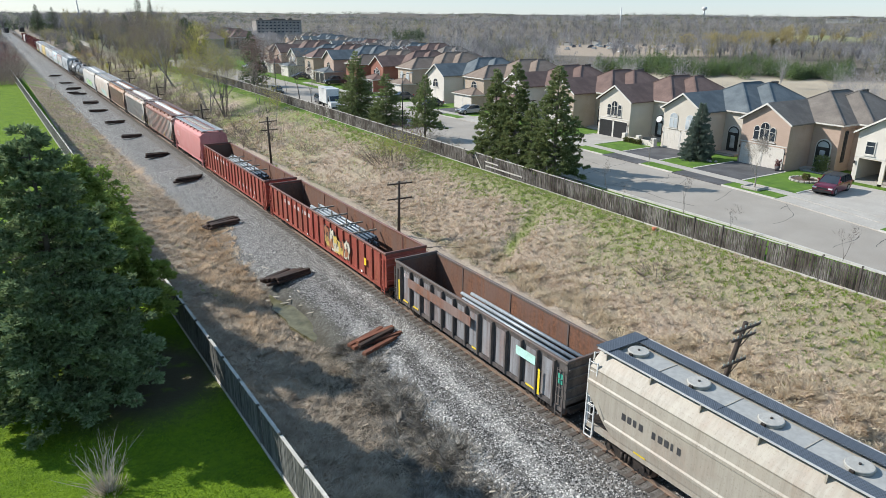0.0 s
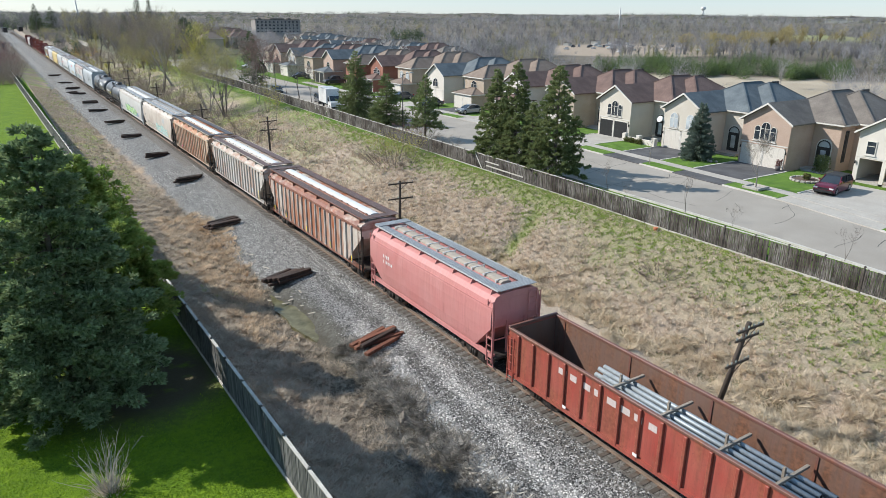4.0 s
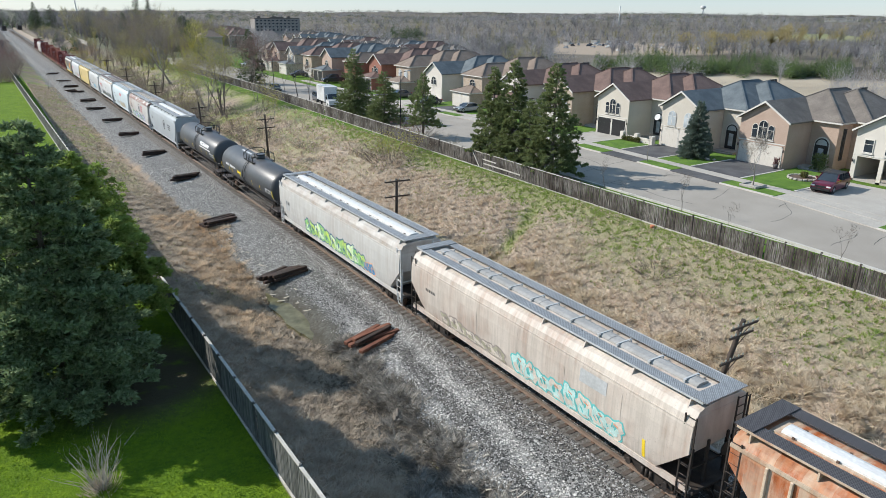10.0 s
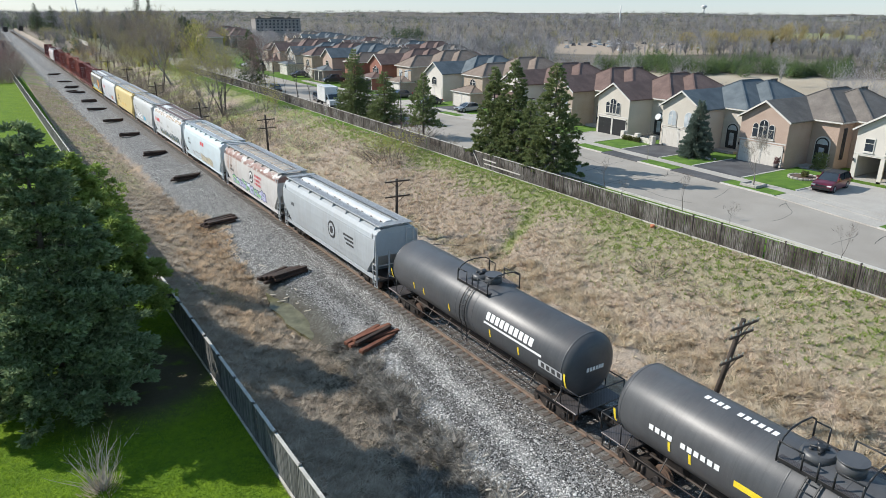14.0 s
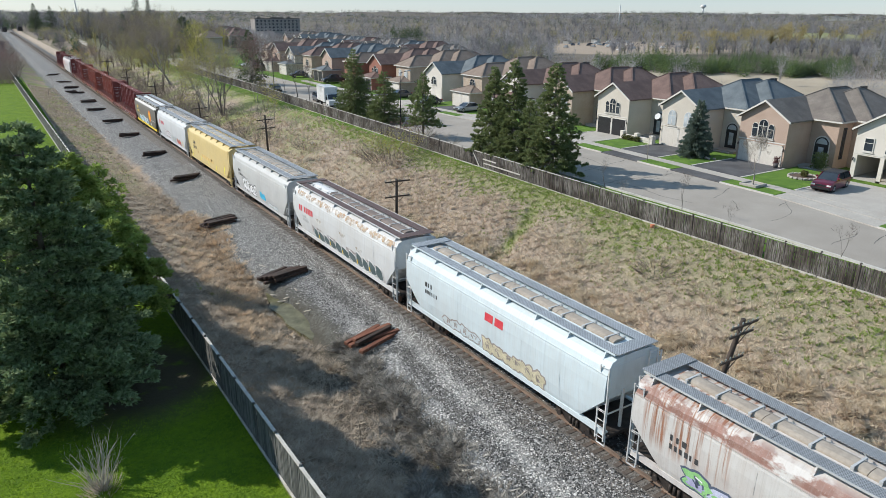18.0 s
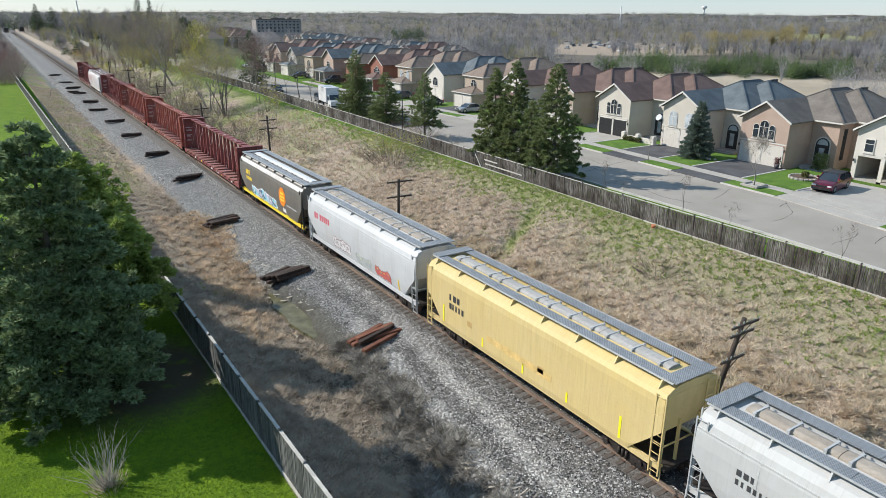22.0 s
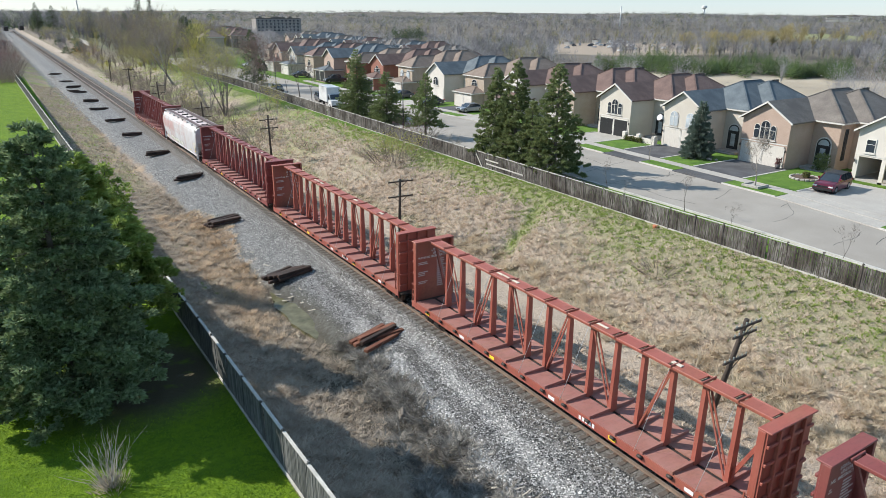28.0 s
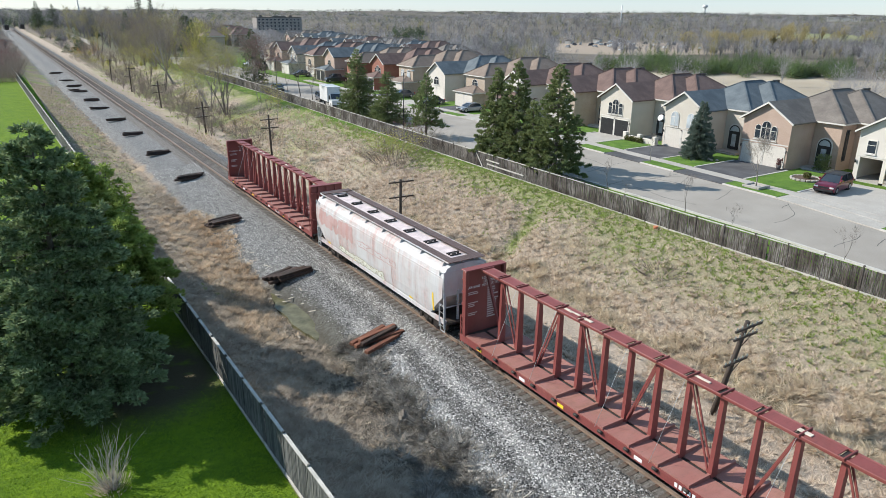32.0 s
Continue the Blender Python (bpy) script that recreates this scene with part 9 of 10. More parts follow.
tri_object("conifers", crowns([q for i, q in enumerate(belt) if i % 3], 42, 170, 0.24, True), PINEBELT, None, "belt of young green pines beyond the dry field", "conifers", "stuff")
grove = []
for i in range(26):
    az, d = radians(g.uniform(28.2, 31.0)), g.uniform(690, 760)
    x, y = EYE[0] + d * math.sin(az), d * math.cos(az)
    grove.append((x, y, zed(x, y), g.uniform(13, 19), g.uniform(5, 8)))
tri_object("conifers", crowns(grove, 13, 120, 0.35, True), WOODSPINE, None, "dark pine grove far behind the houses", "conifers", "stuff")
# a second dark grove, and large bare trees that stand singly behind the houses
grove = []
for i in range(24):
    az, d = radians(g.uniform(36.4, 38.6)), g.uniform(440, 540)
    x, y = EYE[0] + d * math.sin(az), d * math.cos(az)
    grove.append((x, y, zed(x, y), g.uniform(8, 12), g.uniform(2.4, 4)))
tri_object("conifers", crowns(grove, 43, 160, 0.3, True), WOODSPINE, None, "dark pines in a grove behind the roofs", "conifers", "stuff")
big = []
for a0, a1, d0, d1, k in ((62.0, 67.0, 165, 250, 12), (50.2, 53.2, 225, 285, 2), (57.0, 59.0, 250, 300, 1), (44.5, 48.0, 230, 300, 3)):
    for i in range(k):
        az, d = radians(g.uniform(a0, a1)), g.uniform(d0, d1)
        x, y = EYE[0] + d * math.sin(az), d * math.cos(az)
        big.append((x, y, zed(x, y), g.uniform(10, 15), g.uniform(3.4, 5.2)))
tri_object("woods", crowns(big, 44, 420, 0.06, slim=0.03), WOODSPALE, None, "large pale leafless trees standing behind the houses", "woods", "stuff")
# bare trees in the dry field and along the back gardens
edge = []
for i in range(16):
    az, d = radians(g.uniform(38, 66)), g.uniform(150, 250)
    x, y = EYE[0] + d * math.sin(az), d * math.cos(az)
    if x > 84:
        edge.append((x, y, zed(x, y), g.uniform(7, 13), g.uniform(2.2, 4.2)))
tri_object("woods", crowns(edge, 14, 240, 0.07, slim=0.05), WOODS, None, "single leafless trees in the dry field", "woods", "stuff")
left = scatter(260, 330, 900, -12, 0.2, (8, 15), (0.35, 0.5))
tri_object("woods", crowns(left, 15, 260, 0.085, slim=0.08), WOODS, None, "leafless trees beyond the garden", "woods", "stuff")
dark = []
for i in range(60):
    x, y = g.uniform(-45, -17.5), g.uniform(228, 420)
    dark.append((x, y, zed(x, y), g.uniform(6, 10), g.uniform(2.5, 4)))
tri_object("woods", crowns(dark, 16, 420, 0.08, slim=0.1), TWIG, None, "dark bare thicket at the end of the garden fence", "woods", "stuff")
linewoods = []
for i in range(110):
    y = g.uniform(300, 900)
    x = g.uniform(29, 55 + y * 0.06)
    linewoods.append((x, y, zed(x, y), g.uniform(7, 14), g.uniform(2.5, 5)))
tri_object("woods", crowns(linewoods, 17, 260, 0.08, slim=0.09), WOODS, None, "leafless trees along the far end of the line", "woods", "stuff")

# scrub and trees that close the view beside the far end of the line
close = []
for i in range(95):
    y = g.uniform(96, 225)
    close.append((g.uniform(6.2, 13.5), y, 0.0, g.uniform(1.6, 3.4), g.uniform(1.2, 2.4)))
close = [(x, y, zed(x, y), h, w) for x, y, _, h, w in close]
tri_object("scrub", crowns(close, 26, 260, 0.12, slim=0.05), TWIG, None, "grey leafless scrub between the line and the fence", "scrub", "stuff")
behind = []
for i in range(150):
    y = g.uniform(222, 350)
    x = g.uniform(27.5, 46 + (y - 222) * 0.25)
    if not (38 < x < 62 and y < 298):
        behind.append((x, y, zed(x, y), g.uniform(6, 13), g.uniform(2.2, 4.2)))
tri_object("woods", crowns(behind[::2], 27, 330, 0.08, slim=0.06), TWIG, None, "dark leafless trees between the far fence and the houses", "woods", "stuff")
tri_object("woods", crowns(behind[1::4], 28, 330, 0.06, slim=0.1), BUD, None, "budding trees between the far fence and the houses", "woods", "stuff")
tri_object("conifers", crowns([(x, y, z, h * 1.05, w * 0.8) for x, y, z, h, w in behind[3::8]], 29, 320, 0.28, True), WOODSPINE, None, "dark conifers between the far fence and the houses", "conifers", "stuff")
ends = []
for i in range(330):
    y = g.uniform(330, 720)
    x = g.uniform(9 + (y - 330) * 0.01, 24) if i % 3 == 0 else g.uniform(25 + (y - 330) * 0.012, 62 + (y - 330) * 0.1)
    ends.append((x, y, zed(x, y), g.uniform(3, 6) if i % 3 == 0 else g.uniform(8, 17), g.uniform(2.2, 5)))
tri_object("woods", crowns(ends[::2], 32, 300, 0.075, slim=0.08), WOODSDARK, None, "dark leafless trees along the far end of the line", "woods", "stuff")
tri_object("woods", crowns(ends[1::4], 33, 280, 0.08, slim=0.08), WOODSOLIVE, None, "olive budding bushes along the far end of the line", "woods", "stuff")
tri_object("conifers", crowns([(x, y, z, h, w * 0.7) for x, y, z, h, w in ends[3::4]], 34, 260, 0.28, True), WOODSPINE, None, "dark conifers along the far end of the line", "conifers", "stuff")
backwood = []
for i in range(240):
    x, y = g.uniform(-170, 60), g.uniform(745, 980)
    backwood.append((x, y, zed(x, y), g.uniform(9, 16), g.uniform(4, 7)))
tri_object("woods", crowns(backwood[::2], 35, 160, 0.09, slim=0.14), WOODSDARK, None, "dark leafless woods across the far end of the line", "woods", "stuff")
tri_object("conifers", crowns(backwood[1::2], 36, 130, 0.3, True), WOODSPINE, None, "dark conifers across the far end of the line", "conifers", "stuff")
sidewood = []
for i in range(150):
    x, y = g.uniform(-60, -13.5), g.uniform(330, 740)
    sidewood.append((x, y, zed(x, y), g.uniform(5, 11), g.uniform(2.5, 5)))
tri_object("woods", crowns(sidewood, 37, 300, 0.08, slim=0.09), WOODSDARK, None, "dark bare woods on the garden side of the line", "woods", "stuff")
before = [(x, y, zed(x, y), h, w) for x, y, h, w in zip(g.uniform(165, 290, 70), g.uniform(640, 705, 70), g.uniform(9, 13, 70), g.uniform(3, 5, 70))]
tri_object("woods", crowns(before, 38, 150, 0.09, slim=0.14), WOODS, None, "leafless trees before the apartment block", "woods", "stuff")
belt2 = []
for i in range(46):
    y = g.uniform(205, 330)
    x = g.uniform(9.5, 25)
    belt2.append((x, y, zed(x, y), g.uniform(3, 6.5), g.uniform(1.6, 3.2)))
tri_object("woods", crowns(belt2, 18, 260, 0.09, slim=0.06), TWIG, None, "leafless trees and thicket between line and fence", "woods", "stuff")
tri_object("woods", crowns([(x + 2, y + 4, z, h * 0.7, w) for x, y, z, h, w in belt2[::3]], 19, 300, 0.05, slim=0.15), BUD, None, "yellow-green budding bushes between line and fence", "woods", "stuff")

gold = []
for i in range(70):
    x, y = g.normal(462, 34), g.normal(318, 24)
    gold.append((x, y, zed(x, y), g.uniform(8, 13), g.uniform(3, 5)))
tri_object("woods", crowns(gold, 20, 170, 0.06), foliage("golden_buds", (0.30, 0.245, 0.12), (0.38, 0.31, 0.15), (0.41, 0.34, 0.17), 0.08), None, "golden budding trees on the valley side", "woods", "stuff")
# trees and bushes among the far gardens
among = []
for i in range(260):
    x, y = g.uniform(42, 260), g.uniform(170, 620)
    if x < 75 + (y - 140) * 0.55 and not (46 < x < 66 and y < 340):
        among.append((x, y, zed(x, y), g.uniform(6, 13), g.uniform(2, 4)))
tri_object("woods", crowns(among[::2], 21, 260, 0.08, slim=0.06), WOODS, None, "leafless garden trees among the far houses", "woods", "stuff")
tri_object("conifers", crowns(among[1::4], 22, 150, 0.28, True), WOODSPINE, None, "dark garden conifers among the far houses", "conifers", "stuff")
tri_object("woods", crowns(among[3::4], 23, 220, 0.06, slim=0.1), WOODSPALE, None, "pale garden trees among the far houses", "woods", "stuff")
# a skyline of single crowns beyond the far end of the line
tail = []
for i in range(120):
    x, y = g.uniform(-140, 60), g.uniform(720, 1000)
    tail.append((x, y, zed(x, y), g.uniform(9, 17), g.uniform(3, 6)))
tri_object("woods", crowns(tail[::2], 24, 220, 0.07, slim=0.1), WOODS, None, "bare woods beyond the far end of the line", "woods", "stuff")
tri_object("conifers", crowns(tail[1::2], 25, 130, 0.3, True), WOODSPINE, None, "dark conifers beyond the far end of the line", "conifers", "stuff")

# ---------------------------------------------------------------- things beside the line
INSUL = plain("glass_insulator", (0.30, 0.36, 0.34), (0.4, 0.45, 0.42), 4, 0.25, 0, 0)
POLE = plain("old_pole_wood", (0.045, 0.034, 0.027), (0.10, 0.078, 0.062), 1.2, 0.9, 0, 0.3)


def telegraph_pole(label, x, y, top, tilt, arms, rz=0.0, base=None):
    z = zed(x, y) if base is None else base
    h = top - z
    p = thing("telegraph_pole", pose(x, y, z, tilt[0], tilt[1], rz), label, "telegraph pole", "old poles along the line")
    part("shaft", Mb().cyl((0, 0, -0.6), (0, 0, h), 0.15, 12, 0.115), POLE, p)
    for d, w in arms:
        a = part("crossarm", Mb().cbox(-w, w, -0.19, -0.10, h - d - 0.06, h - d + 0.06, 0.012), POLE, p)
        part("brace", Mb().bar((-w * 0.5, -0.15, h - d - 0.05), (0, -0.13, h - d - 0.55), 0.03, 0.04).bar((w * 0.5, -0.15, h - d - 0.05), (0, -0.13, h - d - 0.55), 0.03, 0.04), POLE, a)
        for k in range(6):
            xx = -w * 0.92 + w * 1.84 * k / 5
            part("insulator", Mb().cyl((xx, -0.145, h - d + 0.06), (xx, -0.145, h - d + 0.13), 0.02, 6).cyl((xx, -0.145, h - d + 0.12), (xx, -0.145, h - d + 0.2), 0.04, 8, 0.025), INSUL, a)
    return p


telegraph_pole("dark leaning telegraph pole with three crossarms", 7.3, 17.5, 3.9, (9, 3), ((0.25, 1.15), (0.75, 1.0), (2.2, 1.0)), 4)
telegraph_pole("dark telegraph pole with two crossarms", 8.3, 51.2, 3.45, (0, 1), ((0.2, 1.25), (1.55, 1.25)))
telegraph_pole("dark telegraph pole with two crossarms", 9.0, 87.0, 4.6, (0, -1), ((0.6, 1.2), (1.7, 1.2)))
telegraph_pole("dark telegraph pole with two crossarms", 7.0, 112.5, 3.6, (0, -2), ((0.9, 1.2), (2.3, 1.2)))
telegraph_pole("dark telegraph pole with two crossarms", 7.3, 148.0, 3.8, (0, -2), ((0.8, 1.3), (2.2, 1.3)))
telegraph_pole("dark telegraph pole with two crossarms", 7.2, 181.0, 4.2, (0, 0), ((0.3, 1.3), (2.0, 1.3)))
telegraph_pole("distant dark telegraph pole by the line", 7.4, 214.0, 4.2, (0, 1), ((0.3, 1.3),))

# piles of old sleepers on the gravel
PILES = [(-3.9, 32.2, 14, 7, True), (-5.0, 44.3, 22, 9, False), (-5.0, 59.6, 18, 8, False), (-3.7, 78.0, 8, 5, False), (-3.8, 94.2, 6, 5, False), (-4.3, 111.2, 5, 4, False), (-4.0, 127.5, 4, 5, False), (-4.4, 144.8, 3, 4, False),
         (-3.8, 161.0, 6, 1, False), (-3.9, 158.0, 2, 4, False), (-4.3, 177.0, 3, 4, False), (-5.2, 181.0, 40, 2, False), (-4.2, 190.0, 2, 4, False), (-4.4, 206.0, 2, 4, False), (-4.8, 232.0, 2, 4, False)]
sl = fixed(Mb().cbox(-1.42, 1.42, -0.13, 0.13, 0, 0.2, 0.018).data("old_sleeper", CREOSOTE))
slr = fixed(Mb().cbox(-1.45, 1.45, -0.14, 0.14, 0, 0.2, 0.018).data("old_sleeper", REDTIE))
rp = random.Random(12)
for px, py, turn, count, red in PILES:
    for k in range(count):
        lay = 0 if k < (count + 1) // 2 else 1
        i = k if lay == 0 else k - (count + 1) // 2
        fan = (i - 1.5) * (3.5 if count > 6 else 1.0) + (10 if red and lay else 0)
        c, s = math.cos(radians(turn + fan)), math.sin(radians(turn + fan))
        off = (i - (count / 2 if lay == 0 else count / 2 - 0.6) / 2) * 0.35
        slide = rp.uniform(-0.4, 0.4)
        x, y = px + slide * c - off * s, py + slide * s + off * c
        if red and k == count - 1:
            x, y, lay = px - 0.2, py - 1.15, 0
        o = new("old_sleeper", slr if red and (lay == 0 or k % 2) else sl)
        o.matrix_basis = pose(x, y, max(zed(x + dx * c, y + dx * s) for dx in (-1.1, -0.5, 0, 0.5, 1.1)) + lay * 0.21 + 0.004, rp.uniform(-3, 3), rp.uniform(-1.5, 1.5) + 1, turn + fan + rp.uniform(-4, 4))
        tagged(o, "reddish-brown old wooden sleeper in a loose pile on gravel" if o.data == slr else "dark creosoted old sleeper in a loose pile beside the track", "sleeper", "piles of old sleepers")

# water that stands in the ditch, and broken pale boards round it
m, t, b = nodes("puddle_water", 0.22, 0.0, 0.22)
t.links.new(mixed(t, noise_of(t, coords(t), 1.5), (0.085, 0.08, 0.043), (0.15, 0.14, 0.08)), b.inputs["Base Color"])
PUDDLE = m


def puddle(x, y, w, l, z, seed):
    r = random.Random(seed)
    pts = [(x + math.cos(2 * math.pi * i / 26) * w * r.uniform(0.7, 1.1), y + math.sin(2 * math.pi * i / 26) * l * r.uniform(0.8, 1.1)) for i in range(26)]
    thing("puddle", Matrix(), "shallow muddy water standing in the ditch", "puddle", mb=Mb().prism(pts, 2, z - 0.3, z), material=PUDDLE, kind="structure")


puddle(-6.25, 38.7, 0.95, 4.4, -1.17, 1)
puddle(-6.4, 20.0, 0.35, 5.5, -1.22, 2)
for i in range(26):
    x, y = rp.gauss(-6.0, 0.7), rp.choice((rp.gauss(39.5, 2.4), rp.gauss(39.5, 2.4), rp.gauss(47, 3), rp.gauss(17.5, 2)))
    l = rp.uniform(0.3, 1.0)
    thing("broken_board", pose(x, y, zed(x, y) + 0.03, rp.uniform(-6, 6), rp.uniform(-10, 10), rp.uniform(0, 180)), "broken piece of pale board lying by the ditch", "board", "broken boards", mb=Mb().cbox(-l / 2, l / 2, -0.05, 0.05, 0, 0.025, 0.006), material=NEWWOOD)
thing("drain_pipe", pose(-6.6, 17.6, zed(-6.6, 17.6) + 0.12, 0, 6, 52), "white plastic pipe lying in the ditch", "pipe", mb=Mb().cyl((-1.6, 0, 0), (1.6, 0, 0), 0.06, 10), material=WHITE)
thing("split_log", pose(-6.3, 24.6, zed(-6.3, 24.6) + 0.06, 0, 4, 60), "weathered split log end at the edge of the gravel", "log", mb=Mb().cyl((-0.45, 0, 0), (0.45, 0, 0), 0.11, 8).cyl((-0.4, 0.2, 0), (0.5, 0.22, 0.02), 0.09, 8).cyl((-0.3, 0.1, 0.15), (0.4, 0.12, 0.17), 0.08, 8), material=TWIGGREY)
thing("fallen_branch", pose(16.5, 90.0, zed(16.5, 90.0) + 0.05, 0, 0, 60), "pale fallen board on the slope", "board", mb=Mb().cbox(-1.5, 1.5, -0.08, 0.08, 0, 0.06, 0.01), material=NEWWOOD)
thing("fallen_branch", pose(9.6, 46.2, zed(9.6, 46.2) + 0.08, 0, -2, -36), "long grey fallen branch beside the ditch", "branch", mb=Mb().cyl((-2.4, 0, 0), (0, 0.15, 0.05), 0.06, 6, 0.045).cyl((0, 0.15, 0.05), (2.6, -0.1, 0.0), 0.045, 6, 0.02), material=BARK)
thing("red_pot", pose(21.9, 34.2, zed(21.9, 34.2)), "orange clay pot beside the fence", "pot", mb=Mb().cyl((0, 0, 0), (0, 0, 0.28), 0.13, 12, 0.19), material=plain("clay", (0.45, 0.16, 0.08), None, 3, 0.8))

# ---------------------------------------------------------------- vehicles and small things in the street
TYRE = plain("tyre_rubber", (0.02, 0.02, 0.02), (0.035, 0.035, 0.035), 4, 0.9, 0, 0.1)
RIM = plain("alloy_rim", (0.35, 0.35, 0.36), (0.45, 0.45, 0.46), 4, 0.35, 0.8, 0)
LAMPGLASS = plain("lamp_glass", (0.6, 0.6, 0.58), (0.7, 0.7, 0.68), 3, 0.15, 0, 0)
TAIL = plain("tail_lamp", (0.4, 0.02, 0.02), (0.5, 0.04, 0.03), 3, 0.2, 0, 0)


def car_wheels(c, xs_, half, r=0.35, w=0.22):
    for x in xs_:
        for s in (-1, 1):
            wl = part("wheel", Mb().cyl((x, s * (half - w), r), (x, s * half, r), r, 20), TYRE, c)
            part("rim", Mb().cyl((x, s * half, r), (x, s * (half + 0.012), r), r * 0.62, 14), RIM, wl)


def road_car(label, x, y, turn, paint, length=4.6, high=1.62, kind="suv", z=1.56):
    """Front towards local +X."""
    c = thing("car", pose(x, y, z, 0, 0, turn), label, "car", "parked vehicles")
    a, b = -length / 2, length / 2
    hw, belt = 0.93, 0.62 * high
    # body lofted across: sections at several widths, pulled in towards the top and the ends
    side = [(a + 0.04, 0.30), (a - 0.0, 0.55), (a + 0.04, belt * 0.86), (a + 0.16, belt), (a + 0.8, belt * 1.02), (b - 1.45, belt), (b - 0.9, belt * 0.965), (b - 0.35, belt * 0.88), (b - 0.07, belt * 0.74), (b, 0.52), (b - 0.06, 0.30), (b - 1.2, 0.24), (a + 1.2, 0.24)]
    cx = (a + b) / 2
    ring = lambda y, kx, kz: [(cx + (p[0] - cx) * kx, y, 0.24 + (p[1] - 0.24) * kz) for p in side]
    part("body", Mb().loft([ring(-hw, 0.955, 0.80), ring(-hw * 0.97, 0.975, 0.93), ring(-hw * 0.82, 0.995, 0.99), ring(0, 1.0, 1.0), ring(hw * 0.82, 0.995, 0.99), ring(hw * 0.97, 0.975, 0.93), ring(hw, 0.955, 0.80)], True, True, True), paint, c)
    if kind == "pickup":
        cab = [(a + 1.75, belt * 0.98), (a + 1.95, high - 0.06), (a + 2.2, high), (b - 2.2, high), (b - 2.0, high - 0.05), (b - 1.25, belt * 0.98)]
    elif kind == "sedan":
        cab = [(a + 0.6, belt * 0.98), (a + 1.25, high - 0.06), (a + 1.6, high), (b - 2.2, high), (b - 1.95, high - 0.05), (b - 1.1, belt * 0.98)]
    else:
        cab = [(a + 0.1, belt * 0.98), (a + 0.42, high - 0.08), (a + 0.75, high), (b - 2.25, high), (b - 2.0, high - 0.05), (b - 1.2, belt * 0.97)]
    low = cab[0][1]
    ck = lambda y, dz: [(p[0], y * (1 - 0.2 * (p[1] - low) / (high - low)), p[1] - dz * (p[1] - low) / (high - low)) for p in cab]
    part("cabin_glass", Mb().loft([ck(-0.88, 0.05), ck(-0.7, 0.0), ck(0.7, 0.0), ck(0.88, 0.05)], True, True), GLASS, c)
    rf = lambda y, dz: [(cab[1][0] - 0.02, y, cab[1][1] + 0.012 - dz), (cab[2][0], y, high + 0.015 - dz), (cab[3][0], y, high + 0.015 - dz), (cab[4][0] + 0.02, y, cab[4][1] + 0.012 - dz)]
    part("roof", Mb().loft([rf(-0.715, 0.05), rf(-0.55, 0.0), rf(0.55, 0.0), rf(0.715, 0.05)], False, False), BLACK if kind == "suv" else paint, c)
    for s in (-1, 1):
        for p, q in ((cab[0], cab[1]), (cab[5], cab[4])):
            part("pillar", Mb().bar((p[0], s * 0.885, p[1]), (q[0], s * 0.735, q[1]), 0.06, 0.06), paint, c)
        m_ = (cab[1][0] + cab[4][0]) / 2
        part("pillar", Mb().bar((m_, s * 0.89, low), (m_ - 0.05, s * 0.725, high - 0.05), 0.07, 0.05), BLACK, c)
        for x_ in (a + 0.85, b - 0.85):
            part("wheel_arch", Mb().cyl((x_, s * 0.5, 0.36), (x_, s * 0.925, 0.36), 0.43, 18), BLACK, c)
    part("bumper", Mb().cbox(b - 0.12, b + 0.05, -0.86, 0.86, 0.28, 0.5, 0.03).cbox(a - 0.05, a + 0.12, -0.86, 0.86, 0.28, 0.5, 0.03), BLACK, c)
    part("grille", Mb().box(b - 0.06, b + 0.012, -0.45, 0.45, 0.55, 0.72), BLACK, c)
    for s in (-1, 1):
        part("headlight", Mb().cbox(b - 0.22, b - 0.005, *sorted((s * 0.52, s * 0.88)), 0.60, 0.74, 0.02), LAMPGLASS, c)
        part("tail_light", Mb().cbox(a - 0.015, a + 0.1, *sorted((s * 0.66, s * 0.9)), 0.7, 0.95, 0.02), TAIL, c)
        part("mirror", Mb().cbox(b - 1.55, b - 1.35, *sorted((s * 0.9, s * 1.06)), 0.68 * high, 0.8 * high, 0.03), paint, c)
    car_wheels(c, (a + 0.85, b - 0.85), 0.945)
    return c


def car_paint(name, c):
    m, t, b = nodes(name, 0.28, 0.25, 0.6)
    b.inputs["Coat Weight"].default_value = 0.6
    t.links.new(mixed(t, noise_of(t, coords(t), 2.0), c, tuple(x * 1.2 for x in c)), b.inputs["Base Color"])
    return m


MAROON = car_paint("maroon_car_paint", (0.15, 0.008, 0.024))
NAVY = car_paint("dark_car_paint", (0.025, 0.03, 0.042))
SILVER = car_paint("silver_car_paint", (0.22, 0.235, 0.25))
WHITECAR = car_paint("white_car_paint", (0.7, 0.71, 0.72))
road_car("dark red sport-utility car parked on a concrete driveway", 45.6, 33.3, 188, MAROON, 4.7, 1.62)
road_car("dark pickup truck parked before a garage", 47.6, 152.0, 175, NAVY, 5.6, 1.85, "pickup")
road_car("silver-grey saloon car on a driveway", 46.4, 95.0, 178, SILVER, 4.7, 1.45, "sedan")
road_car("dark saloon car in a driveway", 45.5, 106.0, 180, NAVY, 4.6, 1.45, "sedan")
road_car("dark car in a driveway", 46.0, 117.6, 180, NAVY, 4.6, 1.5, "sedan")
road_car("dark car parked behind the white truck", 31.0, 121.5, 260, NAVY, 4.5, 1.6, z=1.42)
road_car("white sport-utility car before a distant house", 45.0, 207.0, 175, WHITECAR, 4.8, 1.8)
road_car("dark pickup truck before a distant house", 45.5, 199.0, 175, NAVY, 5.6, 1.85, "pickup")
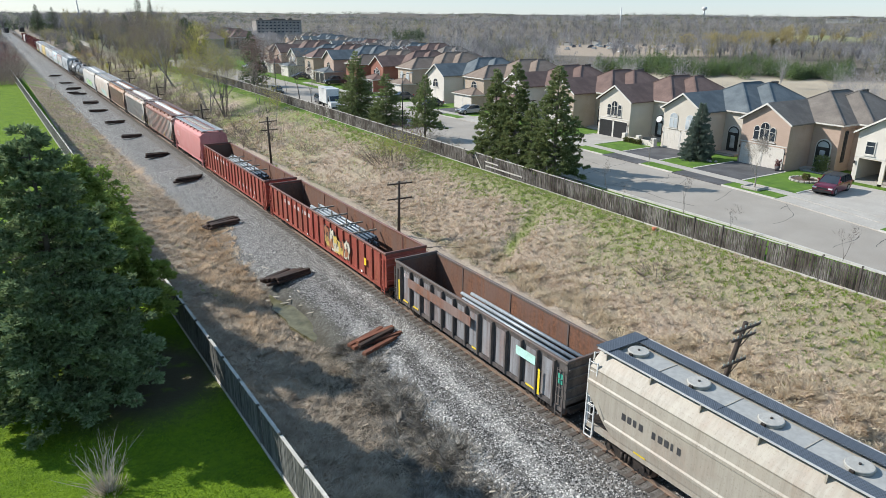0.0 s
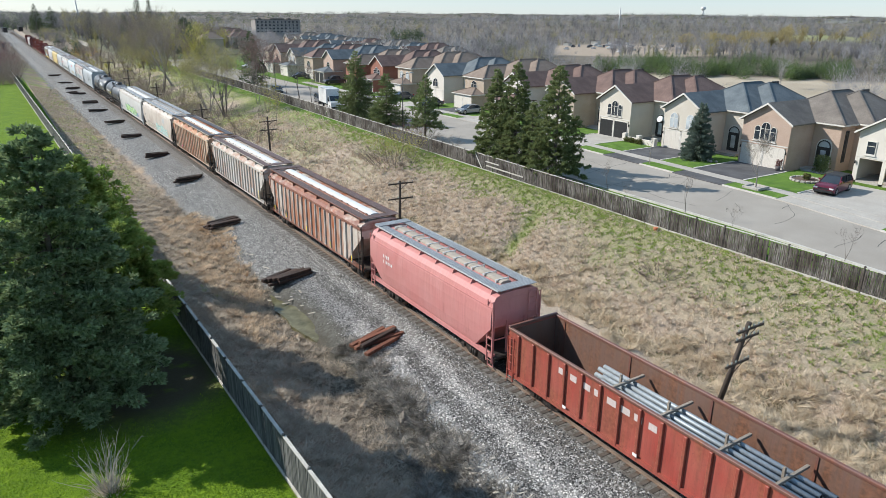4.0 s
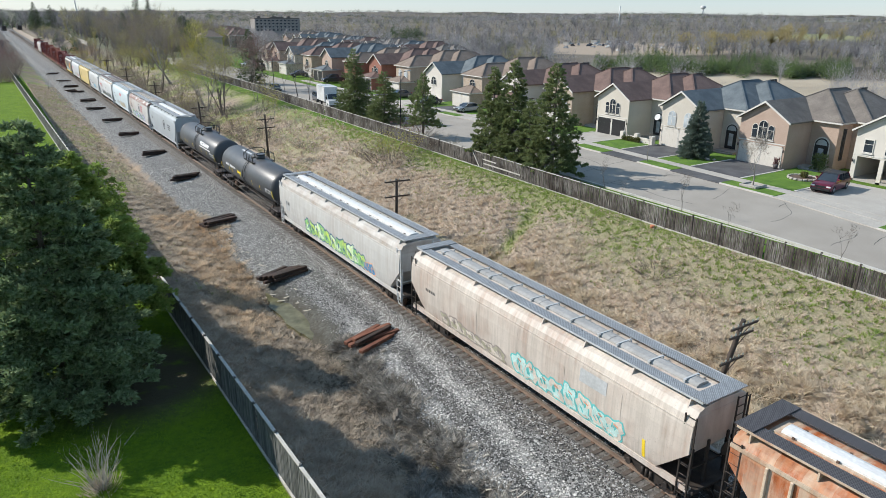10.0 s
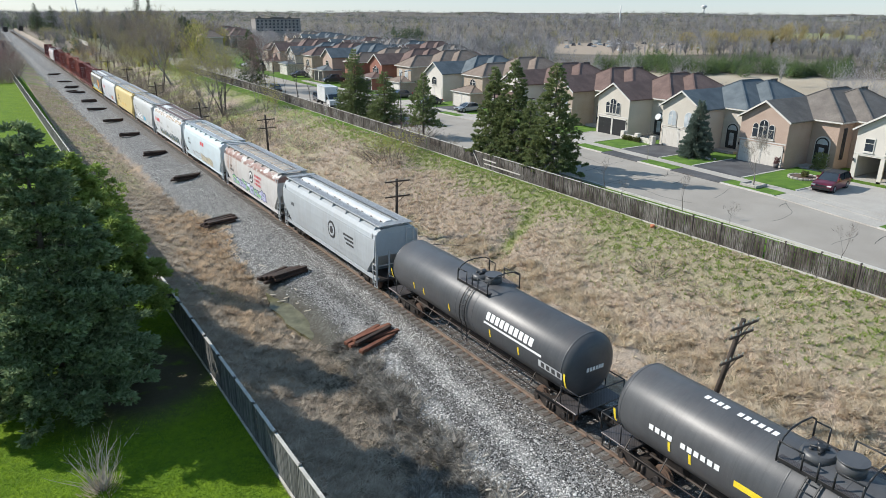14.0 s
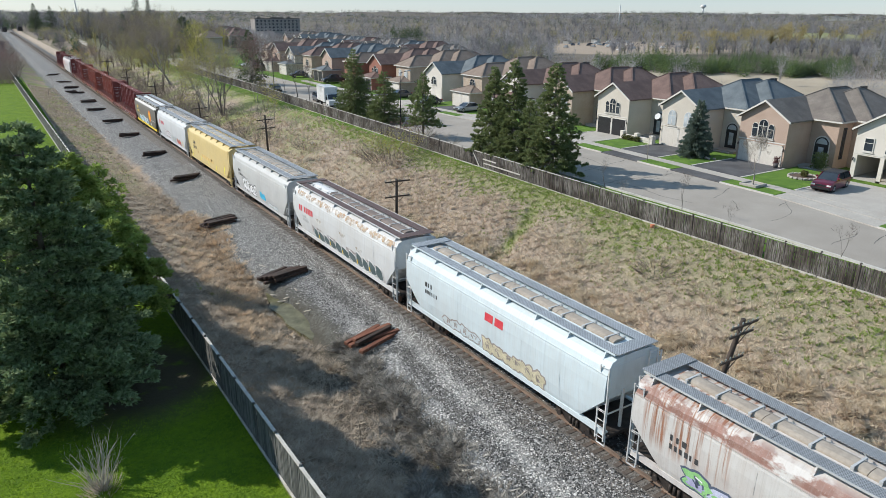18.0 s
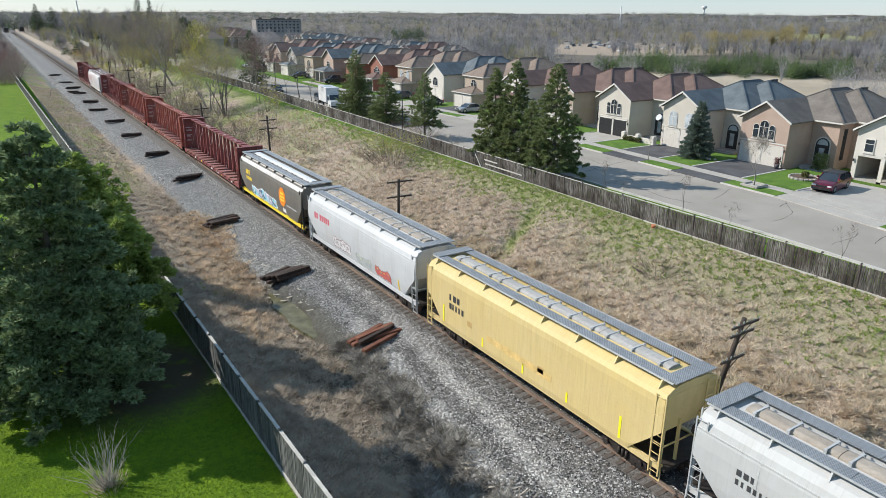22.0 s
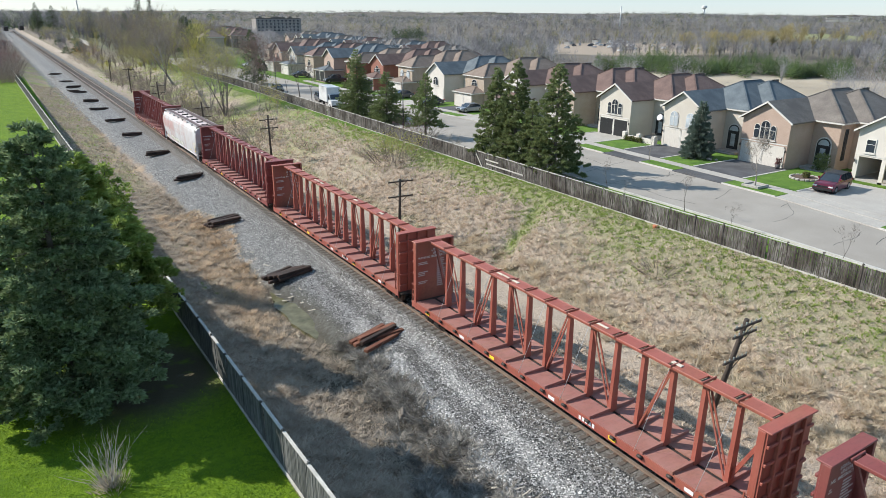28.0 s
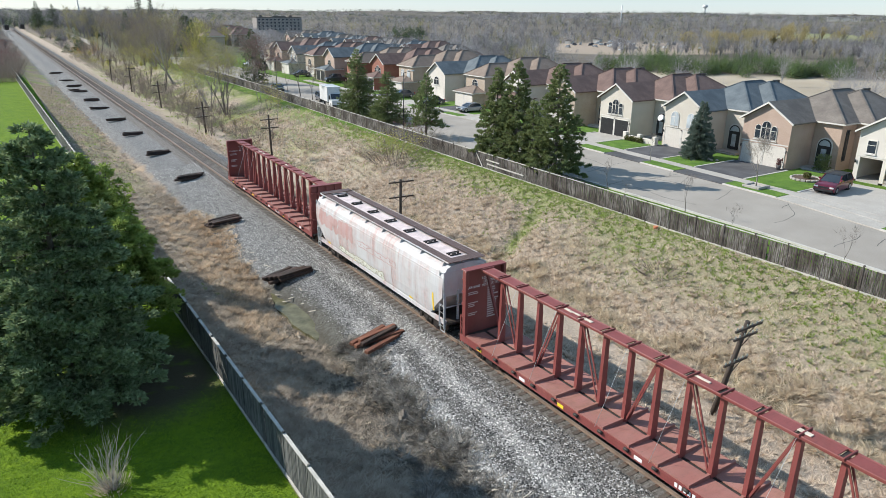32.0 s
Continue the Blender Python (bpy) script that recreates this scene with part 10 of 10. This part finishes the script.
road_car("dark car parked at the kerb", 29.4, 141.0, 262, NAVY, 4.5, 1.5, "sedan", z=1.42)
road_car("dark car on a distant driveway", 46.0, 170.0, 175, NAVY, 4.5, 1.5, "sedan")

truck = thing("box_truck", pose(29.2, 112.6, 1.42, 0, 0, 262), "white box truck parked in the street", "truck", "parked vehicles")
part("cargo_box", Mb().cbox(-4.2, 0.9, -1.2, 1.2, 0.95, 3.5, 0.06), WHITE, truck)
part("roof_rail", Mb().box(-4.2, 0.9, -1.21, -1.19, 3.42, 3.5), GREYPAINT, truck)
part("cab", Mb().prism([(0.95, 0.45), (0.95, 2.35), (1.6, 2.4), (2.1, 1.55), (2.9, 1.4), (3.0, 0.45)], 1, -0.98, 0.98), WHITE, truck)
part("windscreen", Mb().prism([(1.66, 2.33), (2.12, 1.58), (2.16, 1.58), (1.70, 2.36)], 1, -0.85, 0.85), GLASS, truck)
for s in (-1, 1):
    part("side_window", Mb().prism([(1.05, 1.55), (1.05, 2.2), (1.55, 2.25), (1.95, 1.55)], 1, *sorted((s * 0.982, s * 0.995))), GLASS, truck)
    part("headlight", Mb().box(2.93, 3.02, *sorted((s * 0.6, s * 0.9)), 0.85, 1.1), LAMPGLASS, truck)
    part("mirror", Mb().cbox(1.8, 1.95, *sorted((s * 1.05, s * 1.25)), 1.5, 2.0, 0.02), BLACK, truck)
part("bumper", Mb().cbox(2.9, 3.1, -0.98, 0.98, 0.4, 0.65, 0.03), BLACK, truck)
part("chassis", Mb().box(-4.0, 2.6, -0.5, 0.5, 0.5, 0.9), STEEL, truck)
car_wheels(truck, (-2.7, 2.0), 1.0, 0.42, 0.3)


def street_lamp(x, y, h, z=1.4):
    l = thing("street_lamp", pose(x, y, z), "slender dark street lamp post by the kerb", "street lamp", "street lamps")
    part("post", Mb().cyl((0, 0, -0.3), (0, 0, h), 0.09, 8, 0.05), BLACK, l)
    part("arm", Mb().cyl((0, 0, h), (1.2, 0, h + 0.25), 0.04, 6), BLACK, l)
    part("lantern", Mb().cbox(1.1, 1.7, -0.13, 0.13, h + 0.18, h + 0.32, 0.03), GREYPAINT, l)


street_lamp(27.0, 83.5, 8.0)
street_lamp(26.6, 133.5, 8.0)
street_lamp(40.9, 22.6, 6.0, 1.5)

# garden details before the houses
HEDGE = foliage("low_hedge_leaves", (0.06, 0.08, 0.02), (0.10, 0.11, 0.03), (0.13, 0.12, 0.05), 0.8)


def leafy(name, label, x0, x1, y0, y1, z0, z1, n, seed, mat=HEDGE):
    g = np.random.default_rng(seed)
    c = np.stack([g.uniform(x0, x1, n), g.uniform(y0, y1, n), g.uniform(z0, z1, n)], 1)
    return tri_object(name, np.stack([c, c + g.normal(0, 0.09, (n, 3)), c + g.normal(0, 0.09, (n, 3))], 1), mat, None, label, "hedge")


leafy("hedge", "low clipped hedge along a porch", 48.6, 49.3, 59.8, 62.8, 1.55, 2.15, 1500, 1)
leafy("hedge", "round bush before the pinkish brick house", 52.9, 54.0, 38.2, 39.6, 1.5, 3.2, 1300, 2, SPRUCE2)
leafy("bush", "small clipped bush in a stone-edged bed", 47.4, 48.0, 36.8, 37.4, 1.56, 2.2, 500, 3)
leafy("hedge", "upright evergreen beside a house", 50.0, 50.8, 117.0, 117.8, 1.55, 4.2, 900, 4, SPRUCE2)
SOIL = plain("garden_soil", (0.09, 0.06, 0.045), (0.14, 0.10, 0.075), 2, 0.95, 0, 0.4)
thing("flower_bed", pose(47.7, 37.2, 1.56), "round bed of dark soil edged with pale stones", "flower bed", mb=Mb().cyl((0, 0, 0), (0, 0, 0.16), 1.25, 20, 1.15), material=SOIL)
for i in range(18):
    a = 2 * math.pi * i / 18
    thing("edging_stone", pose(47.7 + 1.36 * math.cos(a), 37.2 + 1.36 * math.sin(a), 1.56, 0, 0, math.degrees(a)), "pale edging stone of the round bed", "stone", "edging stones", mb=Mb().cbox(-0.11, 0.11, -0.2, 0.2, 0, 0.22, 0.04), material=CONCRETE)
thing("garden_wall", pose(49.2, 59.4, 1.5), "low pale stone porch wall with piers", "wall", mb=Mb().cbox(-0.15, 0.15, -1.2, 3.4, 0, 0.7, 0.03).cbox(-0.3, 0.3, -1.6, -1.0, 0, 1.1, 0.04).cbox(-0.3, 0.3, 0.9, 1.5, 0, 1.1, 0.04).cbox(-0.3, 0.3, 3.3, 3.9, 0, 1.1, 0.04), material=STUCCO2)
thing("tree_bed", pose(40.4, 37.9, 1.53), "square stone-edged bed round a young street tree", "tree bed", mb=Mb().cbox(-0.9, 0.9, -0.9, -0.7, 0, 0.25, 0.03).cbox(-0.9, 0.9, 0.7, 0.9, 0, 0.25, 0.03).cbox(-0.9, -0.7, -0.7, 0.7, 0, 0.25, 0.03).cbox(0.7, 0.9, -0.7, 0.7, 0, 0.25, 0.03).box(-0.7, 0.7, -0.7, 0.7, 0, 0.12), material=CONCRETE)
for i in range(9):
    thing("garden_stone", pose(47.4 + rnd.uniform(-0.4, 0.4), 47.6 + i * 0.42, 1.55, 0, 0, rnd.uniform(0, 90)), "pale boulder along a planting bed", "stone", "garden boulders", mb=Mb().cbox(-0.2, 0.2, -0.16, 0.16, 0, 0.25, 0.09), material=CONCRETE)
thing("wheeled_bin", pose(52.0, 30.6, 1.56), "yellow and dark wheeled bin at a garage", "bin", mb=Mb().loft([[(-0.25, -0.25, 0.05), (0.25, -0.25, 0.05), (0.25, 0.25, 0.05), (-0.25, 0.25, 0.05)], [(-0.3, -0.3, 1.0), (0.3, -0.3, 1.0), (0.3, 0.3, 1.0), (-0.3, 0.3, 1.0)]]).cbox(-0.33, 0.33, -0.33, 0.33, 1.0, 1.1, 0.03), material=YELLOWMARK)
thing("planter", pose(49.7, 41.5, 1.55), "terracotta planter with a small red bush", "planter", mb=Mb().cyl((0, 0, 0), (0, 0, 0.5), 0.22, 12, 0.3), material=plain("planter_clay", (0.1, 0.09, 0.09), None, 2, 0.8))
leafy("pot_plant", "reddish dry plant in a planter", 49.45, 49.95, 41.25, 41.75, 2.05, 2.7, 260, 9, BUDRED)
thing("satellite_dish", pose(50.2, 58.4, 4.9, 0, -65, 0), "grey satellite dish on a house corner", "dish", mb=Mb().cyl((0, 0, 0), (0, 0, 0.1), 0.12, 16, 0.42).cyl((0, 0, -0.5), (0, 0, 0), 0.03, 6), material=GREYPAINT)

# far landmarks: a thin white mast, a tall wireless mast, a water tower, a yard with parked vehicles
thing("mast", pose(655, 640, zed(655, 640)), "tall thin white mast far off", "mast", mb=Mb().cyl((0, 0, 0), (0, 0, 25), 1.0, 8, 0.6), material=WHITE)
thing("mast", pose(41, 585, 0.5, 0, -3), "tall pale leaning wireless mast by the far end of the line", "mast", mb=Mb().cyl((0, 0, 0), (0, 0, 29), 0.55, 8, 0.3), material=GREYPAINT)
wt = thing("water_tower", pose(2330, 1800, zed(2330, 1800)), "distant pale water tower on the skyline", "water tower")
part("stem", Mb().cyl((0, 0, 0), (0, 0, 30), 4, 12, 3), WHITE, wt)
part("tank", Mb().cyl((0, 0, 28), (0, 0, 34), 6, 16, 11).cyl((0, 0, 34), (0, 0, 40), 11, 16, 7), WHITE, wt)
for i in range(40):
    x, y = rnd.gauss(398, 28), rnd.gauss(400, 26)
    thing("parked_van", pose(x, y, zed(x, y) + 0.1, 0, 0, rnd.uniform(0, 180)), "pale vehicle in a distant yard", "vehicle", "vehicles in the yard", mb=Mb().cbox(-2.2, 2.2, -0.9, 0.9, 0.4, 1.2, 0.15).cbox(-1.5, 1.0, -0.8, 0.8, 1.1, rnd.choice((1.7, 2.3)), 0.2), material=rnd.choice((WHITE, GREYPAINT, SILVER, NAVY, SILVER, WHITECAR)))
for i, (x, y, s) in enumerate(((430, 452, 0.55), (400, 455, 0.5), (1250, 700, 2), (1340, 640, 2), (1500, 820, 2.5), (1700, 900, 2.5), (1560, 760, 2), (1440, 690, 2))):
    b = thing("far_building", pose(x, y, zed(x, y), 0, 0, 30), "pale low building far off among the woods", "building")
    part("wall", Mb().box(-9 * s, 9 * s, -5 * s, 5 * s, -2, 5 * s), STUCCO2, b)
    part("roof", Mb().prism([(-5.4 * s, 5 * s), (0, 7 * s), (5.4 * s, 5 * s)], 0, -9.4 * s, 9.4 * s), ROOFGREY, b)
# dark parked rail vehicles at the far crossing
for x, y in ((-5.4, 668.0), (6.6, 700.0)):
    b = thing("rail_container", pose(x, y, 0.0, 0, 0, 4), "dark freight box standing by the far end of the line", "container")
    part("box", Mb().cbox(-1.5, 1.5, -5, 5, 0.6, 4.2, 0.05), BLACK, b)
    part("door", Mb().box(-1.3, 1.3, -5.06, -5.0, 0.8, 4.0), STEEL, b)

# dark lines that wander over the street: tarred cracks, and painted branch shadows
TARSHADE = plain("tar_and_shadow", (0.05, 0.048, 0.045), (0.09, 0.086, 0.08), 2.0, 0.8, 0, 0.05)
rc = random.Random(8)
for k in range(20):
    x, y = rc.uniform(28.5, 37.5), rc.uniform(14, 72)
    a = rc.choice((0.1, 1.45)) + rc.uniform(-0.25, 0.25)
    mb = Mb()
    w = rc.uniform(0.03, 0.06)
    for i in range(rc.randrange(8, 24)):
        a += rc.uniform(-0.22, 0.22)
        x2, y2 = x + math.cos(a) * 0.55, y + math.sin(a) * 0.55
        if not (near_edge(y2) + 0.3 < x2 < far_edge(y2) - 0.3):
            break
        mb.bar((x, y, 1.421), (x2, y2, 1.421), w * rc.uniform(0.6, 1.3), 0.008)
        x, y = x2, y2
    if mb.v:
        thing("road_crack", Matrix(), "dark tarred crack in the pale asphalt, doubling as painted branch shadow", "crack", "cracks in the street", mb=mb, material=TARSHADE, kind="structure")

# ---------------------------------------------------------------- pieces of the track bed, last
tie = fixed(Mb().cbox(-1.3, 1.3, -0.115, 0.115, -0.36, -0.172, 0.012).data("sleeper", TIEWOOD))
plate = fixed(Mb().box(-0.93, -0.58, -0.09, 0.09, -0.1715, -0.158).box(0.58, 0.93, -0.09, 0.09, -0.1715, -0.158).data("tie_plate", RUSTY))
rest, restp = Mb(), Mb()
rt = random.Random(2)
for i in range(1400):
    y = -30 + i * 0.545
    dx, rz = rt.uniform(-0.06, 0.06), rt.uniform(-0.8, 0.8)
    if 6 < y < 142:
        s = part("sleeper", tie, None, track, at=pose(dx, y, rt.uniform(-0.012, 0.0), 0, 0, rz))
    elif y < 420 or i % 2:
        rest.box(-1.3 + dx, 1.3 + dx, y - 0.115, y + 0.115, -0.36, -0.174)
    if -5 < y < 150:
        for s_ in (-0.7525, 0.7525):
            restp.box(s_ - 0.17, s_ + 0.17, y - 0.09, y + 0.09, -0.1735, -0.160)
part("sleeper_stretch", rest, TIEWOOD, track)["kind"] = "stuff"
part("tie_plate_stretch", restp, RUSTY, track)["kind"] = "stuff"


def stones(name, n, box, size, mat, label, seed, dens=None):
    g = np.random.default_rng(seed)
    x, y = g.uniform(box[0], box[1], n), box[2] + (box[3] - box[2]) * g.random(n) ** 1.25
    if dens is not None:
        k = dens(x, y, g)
        x, y = x[k], y[k]
    n = len(x)
    r = g.uniform(size[0], size[1], n)
    c = np.stack([x, y, lie(x, y) + r * 0.25], 1)
    base = np.array([[1, 0, 0], [0, 1, 0], [-1, 0, 0], [0, -1, 0], [0, 0, 0.8], [0, 0, -0.5]])
    v = base[None] * g.uniform(0.65, 1.25, (n, 6, 1)) * r[:, None, None]
    a = g.uniform(0, 6.283, n)
    ca, sa = np.cos(a)[:, None], np.sin(a)[:, None]
    v = np.stack([v[:, :, 0] * ca - v[:, :, 1] * sa, v[:, :, 0] * sa + v[:, :, 1] * ca, v[:, :, 2]], 2) + c[:, None]
    f = np.array([[0, 1, 4], [1, 2, 4], [2, 3, 4], [3, 0, 4]])
    idx = (np.arange(n) * 6)[:, None, None] + f[None]
    me = bpy.data.meshes.new(name)
    me.vertices.add(6 * n)
    me.vertices.foreach_set("co", v.reshape(-1).astype(np.float32))
    k = 4 * n
    me.loops.add(3 * k)
    me.loops.foreach_set("vertex_index", idx.reshape(-1).astype(np.int32))
    me.polygons.add(k)
    me.polygons.foreach_set("loop_start", np.arange(0, 3 * k, 3, dtype=np.int32))
    me.update(calc_edges=True)
    me.materials.append(mat)
    return tagged(new(name, me), label, "gravel", "", "stuff")


m, t, b = nodes("ballast_stone", 0.9, 0, 0.25)
gi = t.nodes.new("ShaderNodeNewGeometry")
rmp = t.nodes.new("ShaderNodeValToRGB")
rmp.color_ramp.elements[0].color = (0.035, 0.034, 0.033, 1)
rmp.color_ramp.elements[1].color = (0.62, 0.615, 0.605, 1)
mid_ = rmp.color_ramp.elements.new(0.55)
mid_.color = (0.17, 0.168, 0.164, 1)
t.links.new(gi.outputs["Random Per Island"], rmp.inputs[0])
t.links.new(rmp.outputs[0], b.inputs["Base Color"])
STONE = m


def stone_material(name, lo, mid, hi):
    m, t, b = nodes(name, 0.9, 0, 0.25)
    gi = t.nodes.new("ShaderNodeNewGeometry")
    rp_ = t.nodes.new("ShaderNodeValToRGB")
    rp_.color_ramp.elements[0].color = (*lo, 1)
    rp_.color_ramp.elements[1].color = (*hi, 1)
    rp_.color_ramp.elements.new(0.5).color = (*mid, 1)
    t.links.new(gi.outputs["Random Per Island"], rp_.inputs[0])
    t.links.new(rp_.outputs[0], b.inputs["Base Color"])
    return m


STONEPALE = stone_material("pale_ballast_stone", (0.10, 0.098, 0.092), (0.33, 0.322, 0.302), (0.68, 0.665, 0.63))
STONEDARK = stone_material("dark_ballast_stone", (0.03, 0.03, 0.03), (0.125, 0.123, 0.118), (0.52, 0.51, 0.49))


def streak(x, y, g):
    """Distance across the bed that follows the pale and dark streaks."""
    return x + 0.11 * np.maximum(0, 33 - y) + g.normal(0, 0.13, len(x)) + 0.15 * np.sin(y * 0.8) + 0.1 * np.sin(y * 2.3)


def palest(u, y):
    """The pale streak beside the track, narrow further off, and a second one by the ditch."""
    return (np.abs(u + 2.0) < np.where(y < 34, 0.45, 0.24)) | ((u > -4.4) & (u < -3.45) & (y < 35)) | (y > 44) & (u > -3.2) & (u < -2.2)


def pale_band(x, y, g):
    return palest(np.where(y < 44, streak(x, y, g), g.uniform(-4.6, -1.4, len(x))), y)


def dark_band(x, y, g):
    u = np.where(y < 44, streak(x, y, g), g.uniform(-4.6, -1.4, len(x)))
    return ~palest(u, y) & (u > -4.9 + g.normal(0, 0.3, len(x)))


stones("ballast", 75000, (-6.4, -1.42, 11, 85), (0.024, 0.066), STONEPALE, "pale grey broken ballast stones in streaks beside the track", 1, pale_band)
stones("ballast", 80000, (-6.4, -1.42, 11, 85), (0.024, 0.062), STONEDARK, "dark grey-brown broken ballast stones beside the track", 4, dark_band)
stones("ballast", 7000, (1.42, 3.6, 11, 80), (0.03, 0.055), STONE, "grey broken ballast stones on the far shoulder", 2)
stones("ballast", 5000, (-0.66, 0.66, 10, 60), (0.03, 0.05), STONE, "grey broken ballast stones between the rails", 3)

# ---------------------------------------------------------------- what moves
SPEED, SLOWING = 13.81, 0.0087         # metres a second at the start; metres a second squared, halved


def motions():
    for ob, y0 in MOVERS:
        walk(ob, [(t, pose(0, y0 - SPEED * t + SLOWING * t * t, 0)) for t in (0, 4, 8, 12, 16, 20, 24, 28, 32)])


motions()
